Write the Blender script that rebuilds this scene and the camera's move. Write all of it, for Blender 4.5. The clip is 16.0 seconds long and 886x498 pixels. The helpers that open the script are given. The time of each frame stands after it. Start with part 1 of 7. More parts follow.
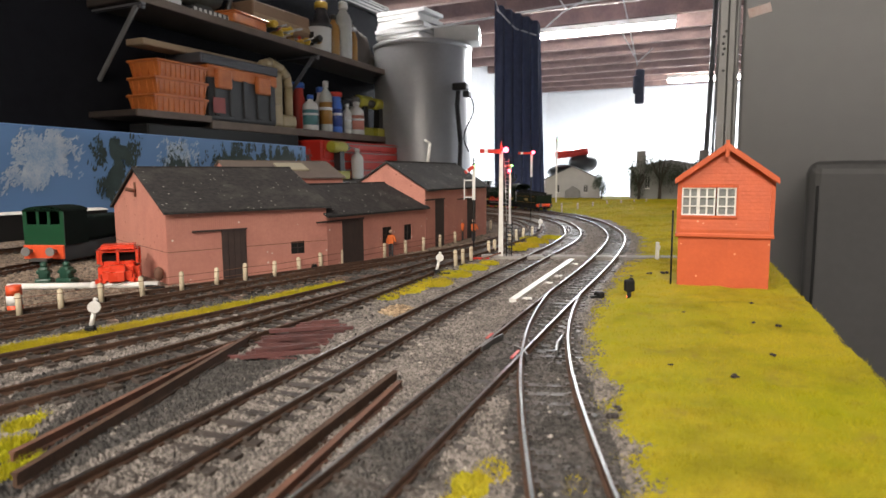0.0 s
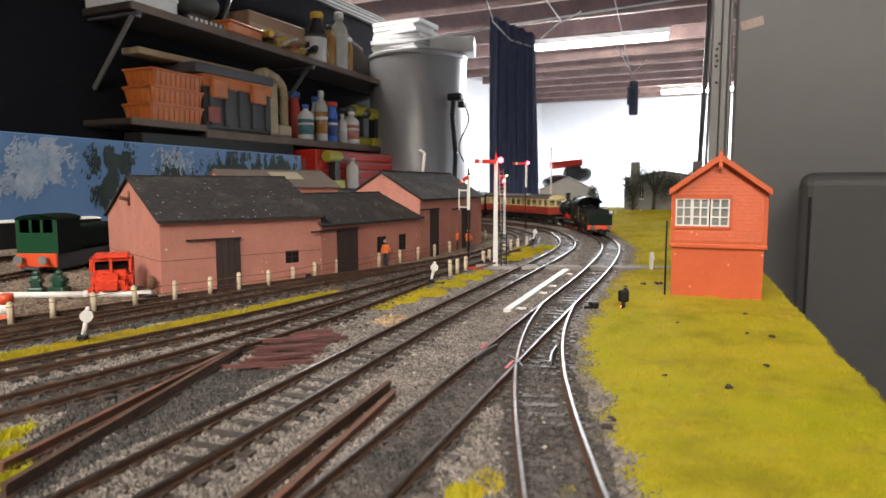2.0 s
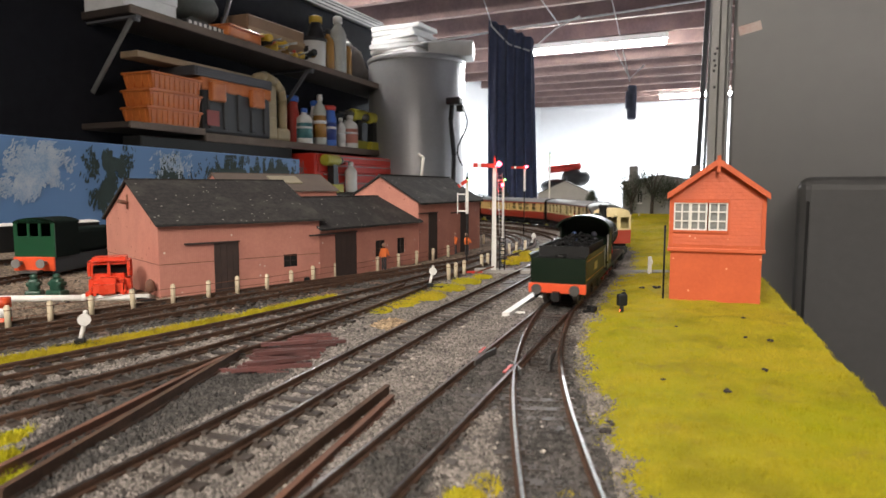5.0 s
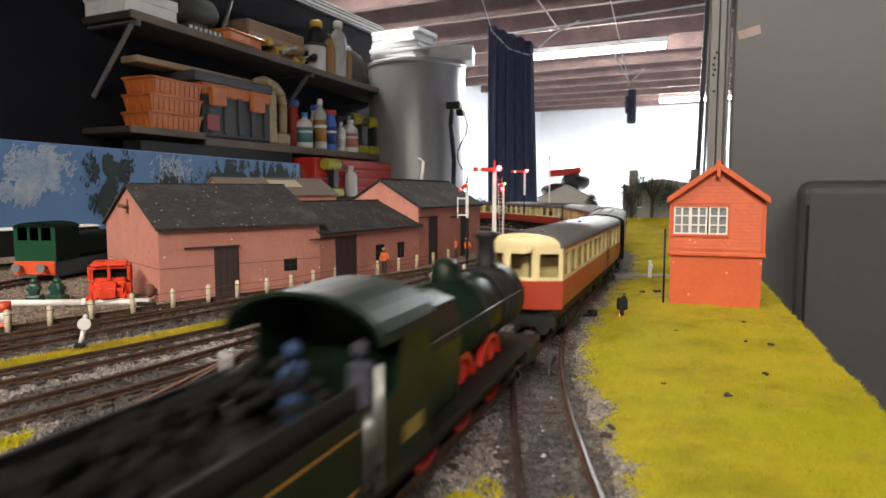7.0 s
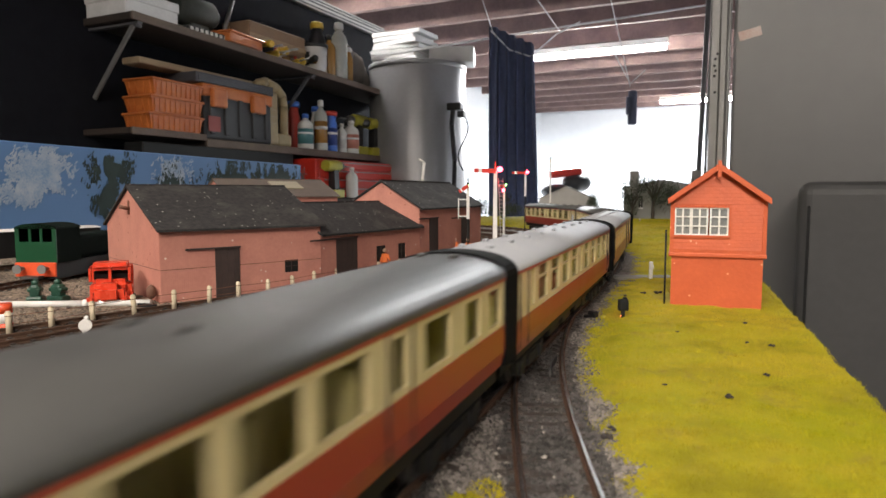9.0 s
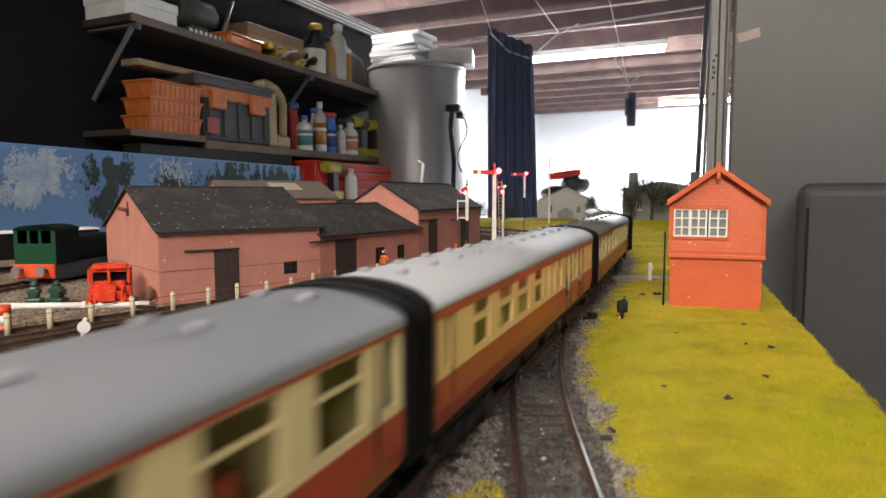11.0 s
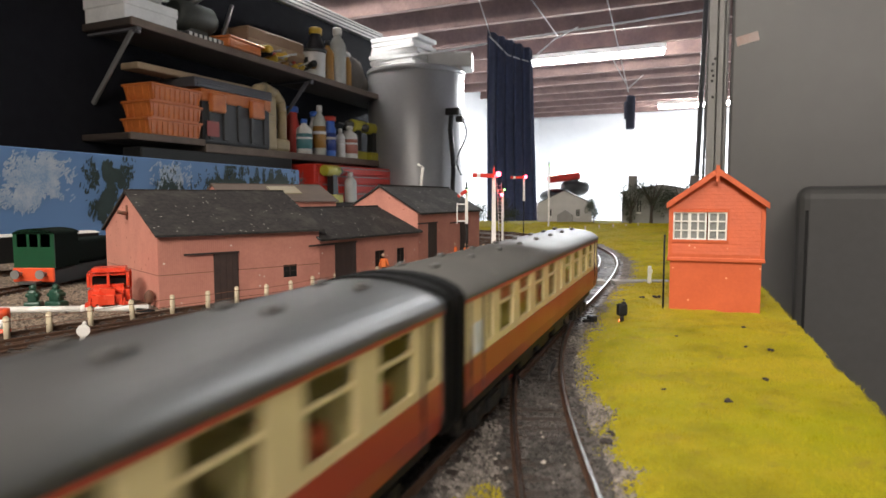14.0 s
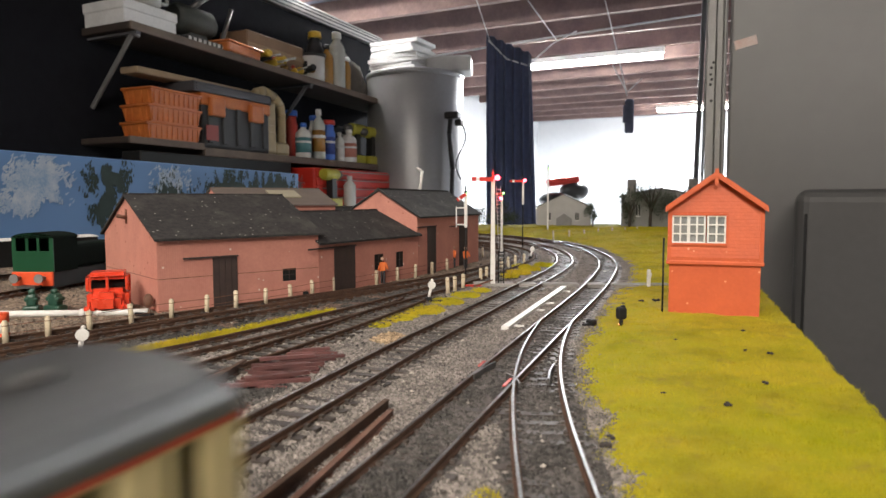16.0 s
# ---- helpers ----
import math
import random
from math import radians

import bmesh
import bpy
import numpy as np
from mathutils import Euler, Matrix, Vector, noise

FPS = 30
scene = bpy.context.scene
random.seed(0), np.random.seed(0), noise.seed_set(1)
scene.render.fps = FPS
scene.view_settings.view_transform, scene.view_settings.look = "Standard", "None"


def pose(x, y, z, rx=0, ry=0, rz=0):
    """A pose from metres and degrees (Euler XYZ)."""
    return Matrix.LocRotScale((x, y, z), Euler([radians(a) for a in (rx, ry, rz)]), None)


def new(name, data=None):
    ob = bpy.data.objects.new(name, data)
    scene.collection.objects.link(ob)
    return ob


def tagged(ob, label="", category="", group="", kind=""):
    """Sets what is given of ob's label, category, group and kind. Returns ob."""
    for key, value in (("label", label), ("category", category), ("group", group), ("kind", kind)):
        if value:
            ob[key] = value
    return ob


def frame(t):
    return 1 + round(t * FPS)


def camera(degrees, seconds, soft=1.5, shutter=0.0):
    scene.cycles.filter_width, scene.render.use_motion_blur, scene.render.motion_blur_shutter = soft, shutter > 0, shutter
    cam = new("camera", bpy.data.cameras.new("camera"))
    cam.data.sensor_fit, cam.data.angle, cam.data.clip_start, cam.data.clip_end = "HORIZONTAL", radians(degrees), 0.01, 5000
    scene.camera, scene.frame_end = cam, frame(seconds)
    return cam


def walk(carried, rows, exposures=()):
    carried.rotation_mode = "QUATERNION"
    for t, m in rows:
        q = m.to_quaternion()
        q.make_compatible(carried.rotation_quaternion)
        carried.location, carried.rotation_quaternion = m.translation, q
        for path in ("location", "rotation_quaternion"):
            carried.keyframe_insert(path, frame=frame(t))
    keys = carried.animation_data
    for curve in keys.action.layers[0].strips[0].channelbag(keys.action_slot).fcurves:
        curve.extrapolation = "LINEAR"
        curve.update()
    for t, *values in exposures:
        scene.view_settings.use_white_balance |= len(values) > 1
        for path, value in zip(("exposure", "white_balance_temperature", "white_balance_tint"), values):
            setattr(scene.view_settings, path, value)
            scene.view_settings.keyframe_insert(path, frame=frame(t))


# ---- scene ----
import functools

cam = camera(68.6, 16.0, soft=1.5, shutter=0.9)
cam.data.dof.use_dof, cam.data.dof.focus_distance, cam.data.dof.aperture_fstop = True, 0.44, 29.0
EYE_Z = 0.0705


def aim(yaw, pitch, lean):
    """The phone on its stand: it never moves, but slowly sags back."""
    return pose(0, 0, EYE_Z, 0, 0, -yaw) @ pose(0, 0, 0, 90 - pitch) @ pose(0, 0, 0, 0, 0, -lean)


walk(cam, [
    (0.0, aim(-0.560, 6.568, 0.303)),
    (0.5, aim(-0.524, 6.355, 0.304)),
    (1.0, aim(-0.351, 5.707, 0.337)),
    (1.5, aim(0.062, 5.872, 0.085)),
    (2.0, aim(-0.081, 5.706, 0.065)),
    (2.5, aim(-0.010, 5.767, 0.081)),
    (3.0, aim(0.070, 5.672, -0.028)),
    (3.5, aim(-0.000, 5.612, 0.000)),
    (4.0, aim(0.121, 5.480, -0.051)),
    (6.5, aim(-0.069, 5.180, 0.073)),
    (7.0, aim(0.045, 5.008, 0.032)),
    (7.5, aim(0.047, 5.002, 0.014)),
    (8.0, aim(0.000, 4.901, 0.053)),
    (8.5, aim(-0.039, 4.826, 0.073)),
    (9.0, aim(-0.030, 4.905, 0.057)),
    (11.5, aim(0.057, 4.717, 0.087)),
    (12.0, aim(0.062, 4.683, 0.096)),
    (12.5, aim(0.066, 4.708, 0.163)),
    (13.0, aim(0.080, 4.620, 0.191)),
    (13.5, aim(0.049, 4.604, 0.149)),
    (14.0, aim(0.088, 4.487, 0.120)),
    (14.5, aim(0.117, 4.431, 0.148)),
    (15.0, aim(0.129, 4.392, 0.107)),
    (15.5, aim(0.133, 4.196, 0.177)),
    (16.0, aim(0.157, 4.167, 0.176)),
])

# ---- the room's frame: its long side runs 25 degrees to the right of the camera's y ----
ROOM = pose(0, 0, 0, 0, 0, -25)
FLOOR_Z = -1.0
CEIL_Z = 1.57
PARTITION_Z = 1.05


def room(b, a, z, turn=0):
    """A pose in the room: b metres to the right, a metres along it."""
    return ROOM @ pose(b, a, z, 0, 0, turn)


# ---- light: the garage's fluorescent tubes and an added faint bluish ambient fill ----
world = bpy.data.worlds.new("world")
scene.world = world
world.use_nodes = True
world.node_tree.nodes["Background"].inputs[0].default_value = (0.5, 0.55, 0.62, 1)
world.node_tree.nodes["Background"].inputs[1].default_value = 0.08
scene.view_settings.exposure = 0.38


def tube_lamp(name, m, watts, length, width=0.08, colour=(1.0, 0.97, 0.93)):
    data = bpy.data.lights.new(name, "AREA")
    data.shape, data.size, data.size_y = "RECTANGLE", length, width
    data.energy, data.color = watts, colour
    ob = new(name, data)
    ob.matrix_world = m
    return ob


# ---- helpers for building ----
def box(bm, x0, x1, y0, y1, z0, z1, m=None):
    co = [(x, y, z) for x in (x0, x1) for y in (y0, y1) for z in (z0, z1)]
    v = [bm.verts.new(m @ Vector(c) if m else c) for c in co]
    for f in ((0, 1, 3, 2), (4, 6, 7, 5), (0, 4, 5, 1), (2, 3, 7, 6), (0, 2, 6, 4), (1, 5, 7, 3)):
        bm.faces.new([v[i] for i in f])
    return v


def rbox(bm, x0, x1, y0, y1, z0, z1, r, m=None, seg=2):
    """A box with rounded edges."""
    b = bmesh.new()
    box(b, x0, x1, y0, y1, z0, z1)
    bmesh.ops.bevel(b, geom=b.edges[:], offset=r, segments=seg, affect="EDGES", profile=0.5)
    join(bm, b, m)


def join(bm, other, m=None):
    table = {}
    for v in other.verts:
        table[v] = bm.verts.new(m @ v.co if m else v.co)
    for f in other.faces:
        try:
            g = bm.faces.new([table[v] for v in f.verts])
            g.smooth = f.smooth
        except ValueError:
            pass
    other.free()


def rod(bm, p, q, r, r2=None, n=10, caps=True, smooth=True):
    p, q = Vector(p), Vector(q)
    r2 = r if r2 is None else r2
    d = (q - p).normalized()
    a = d.orthogonal().normalized()
    b = d.cross(a)
    rings = []
    for c, rad in ((p, r), (q, r2)):
        rings.append([bm.verts.new(c + (a * math.cos(6.28318 * i / n) + b * math.sin(6.28318 * i / n)) * rad) for i in range(n)])
    for i in range(n):
        f = bm.faces.new((rings[0][i], rings[0][(i + 1) % n], rings[1][(i + 1) % n], rings[1][i]))
        f.smooth = smooth
    if caps:
        bm.faces.new(rings[0][::-1])
        bm.faces.new(rings[1])


def cable(bm, pts, r, n=4):
    """One thin round run through all the points."""
    rings = []
    for i, p in enumerate(pts):
        d = (pts[min(i + 1, len(pts) - 1)] - pts[max(i - 1, 0)]).normalized()
        a = d.cross(Vector((0, 0, 1))).normalized()
        b = d.cross(a)
        rings.append([bm.verts.new(p + (a * math.cos(6.28318 * k / n) + b * math.sin(6.28318 * k / n)) * r) for k in range(n)])
    for a, b in zip(rings, rings[1:]):
        for k in range(n):
            bm.faces.new((a[k], a[(k + 1) % n], b[(k + 1) % n], b[k]))


def lathe(bm, outline, n=20, m=None):
    """A turned solid about z: outline is a list of (radius, z)."""
    rings = []
    for r, z in outline:
        rings.append([bm.verts.new((m or Matrix()) @ Vector((r * math.cos(6.28318 * i / n), r * math.sin(6.28318 * i / n), z))) for i in range(n)])
    for a, b in zip(rings, rings[1:]):
        for i in range(n):
            f = bm.faces.new((a[i], a[(i + 1) % n], b[(i + 1) % n], b[i]))
            f.smooth = True
    bm.faces.new(rings[0][::-1])
    bm.faces.new(rings[-1])


def prism(bm, outline, y0, y1, m=None, smooth=False):
    """An outline in x, z drawn along y from y0 to y1."""
    m = m or Matrix()
    a = [bm.verts.new(m @ Vector((x, y0, z))) for x, z in outline]
    b = [bm.verts.new(m @ Vector((x, y1, z))) for x, z in outline]
    n = len(outline)
    for i in range(n):
        f = bm.faces.new((a[i], a[(i + 1) % n], b[(i + 1) % n], b[i]))
        f.smooth = smooth
    bm.faces.new(a[::-1])
    bm.faces.new(b)


def ball(bm, c, r, sx=1, sy=1, sz=1, sub=1):
    b = bmesh.new()
    bmesh.ops.create_icosphere(b, subdivisions=sub, radius=r)
    for f in b.faces:
        f.smooth = True
    join(bm, b, Matrix.Translation(c) @ Matrix.Diagonal((sx, sy, sz, 1)))


def pierced(bm, x0, x1, z0, z1, holes, y0, y1):
    """One upright slab in x, z with rectangular holes (xa, xb, za, zb) through it."""
    xs = sorted({x0, x1, *(h[0] for h in holes), *(h[1] for h in holes)})
    zs = sorted({z0, z1, *(h[2] for h in holes), *(h[3] for h in holes)})
    nx, nz = len(xs) - 1, len(zs) - 1
    vert = functools.lru_cache(None)(lambda i, k, side: bm.verts.new((xs[i], y1 if side else y0, zs[k])))

    def full(i, k):
        if not (0 <= i < nx and 0 <= k < nz):
            return False
        cx, cz = (xs[i] + xs[i + 1]) / 2, (zs[k] + zs[k + 1]) / 2
        return not any(a < cx < b and c < cz < d for a, b, c, d in holes)

    for i in range(nx):
        for k in range(nz):
            if not full(i, k):
                continue
            for side in (0, 1):
                bm.faces.new((vert(i, k, side), vert(i + 1, k, side), vert(i + 1, k + 1, side), vert(i, k + 1, side)))
            for di, dk, p, q in ((-1, 0, (i, k), (i, k + 1)), (1, 0, (i + 1, k), (i + 1, k + 1)), (0, -1, (i, k), (i + 1, k)), (0, 1, (i, k + 1), (i + 1, k + 1))):
                if not full(i + di, k + dk):
                    bm.faces.new((vert(*p, 0), vert(*q, 0), vert(*q, 1), vert(*p, 1)))


def mesh_of(name, bm, material):
    bmesh.ops.recalc_face_normals(bm, faces=bm.faces[:])
    me = bpy.data.meshes.new(name)
    bm.to_mesh(me)
    bm.free()
    me.materials.append(material)
    return me


def part(name, bm, material, parent, label=""):
    ob = new(name, mesh_of(name, bm, material))
    ob.parent = parent
    return tagged(ob, label)


def piece(name, me, parent, m):
    """One more object on a mesh that is there already."""
    ob = new(name, me)
    ob.parent = parent
    ob.matrix_basis = m
    return ob


def thing(name, m, label, category, group="", kind=""):
    ob = new(name)
    ob.empty_display_size = 0.01
    ob.matrix_world = m
    return tagged(ob, label, category, group, kind)


def solo(name, bm, material, m, label="", category="", group="", kind=""):
    ob = new(name, mesh_of(name, bm, material))
    ob.matrix_world = m
    return tagged(ob, label, category, group, kind)


# ---- materials ----
def mat(name, colour, rough=0.6, metal=0.0, other=None, scale=80.0, amount=1.0, bump=0.0, bump_scale=None, spec=0.5, glow=None, vary=0.0, fine=True):
    """A painted or natural surface: two colours mixed by coarse and fine noise, with a little relief. Scales are per metre."""
    m = bpy.data.materials.new(name)
    m.use_nodes = True
    nt = m.node_tree
    bsdf = nt.nodes["Principled BSDF"]
    bsdf.inputs["Roughness"].default_value = rough
    bsdf.inputs["Metallic"].default_value = metal
    bsdf.inputs["Specular IOR Level"].default_value = spec
    other = other or tuple(c * 0.75 for c in colour)
    co = nt.nodes.new("ShaderNodeTexCoord")
    n1 = nt.nodes.new("ShaderNodeTexNoise")
    n1.inputs["Scale"].default_value, n1.inputs["Detail"].default_value = scale, 6
    n2 = nt.nodes.new("ShaderNodeTexNoise")
    n2.inputs["Scale"].default_value, n2.inputs["Detail"].default_value = scale * 9, 3
    for n in (n1, n2):
        nt.links.new(co.outputs["Object"], n.inputs["Vector"])
    add = nt.nodes.new("ShaderNodeMath")
    add.operation = "MULTIPLY_ADD"
    nt.links.new(n2.outputs["Fac"], add.inputs[0])
    add.inputs[1].default_value = 0.5 if fine else 0.0
    nt.links.new(n1.outputs["Fac"], add.inputs[2])
    ramp = nt.nodes.new("ShaderNodeMapRange")
    mid, half = (0.75 if fine else 0.5), 0.32 / max(amount, 0.05)
    ramp.inputs["From Min"].default_value, ramp.inputs["From Max"].default_value = mid - half, mid + half
    nt.links.new(add.outputs[0], ramp.inputs["Value"])
    mix = nt.nodes.new("ShaderNodeMix")
    mix.data_type = "RGBA"
    mix.inputs["A"].default_value, mix.inputs["B"].default_value = (*other, 1), (*colour, 1)
    nt.links.new(ramp.outputs[0], mix.inputs["Factor"])
    out = mix.outputs["Result"]
    if vary:
        info = nt.nodes.new("ShaderNodeObjectInfo")
        hsv = nt.nodes.new("ShaderNodeHueSaturation")
        val = nt.nodes.new("ShaderNodeMapRange")
        val.inputs["To Min"].default_value, val.inputs["To Max"].default_value = 1 - vary, 1 + vary
        nt.links.new(info.outputs["Random"], val.inputs["Value"])
        nt.links.new(val.outputs[0], hsv.inputs["Value"])
        nt.links.new(out, hsv.inputs["Color"])
        out = hsv.outputs["Color"]
    nt.links.new(out, bsdf.inputs["Base Color"])
    rr = nt.nodes.new("ShaderNodeMapRange")
    rr.inputs["To Min"].default_value, rr.inputs["To Max"].default_value = max(rough - 0.1, 0.03), min(rough + 0.1, 1)
    nt.links.new(n1.outputs["Fac"], rr.inputs["Value"])
    nt.links.new(rr.outputs[0], bsdf.inputs["Roughness"])
    if bump:
        bs = nt.nodes.new("ShaderNodeTexNoise")
        bs.inputs["Scale"].default_value, bs.inputs["Detail"].default_value = bump_scale or scale * 6, 4
        nt.links.new(co.outputs["Object"], bs.inputs["Vector"])
        bp = nt.nodes.new("ShaderNodeBump")
        bp.inputs["Strength"].default_value, bp.inputs["Distance"].default_value = 0.6, bump
        nt.links.new(bs.outputs["Fac"], bp.inputs["Height"])
        nt.links.new(bp.outputs["Normal"], bsdf.inputs["Normal"])
    if glow:
        bsdf.inputs["Emission Color"].default_value, bsdf.inputs["Emission Strength"].default_value = (*glow[:3], 1), glow[3]
    return m


M_BALLAST = mat("ballast", (0.235, 0.208, 0.188), 0.95, other=(0.095, 0.083, 0.074), scale=60)
M_EARTH = mat("earth", (0.23, 0.175, 0.13), 0.95, other=(0.08, 0.06, 0.046), scale=120, bump=0.0)
M_STONE = mat("ballast_stone", (0.36, 0.34, 0.32), 0.9, other=(0.15, 0.14, 0.13), scale=300, bump=0.0002)
M_GRASS = mat("static_grass", (0.42, 0.33, 0.03), 0.9, other=(0.30, 0.30, 0.012), scale=9, amount=1.5, bump=0.001, bump_scale=900, spec=0.1)

def grains(m, size):
    """Breaks a surface up into grains of a size in metres, each lighter or darker."""
    nt = m.node_tree
    b = nt.nodes["Principled BSDF"]
    src = b.inputs["Base Color"].links[0].from_socket
    vor = nt.nodes.new("ShaderNodeTexVoronoi")
    vor.inputs["Scale"].default_value = 1 / size
    co = nt.nodes.new("ShaderNodeTexCoord")
    nt.links.new(co.outputs["Object"], vor.inputs["Vector"])
    sep = nt.nodes.new("ShaderNodeSeparateColor")
    nt.links.new(vor.outputs["Color"], sep.inputs["Color"])
    val = nt.nodes.new("ShaderNodeMapRange")
    val.inputs["To Min"].default_value, val.inputs["To Max"].default_value = 0.45, 1.6
    nt.links.new(sep.outputs[0], val.inputs["Value"])
    hsv = nt.nodes.new("ShaderNodeHueSaturation")
    nt.links.new(val.outputs[0], hsv.inputs["Value"])
    nt.links.new(src, hsv.inputs["Color"])
    nt.links.new(hsv.outputs["Color"], b.inputs["Base Color"])
    return m


def overlay(m, colour, fac):
    """Mixes a colour over a material's own by a socket."""
    nt = m.node_tree
    b = nt.nodes["Principled BSDF"]
    src = b.inputs["Base Color"].links[0].from_socket
    mix = nt.nodes.new("ShaderNodeMix")
    mix.data_type = "RGBA"
    nt.links.new(src, mix.inputs["A"])
    mix.inputs["B"].default_value = (*colour, 1)
    nt.links.new(fac, mix.inputs["Factor"])
    nt.links.new(mix.outputs["Result"], b.inputs["Base Color"])


def specks(m, colour, size, share):
    """Crumbs of dust and paint: a share of cells of a size in metres carries a small dot."""
    nt = m.node_tree
    co = nt.nodes.new("ShaderNodeTexCoord")
    vor = nt.nodes.new("ShaderNodeTexVoronoi")
    vor.inputs["Scale"].default_value = 1 / size
    nt.links.new(co.outputs["Object"], vor.inputs["Vector"])
    sep = nt.nodes.new("ShaderNodeSeparateColor")
    nt.links.new(vor.outputs["Color"], sep.inputs["Color"])
    near = nt.nodes.new("ShaderNodeMapRange")
    near.inputs["From Min"].default_value, near.inputs["From Max"].default_value = 0.26, 0.14
    nt.links.new(vor.outputs["Distance"], near.inputs["Value"])
    few = nt.nodes.new("ShaderNodeMath")
    few.operation = "LESS_THAN"
    few.inputs[1].default_value = share
    nt.links.new(sep.outputs[0], few.inputs[0])
    mul = nt.nodes.new("ShaderNodeMath")
    mul.operation = "MULTIPLY"
    nt.links.new(near.outputs[0], mul.inputs[0])
    nt.links.new(few.outputs[0], mul.inputs[1])
    overlay(m, colour, mul.outputs[0])
    return m


def patches(m, colour, scale, low, high, most):
    """Blotches of another colour where coarse noise lies between low and high."""
    nt = m.node_tree
    co = nt.nodes.new("ShaderNodeTexCoord")
    n = nt.nodes.new("ShaderNodeTexNoise")
    n.inputs["Scale"].default_value, n.inputs["Detail"].default_value, n.inputs["Roughness"].default_value = scale, 7, 0.65
    nt.links.new(co.outputs["Object"], n.inputs["Vector"])
    r = nt.nodes.new("ShaderNodeMapRange")
    r.inputs["From Min"].default_value, r.inputs["From Max"].default_value, r.inputs["To Max"].default_value = low, high, most
    nt.links.new(n.outputs["Fac"], r.inputs["Value"])
    overlay(m, colour, r.outputs[0])
    return m


grains(M_BALLAST, 0.0010)
patches(M_GRASS, (0.17, 0.15, 0.012), 22, 0.50, 0.72, 0.7)
patches(M_GRASS, (0.24, 0.17, 0.05), 60, 0.58, 0.72, 0.6)
grains(M_EARTH, 0.0018)
M_RAIL = mat("rusted_rail_side", (0.125, 0.070, 0.045), 0.8, other=(0.050, 0.030, 0.022), scale=150, spec=0.25)
M_RAILTOP = mat("polished_rail_head", (0.29, 0.285, 0.28), 0.40, 1.0, other=(0.09, 0.08, 0.072), scale=60, amount=1.4)
M_SLEEPER = mat("sleeper_plastic", (0.075, 0.058, 0.048), 0.6, other=(0.026, 0.021, 0.018), scale=250, vary=0.35)
M_RUST = mat("rusted_steel", (0.20, 0.085, 0.05), 0.8, other=(0.09, 0.045, 0.03), scale=160)
M_BOARD = mat("baseboard", (0.25, 0.19, 0.12), 0.8, scale=20)
M_PINK = mat("salmon_painted_card", (0.56, 0.25, 0.19), 0.75, other=(0.42, 0.17, 0.13), scale=60, bump=0.0003, bump_scale=600)
M_SLATE = mat("slate_roof_card", (0.050, 0.047, 0.046), 0.92, other=(0.026, 0.025, 0.026), scale=300, amount=1.6, bump=0.0006, bump_scale=900, spec=0.15)
M_DARKWOOD = mat("dark_door", (0.055, 0.035, 0.03), 0.7, other=(0.03, 0.02, 0.018), scale=200)
M_ORANGE = mat("orange_painted_timber", (0.60, 0.115, 0.035), 0.55, other=(0.48, 0.085, 0.025), scale=60, bump=0.0002)
M_WHITE = mat("white_paint", (0.8, 0.79, 0.76), 0.5, other=(0.62, 0.6, 0.57), scale=150)
M_CREAM = mat("cream_coach_paint", (0.66, 0.555, 0.30), 0.38, other=(0.61, 0.50, 0.26), scale=30, amount=0.6)
M_MAROON = mat("crimson_coach_paint", (0.36, 0.045, 0.022), 0.35, other=(0.30, 0.035, 0.018), scale=30, amount=0.6)
M_ROOF = mat("grey_coach_roof", (0.080, 0.078, 0.074), 0.58, other=(0.060, 0.060, 0.058), scale=40)
M_ROOFL = mat("pale_coach_roof", (0.28, 0.29, 0.31), 0.7, other=(0.30, 0.305, 0.32), scale=40)
M_BLACK = mat("black_plastic", (0.014, 0.014, 0.0145), 0.6, other=(0.008, 0.008, 0.008), scale=100, spec=0.3)
M_GREEN = mat("dark_green_loco_paint", (0.006, 0.014, 0.007), 0.42, other=(0.004, 0.010, 0.005), scale=40, amount=0.7, spec=0.2)
M_COAL = mat("coal", (0.012, 0.012, 0.013), 0.8, other=(0.005, 0.005, 0.005), scale=300, bump=0.0008, spec=0.15)
M_RED = mat("red_paint", (0.55, 0.03, 0.015), 0.4, other=(0.45, 0.02, 0.012), scale=90)
M_BUFFER = mat("buffer_beam_red", (0.75, 0.10, 0.03), 0.45, other=(0.62, 0.07, 0.02), scale=90)
M_PANE = mat("coach_window", (0.10, 0.085, 0.05), 0.12, other=(0.06, 0.05, 0.03), scale=60, spec=0.6)
M_POST = mat("concrete_post", (0.62, 0.53, 0.38), 0.85, other=(0.48, 0.40, 0.28), scale=200)
M_DARKWALL = mat("dark_wall", (0.015, 0.016, 0.020), 0.9, other=(0.009, 0.009, 0.012), scale=3, spec=0.08)
M_WHITEWALL = mat("white_wall", (0.78, 0.80, 0.82), 0.8, other=(0.70, 0.72, 0.75), scale=1.2)
# joists and ceiling boards lightened, their colour carrying a bluish lens haze
M_JOIST = mat("ceiling_joist_wood", (0.26, 0.17, 0.15), 0.8, other=(0.13, 0.085, 0.08), scale=6)
M_CEIL = mat("hazed_ceiling_board", (0.34, 0.34, 0.42), 0.85, other=(0.22, 0.22, 0.29), scale=2)
M_CABINET = mat("dark_grey_steel", (0.14, 0.138, 0.136), 0.42, other=(0.12, 0.118, 0.117), scale=3, bump=0.0003, bump_scale=300)
M_ALU = mat("brushed_aluminium", (0.30, 0.295, 0.29), 0.6, 0.6, scale=20)
M_SHELF = mat("dark_shelf_board", (0.055, 0.04, 0.032), 0.7, other=(0.028, 0.022, 0.019), scale=12)
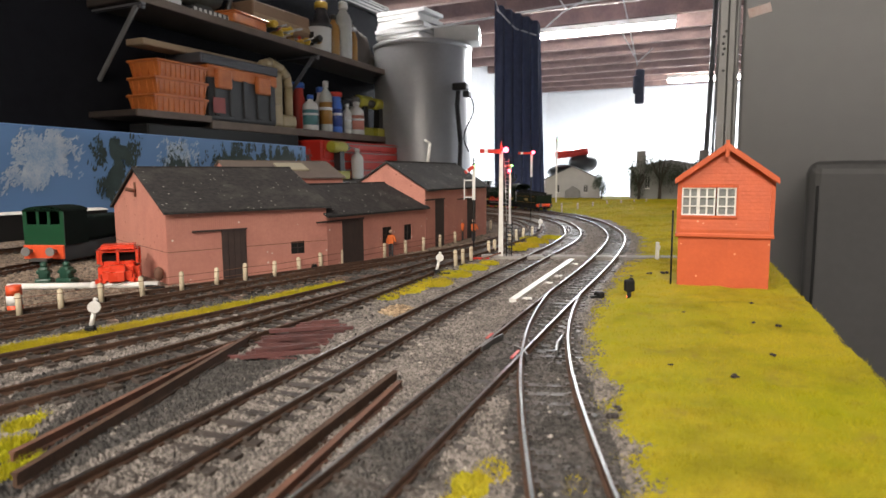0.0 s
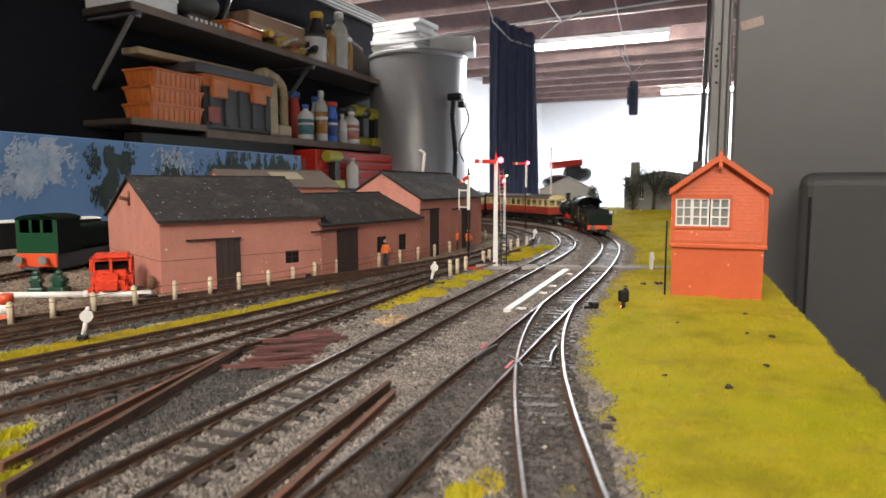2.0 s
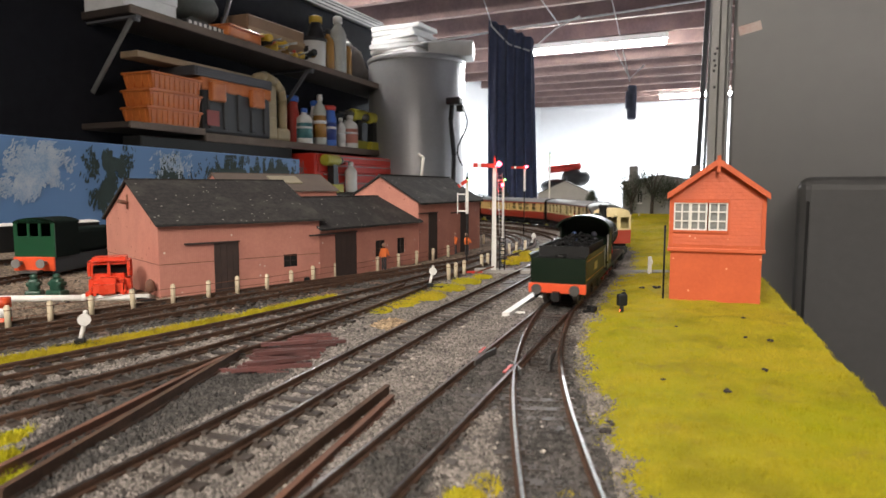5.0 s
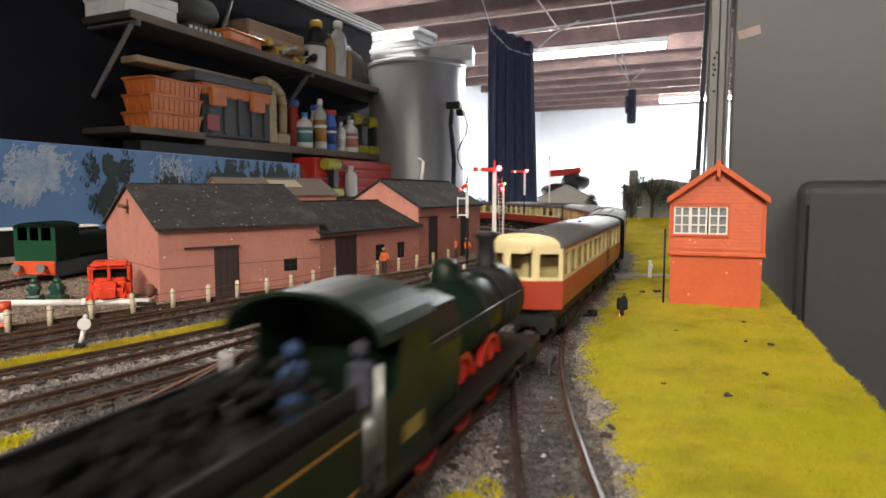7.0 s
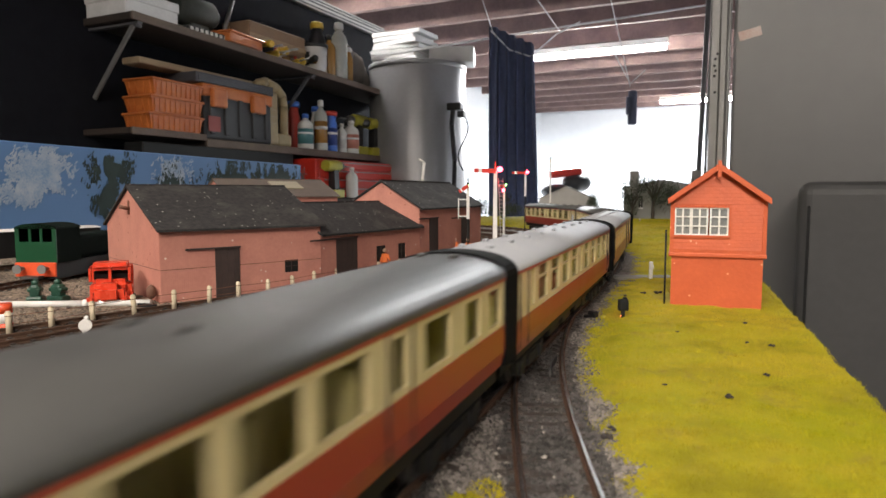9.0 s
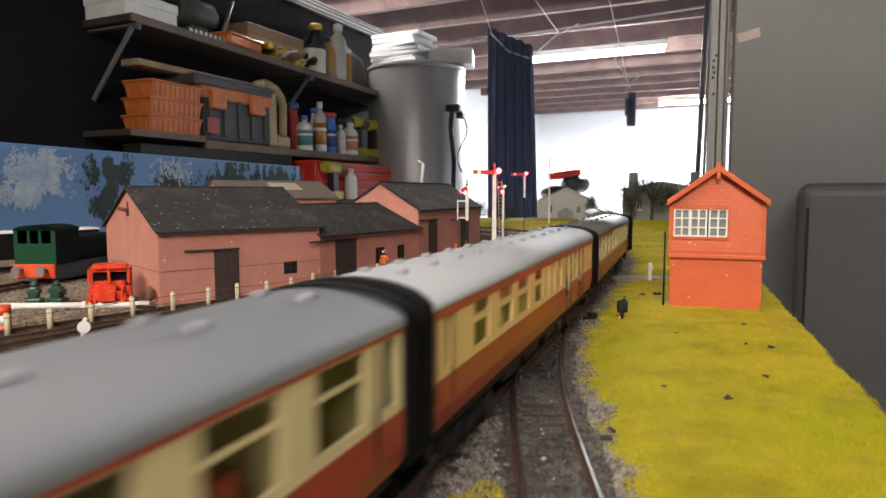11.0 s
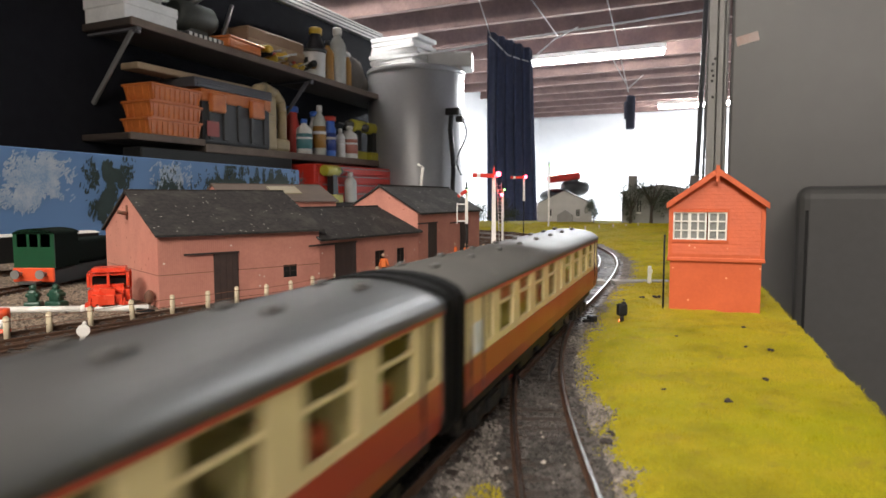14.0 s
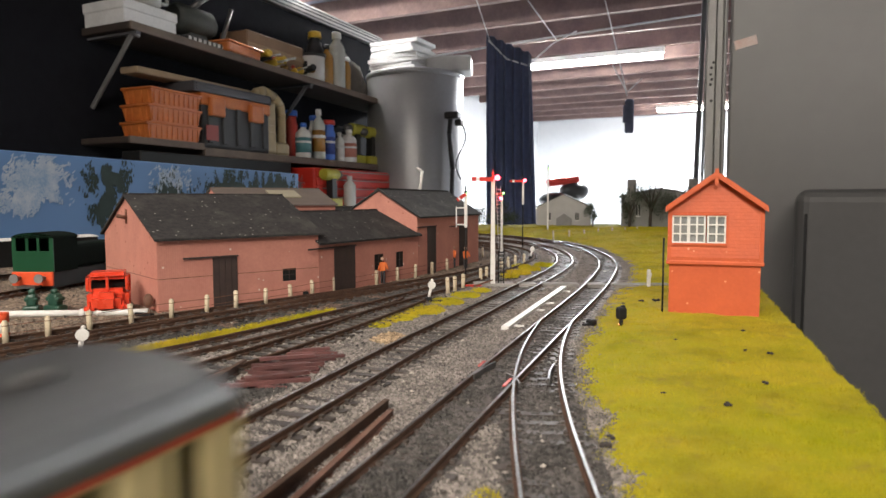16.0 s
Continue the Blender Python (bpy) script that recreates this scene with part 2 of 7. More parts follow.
M_TRAY = mat("orange_plastic", (0.62, 0.20, 0.05), 0.32, other=(0.40, 0.10, 0.025), scale=22, amount=1.0)
M_BIN = mat("brushed_steel_drum", (0.33, 0.33, 0.335), 0.36, 0.35, other=(0.28, 0.28, 0.285), scale=6)
M_CLOTH = mat("dark_navy_cloth", (0.12, 0.135, 0.20), 0.9, other=(0.075, 0.085, 0.13), scale=40, bump=0.001)
M_PAPER = mat("white_paper", (0.80, 0.80, 0.80), 0.7, scale=10)
M_TUBE = mat("lit_tube", (0.9, 0.9, 0.9), 0.5, glow=(1.0, 0.97, 0.93, 130.0))
M_CONCRETE = mat("concrete_floor", (0.22, 0.21, 0.20), 0.85, other=(0.14, 0.135, 0.13), scale=2)



# ---- lamps ----
def batten(name, b, a, z, length, label, lit=None):
    t = thing(name, room(b, a, z), label, "ceiling light", "fluorescent battens")
    bm = bmesh.new()
    rbox(bm, -length / 2 - 0.02, length / 2 + 0.02, -0.03, 0.03, 0.03, 0.08, 0.005)
    part("housing", bm, M_WHITE, t)
    bm = bmesh.new()
    rod(bm, (-length / 2, 0, 0.012), (length / 2, 0, 0.008), 0.026, n=14)
    part("tube", bm, lit or M_TUBE, t, "lit white fluorescent tube")
    return t


batten("tube_light", -1.30, 5.94, 1.31, 1.25, "lit fluorescent batten under the joists")
batten("tube_light", -0.5, 9.52, 1.31, 1.25, "lit fluorescent batten near the end wall")
batten("tube_light", -2.75, 3.10, 1.31, 1.25, "lit fluorescent batten in the bay behind the partition")
tube_lamp("tube_glow_bay", room(-2.75, 3.10, 1.285), 20, 1.25)
# two unseen battens added behind the camera to light the layout warmly
M_UNSEEN_TUBE = mat("unseen_warm_tube", (0.9, 0.9, 0.9), 0.5, glow=(1.0, 0.91, 0.80, 40.0))
batten("tube_light", -0.65, -0.75, 1.31, 1.25, "unseen warm batten added to light the model railway from behind", M_UNSEEN_TUBE)
batten("tube_light", 0.45, -1.75, 1.31, 1.25, "unseen warm batten added to light the shed fronts from behind", M_UNSEEN_TUBE)
tube_lamp("tube_glow_near", room(-1.30, 5.94, 1.285), 300, 1.25, colour=(0.92, 0.97, 1.0))
tube_lamp("tube_glow_far", room(-0.5, 9.52, 1.285), 190, 1.25, colour=(0.90, 0.96, 1.0))
# area light of the two added battens
tube_lamp("unseen_glow_layout", room(-0.65, -0.75, 1.285), 11, 1.25, colour=(1.0, 0.91, 0.80))
tube_lamp("unseen_glow_behind", room(0.45, -1.75, 1.285), 71, 1.25, colour=(1.0, 0.91, 0.80))


# ---- the room ----
def build_room():
    bm = bmesh.new()
    box(bm, -6, 6, -4, 12, FLOOR_Z - 0.1, FLOOR_Z)
    solo("floor", bm, M_CONCRETE, ROOM, "grey concrete garage floor", "floor", kind="structure")
    bm = bmesh.new()
    box(bm, -2.31, -2.16, -4, 3.7, FLOOR_Z, PARTITION_Z)
    box(bm, -3.27, -2.31, 3.55, 3.7, FLOOR_Z, PARTITION_Z)
    solo("wall_west", bm, M_DARKWALL, ROOM, "dark painted partition behind the shelves, open above", "wall", kind="structure")
    bm = bmesh.new()
    box(bm, -3.42, -3.27, -4, 11, FLOOR_Z, CEIL_Z)
    solo("wall_west_far", bm, M_WHITEWALL, ROOM, "white painted garage side wall", "wall", kind="structure")
    bm = bmesh.new()
    box(bm, -3.42, 2.35, 11, 11.15, FLOOR_Z, CEIL_Z)
    solo("wall_north", bm, M_WHITEWALL, ROOM, "bright white garage end wall", "wall", kind="structure")
    bm = bmesh.new()
    box(bm, 2.2, 2.35, -4, 11, FLOOR_Z, CEIL_Z)
    solo("wall_east", bm, M_WHITEWALL, ROOM, "white painted garage side wall", "wall", kind="structure")
    bm = bmesh.new()
    box(bm, -3.42, 2.35, -4.15, -4, FLOOR_Z, CEIL_Z)
    solo("wall_south", bm, M_DARKWALL, ROOM, "dark garage wall", "wall", kind="structure")
    bm = bmesh.new()
    box(bm, -3.42, 2.35, -4.15, 11.15, CEIL_Z, CEIL_Z + 0.1)
    solo("ceiling", bm, M_CEIL, ROOM, "dark boarded ceiling between the joists", "ceiling", kind="structure")
    bm = bmesh.new()
    box(bm, -3.27, 2.2, -0.025, 0.025, CEIL_Z - 0.17, CEIL_Z)
    me = mesh_of("ceiling_joist", bm, M_JOIST)
    for i in range(17):
        ob = new("ceiling_joist", me)
        ob.matrix_world = room(0, 1.3 + i * 0.58, 0)
        tagged(ob, "brown wooden ceiling joist", "joist", "ceiling joists", "structure")


build_room()


# ---- the lines of rail ----
class Way:
    """A smooth line over the ground, by its length."""

    def __init__(self, points, smooth=6):
        p = np.array(points, float)
        d = np.concatenate([[0], np.cumsum(np.hypot(*np.diff(p, axis=0).T))])
        s = np.arange(0, d[-1], 0.005)
        q = np.stack([np.interp(s, d, p[:, 0]), np.interp(s, d, p[:, 1])], 1)
        for _ in range(smooth):
            k = 9
            pad = np.concatenate([2 * q[:1] - q[k:0:-1], q, 2 * q[-1:] - q[-2:-k - 2:-1]])
            c = np.cumsum(np.concatenate([[[0, 0]], pad]), axis=0)
            q = (c[2 * k + 1:] - c[:-2 * k - 1]) / (2 * k + 1)
        self.q = q
        self.s = np.concatenate([[0], np.cumsum(np.hypot(*np.diff(q, axis=0).T))])
        self.length = self.s[-1]

    def at(self, s):
        return Vector((np.interp(s, self.s, self.q[:, 0]), np.interp(s, self.s, self.q[:, 1]), 0))

    def heading(self, s):
        return (self.at(s + 0.004) - self.at(s - 0.004)).normalized()


RAIL_TOP = 0.0035
GAUGE = 0.0176
# from far behind the sheds round the curve, past the box and out beside the camera
MAIN = Way([(-1.75, 1.72), (-1.0, 1.74), (-0.5, 1.70), (-0.25, 1.62), (-0.05, 1.51), (0.07, 1.38), (0.15, 1.24), (0.2, 1.08), (0.211, 0.942), (0.2005, 0.795),
            (0.185, 0.70), (0.119, 0.50), (0.0667, 0.369), (0.039, 0.296), (0.0083, 0.2144), (-0.022, 0.134), (-0.09, -0.045), (-0.45, -1.0), (-0.9, -2.2)])
LOOP = Way([(-0.3, 1.50), (-0.12, 1.42), (0.03, 1.29), (0.12, 1.13), (0.158, 0.98), (0.16, 0.86), (0.145, 0.73), (0.117, 0.642), (0.064, 0.51), (0.0135, 0.375), (-0.0255, 0.283),
            (-0.0435, 0.2175), (-0.0645, 0.165), (-0.078, 0.13), (-0.16, -0.09)])
BRANCH = Way([(0.0667, 0.369), (0.052, 0.325), (0.0415, 0.28), (0.034, 0.24), (0.0305, 0.204), (0.0275, 0.165), (0.026, 0.135), (0.022, 0.05), (0.015, -0.05)], 3)
YARD = Way([(-0.36, 0.10), (-0.26, 0.255), (-0.205, 0.325), (-0.163, 0.386), (-0.08, 0.475), (0.002, 0.568), (0.05, 0.655), (0.08, 0.74), (0.092, 0.83), (0.08, 0.95), (0.03, 1.08), (-0.05, 1.17)])
SIDING = Way([(-0.30, 0.06), (-0.215, 0.17), (-0.1626, 0.233), (-0.105, 0.31), (-0.052, 0.405), (0.001, 0.512), (0.055, 0.64), (0.10, 0.75), (0.12, 0.85), (0.11, 0.97), (0.06, 1.11), (-0.03, 1.22)])
YARD2 = Way([(-0.30, 0.12), (-0.197, 0.279), (-0.142, 0.372), (-0.077, 0.468), (-0.02, 0.545), (0.002, 0.568)])
SPUR = Way([(-0.24, 0.06), (-0.1335, 0.19), (-0.113, 0.219), (-0.094, 0.258), (-0.0576, 0.345), (-0.03, 0.41), (0.001, 0.512)])


def rail_mesh(way, side, s0, s1, top):
    """One rail: a foot, web and head swept along the line. top: the worn head alone."""
    bm = bmesh.new()
    shape = [(-0.00045, 0), (0.00045, 0), (0.0004, 0.00022), (-0.0004, 0.00022)] if top else \
        [(-0.0012, -0.0025), (0.0012, -0.0025), (0.0012, -0.0019), (0.0004, -0.0016), (0.0004, -0.0008), (0.00065, -0.0006), (0.00065, 0), (-0.00065, 0), (-0.00065, -0.0006), (-0.0004, -0.0008), (-0.0004, -0.0016), (-0.0012, -0.0019)]
    rings = []
    n = max(2, int((s1 - s0) / 0.008))
    for i in range(n + 1):
        s = s0 + (s1 - s0) * i / n
        c, d = way.at(s), way.heading(s)
        lat = Vector((d.y, -d.x, 0))
        c = c + lat * side * GAUGE / 2
        rings.append([bm.verts.new(c + lat * x + Vector((0, 0, z + (RAIL_TOP - 0.0002)))) for x, z in shape])
    k = len(shape)
    for a, b in zip(rings, rings[1:]):
        for i in range(k):
            bm.faces.new((a[i], a[(i + 1) % k], b[(i + 1) % k], b[i]))
    bm.faces.new(rings[0])
    bm.faces.new(rings[-1])
    return bm


def sleeper_mesh(half, material, name="sleeper"):
    bm = bmesh.new()
    box(bm, -half, half, -0.0017, 0.0017, -0.001, 0.0014)
    for side in (-1, 1):
        for out in (-1, 1):
            x = side * GAUGE / 2 + out * 0.0017
            box(bm, x - 0.0008, x + 0.0008, -0.0009, 0.0009, 0.0013, 0.0022)
    return mesh_of(name, bm, material)


SLEEPER = sleeper_mesh(0.0148, M_SLEEPER)


def track(name, way, s0, s1, label, shiny=True, sleepers=True, step=0.0088, sink=0.0):
    t = thing(name, Matrix(), label, "railway track", "railway tracks")
    for side in (-1, 1):
        r = part("rail", rail_mesh(way, side, s0, s1, False), M_RAIL, t)
        part("rail_head", rail_mesh(way, side, s0, s1, True), M_RAILTOP if shiny else M_RAIL, r, "polished rail head" if shiny else "rusty rail head")
    if sleepers:
        s = s0 + 0.004
        while s < s1:
            c, d = way.at(s), way.heading(s)
            m = Matrix.Translation(c - Vector((0, 0, sink + random.uniform(0, 0.0003)))) @ Matrix.Rotation(math.atan2(d.y, d.x) - math.pi / 2 + random.uniform(-0.02, 0.02), 4, "Z")
            piece("sleeper", SLEEPER, t, m)
            s += step
    return t


def near_s(way, x, y):
    return float(way.s[np.argmin((way.q[:, 0] - x) ** 2 + (way.q[:, 1] - y) ** 2)])


track("main_line_track", MAIN, near_s(MAIN, -0.2, 1.6), near_s(MAIN, -0.06, 0.04), "curving model track with polished rails on dark sleepers", sink=0.0006)
track("loop_line_track", LOOP, 0.05, LOOP.length - 0.12, "model track beside the main line, partly polished rails", sink=0.0003)
track("branch_track", BRANCH, 0.0, BRANCH.length - 0.05, "model track that leaves the main line at the points", sink=0.0009)
track("yard_track", YARD, 0.05, YARD.length, "rusty model track along the post fence", shiny=False)
track("yard_loop_track", YARD2, 0.03, YARD2.length - 0.05, "rusty model track that joins the fence line", shiny=False)
track("siding_track", SIDING, 0.05, SIDING.length, "rusty model siding between grass and cinders", shiny=False)
track("spur_track", SPUR, 0.05, SPUR.length - 0.06, "rusty model spur that joins the siding", shiny=False)


# ---- ground ----
def edge_x(y):
    """The right edge of the layout."""
    return 0.0665 + 0.3605 * y


def build_ground():
    bm = bmesh.new()
    pts = [(edge_x(-2.6) - 2.5, -2.6), (edge_x(-2.6), -2.6), (edge_x(1.75), 1.75), (-0.2, 1.95), (-1.75, 2.0), (-1.75, 1.2), (-0.75, 0.2)]
    top = [bm.verts.new((x, y, -0.0012)) for x, y in pts]
    low = [bm.verts.new((x, y, -0.05)) for x, y in pts]
    bm.faces.new(top)
    bm.faces.new(low[::-1])
    for i in range(len(pts)):
        j = (i + 1) % len(pts)
        bm.faces.new((top[i], low[i], low[j], top[j]))
    solo("ground", bm, M_BALLAST, Matrix(), "grey ballasted baseboard of the model railway", "ground", kind="structure")


build_ground()
GRASS_EDGE = [(-0.1, 0.028), (0.05, 0.032), (0.137, 0.0385), (0.2, 0.0455), (0.26, 0.0545), (0.33, 0.0735), (0.47, 0.124), (0.56, 0.162), (0.70, 0.207), (0.82, 0.226), (0.95, 0.236), (1.1, 0.226), (1.25, 0.18), (1.4, 0.105), (1.52, -0.01), (1.64, -0.2)]


def field_left(y):
    return float(np.interp(y, [p[0] for p in GRASS_EDGE], [p[1] for p in GRASS_EDGE]))


def field_z(x, y):
    e = min((x - field_left(y)) / 0.02, 1.0)
    z = 0.0025 * max(e, 0) + 0.0013 * noise.noise((x * 18, y * 18, 0)) * max(e, 0) + 0.0012 * noise.noise((x * 90, y * 90, 3))
    z += 0.010 * max(0, min(1, (y - 0.75) / 0.5)) * max(0, min(1, (x - field_left(y)) / 0.1))
    return z


def build_field():
    bm = bmesh.new()
    ny, nx = 190, 60
    grid = []
    for j in range(ny + 1):
        y = -0.1 + 1.74 * (j / ny) ** 1.3
        l, r = field_left(y), edge_x(y)
        row = []
        for i in range(nx + 1):
            u = i / nx
            x = l + (r - l) * u + 0.002 * noise.noise((y * 60, u * 5, 9)) * (1 if i in (0, nx) else 0)
            row.append(bm.verts.new((x, y, field_z(x, y) if i else -0.001)))
        grid.append(row)
    for a, b in zip(grid, grid[1:]):
        for i in range(nx):
            f = bm.faces.new((a[i], a[i + 1], b[i + 1], b[i]))
            f.smooth = True
    solo("grass_field", bm, M_GRASS, Matrix(), "bright yellow-green static grass field", "grass", kind="structure")


build_field()


# ---- buildings of the model ----
SWAP = Matrix(((0, 1, 0, 0), (1, 0, 0, 0), (0, 0, 1, 0), (0, 0, 0, 1)))


def corrugated():
    """Salmon card with fine upright corrugation."""
    m = mat("corrugated_card", (0.56, 0.25, 0.19), 0.75, other=(0.42, 0.17, 0.13), scale=50)
    nt = m.node_tree
    wave = nt.nodes.new("ShaderNodeTexWave")
    wave.bands_direction = "X"
    wave.inputs["Scale"].default_value = 230
    co = nt.nodes.new("ShaderNodeTexCoord")
    nt.links.new(co.outputs["Object"], wave.inputs["Vector"])
    bp = nt.nodes.new("ShaderNodeBump")
    bp.inputs["Strength"].default_value, bp.inputs["Distance"].default_value = 0.12, 0.0003
    nt.links.new(wave.outputs["Fac"], bp.inputs["Height"])
    nt.links.new(bp.outputs["Normal"], nt.nodes["Principled BSDF"].inputs["Normal"])
    return m


M_CORR = specks(corrugated(), (0.70, 0.60, 0.52), 0.0034, 0.10)
patches(M_CORR, (0.34, 0.15, 0.115), 30, 0.52, 0.75, 0.5)
specks(M_PINK, (0.30, 0.11, 0.06), 0.0042, 0.06)
specks(M_SLATE, (0.34, 0.32, 0.30), 0.0030, 0.14)
patches(M_SLATE, (0.085, 0.080, 0.074), 40, 0.50, 0.70, 0.7)
specks(M_ORANGE, (0.72, 0.30, 0.16), 0.0030, 0.05)


def shed(m, front, depth, eave, ridge, label, doors=(), windows=(), over=0.004, wall=None, roof=None, band=None):
    """Gabled shed: m at its near ground corner, x along the front, y backwards."""
    wall, roof = wall or M_CORR, roof or M_SLATE
    t = thing("goods_shed", m, label, "model building", "goods sheds")
    half = depth / 2
    holes = sorted([(a, b, 0.0, c) for a, b, c in doors] + [tuple(w) for w in windows])
    bm = bmesh.new()
    pierced(bm, 0, front, 0, eave, holes, 0, 0.002)
    part("front_wall", bm, wall, t)
    bm = bmesh.new()
    box(bm, 0, front, depth - 0.002, depth, 0, eave)
    part("back_wall", bm, wall, t)
    for x0, x1 in ((-0.0003, 0.002), (front - 0.002, front + 0.0003)):
        bm = bmesh.new()
        prism(bm, [(0.0003, 0), (depth, 0), (depth, eave), (half, ridge), (0.0003, eave)], x0, x1, SWAP)
        part("gable_wall", bm, M_PINK if wall == M_CORR else wall, t)
    for z in band or ():
        bm = bmesh.new()
        box(bm, -0.0004, -0.0003, 0, depth, z, z + 0.0004)
        box(bm, 0, front, -0.0001, 0, z, z + 0.0004)
        part("joint_strip", bm, M_RUST, t)
    for a, b, c in doors:
        bm = bmesh.new()
        n = 4
        for i in range(n):
            w = (b - a) / n
            box(bm, a + i * w + 0.0001, a + (i + 1) * w - 0.0001, -0.0006, 0.0012, 0, c)
        d = part("sliding_door", bm, M_DARKWOOD, t, "dark brown boarded sliding door")
        bm = bmesh.new()
        box(bm, a - (b - a) * 1.15, b + 0.0005, -0.0014, -0.0002, c, c + 0.0012)
        part("door_rail", bm, M_DARKWOOD, d)
    for a, b, z0, z1 in windows:
        bm = bmesh.new()
        box(bm, a, b, 0.0008, 0.0014, z0, z1)
        w = part("window", bm, M_BLACK, t, "small dark window")
        bm = bmesh.new()
        box(bm, (a + b) / 2 - 0.0002, (a + b) / 2 + 0.0002, 0.0002, 0.0008, z0, z1)
        box(bm, a, b, 0.0002, 0.0008, (z0 + z1) / 2 - 0.0002, (z0 + z1) / 2 + 0.0002)
        part("glazing_bar", bm, M_DARKWOOD, w)
    slope = (ridge - eave) / half
    for side in (0, 1):
        bm = bmesh.new()
        n = 3
        x0, x1 = -over * 0.6, front + over * 0.6
        out = [(-over, eave - over * slope), (half, ridge), (half, ridge + 0.0016), (-over, eave - over * slope + 0.0016)]
        if side:
            out = [(depth - y, z) for y, z in out]
        prism(bm, out, x0, x1, Matrix.Translation((0, 0, 0.0004)) @ SWAP)
        r = part("roof_slope", bm, roof, t, "dark weathered roof slope")
        for k in range(1, n):
            bm = bmesh.new()
            u = k / n
            y, z = -over + (half + over) * u, eave - over * slope + (ridge - eave + over * slope) * u
            y = depth - y if side else y
            box(bm, x0, x1, y - 0.0003, y + 0.0003, z + 0.0013, z + 0.00188)
            part("roof_course", bm, roof, r)
    bm = bmesh.new()
    box(bm, -over * 0.6, front + over * 0.6, half - 0.0012, half + 0.0012, ridge + 0.001, ridge + 0.0027)
    part("ridge_cap", bm, roof, t)
    return t


SHED_A = shed(pose(-0.1796, 0.4094, 0, 0, 0, 41.1), 0.116, 0.12, 0.0475, 0.0745, "salmon pink model goods shed with dark roof",
              doors=[(0.0355, 0.0525, 0.0335)], windows=[(0.0865, 0.0975, 0.0135, 0.0225)], band=(0.0215,))
SHED_B = shed(pose(-0.092, 0.4858, 0, 0, 0, 60), 0.139, 0.085, 0.040, 0.061, "low salmon pink model shed with dark roof",
              doors=[(0.018, 0.044, 0.035)], windows=[(0.071, 0.085, 0.012, 0.026), (0.104, 0.116, 0.012, 0.026)])
SHED_C = shed(pose(-0.0223, 0.606, 0, 0, 0, 66.4), 0.164, 0.08, 0.057, 0.081, "tall salmon pink model shed with dark roof",
              doors=[(0.022, 0.042, 0.046), (0.104, 0.128, 0.044)], band=())
M_LEAD = mat("grey_brown_roof", (0.17, 0.135, 0.115), 0.8, other=(0.11, 0.09, 0.08), scale=60)
SHED_D = shed(pose(-0.255, 0.775, 0, 0, 0, 38), 0.145, 0.10, 0.067, 0.087, "red-brown model shed with a grey-brown roof and skylight",
              wall=M_PINK, roof=M_LEAD)
bm = bmesh.new()
box(bm, -0.02, 0.02, -0.012, 0.012, 0.0, 0.0015)
part("skylight", bm, mat("dusty_skylight", (0.36, 0.32, 0.22), 0.5, scale=80), SHED_D, "dusty pale skylight").matrix_basis = pose(0.085, 0.028, 0.0805, 21.8, 0, 0)
# the hook lamp under the peak of the near shed
bm = bmesh.new()
rod(bm, (-0.0005, 0.06, 0.060), (-0.007, 0.06, 0.0615), 0.0014)
rod(bm, (-0.001, 0.06, 0.056), (-0.001, 0.06, 0.066), 0.0007)
part("hoist_bracket", bm, M_RUST, SHED_A, "rusty hoist bracket")


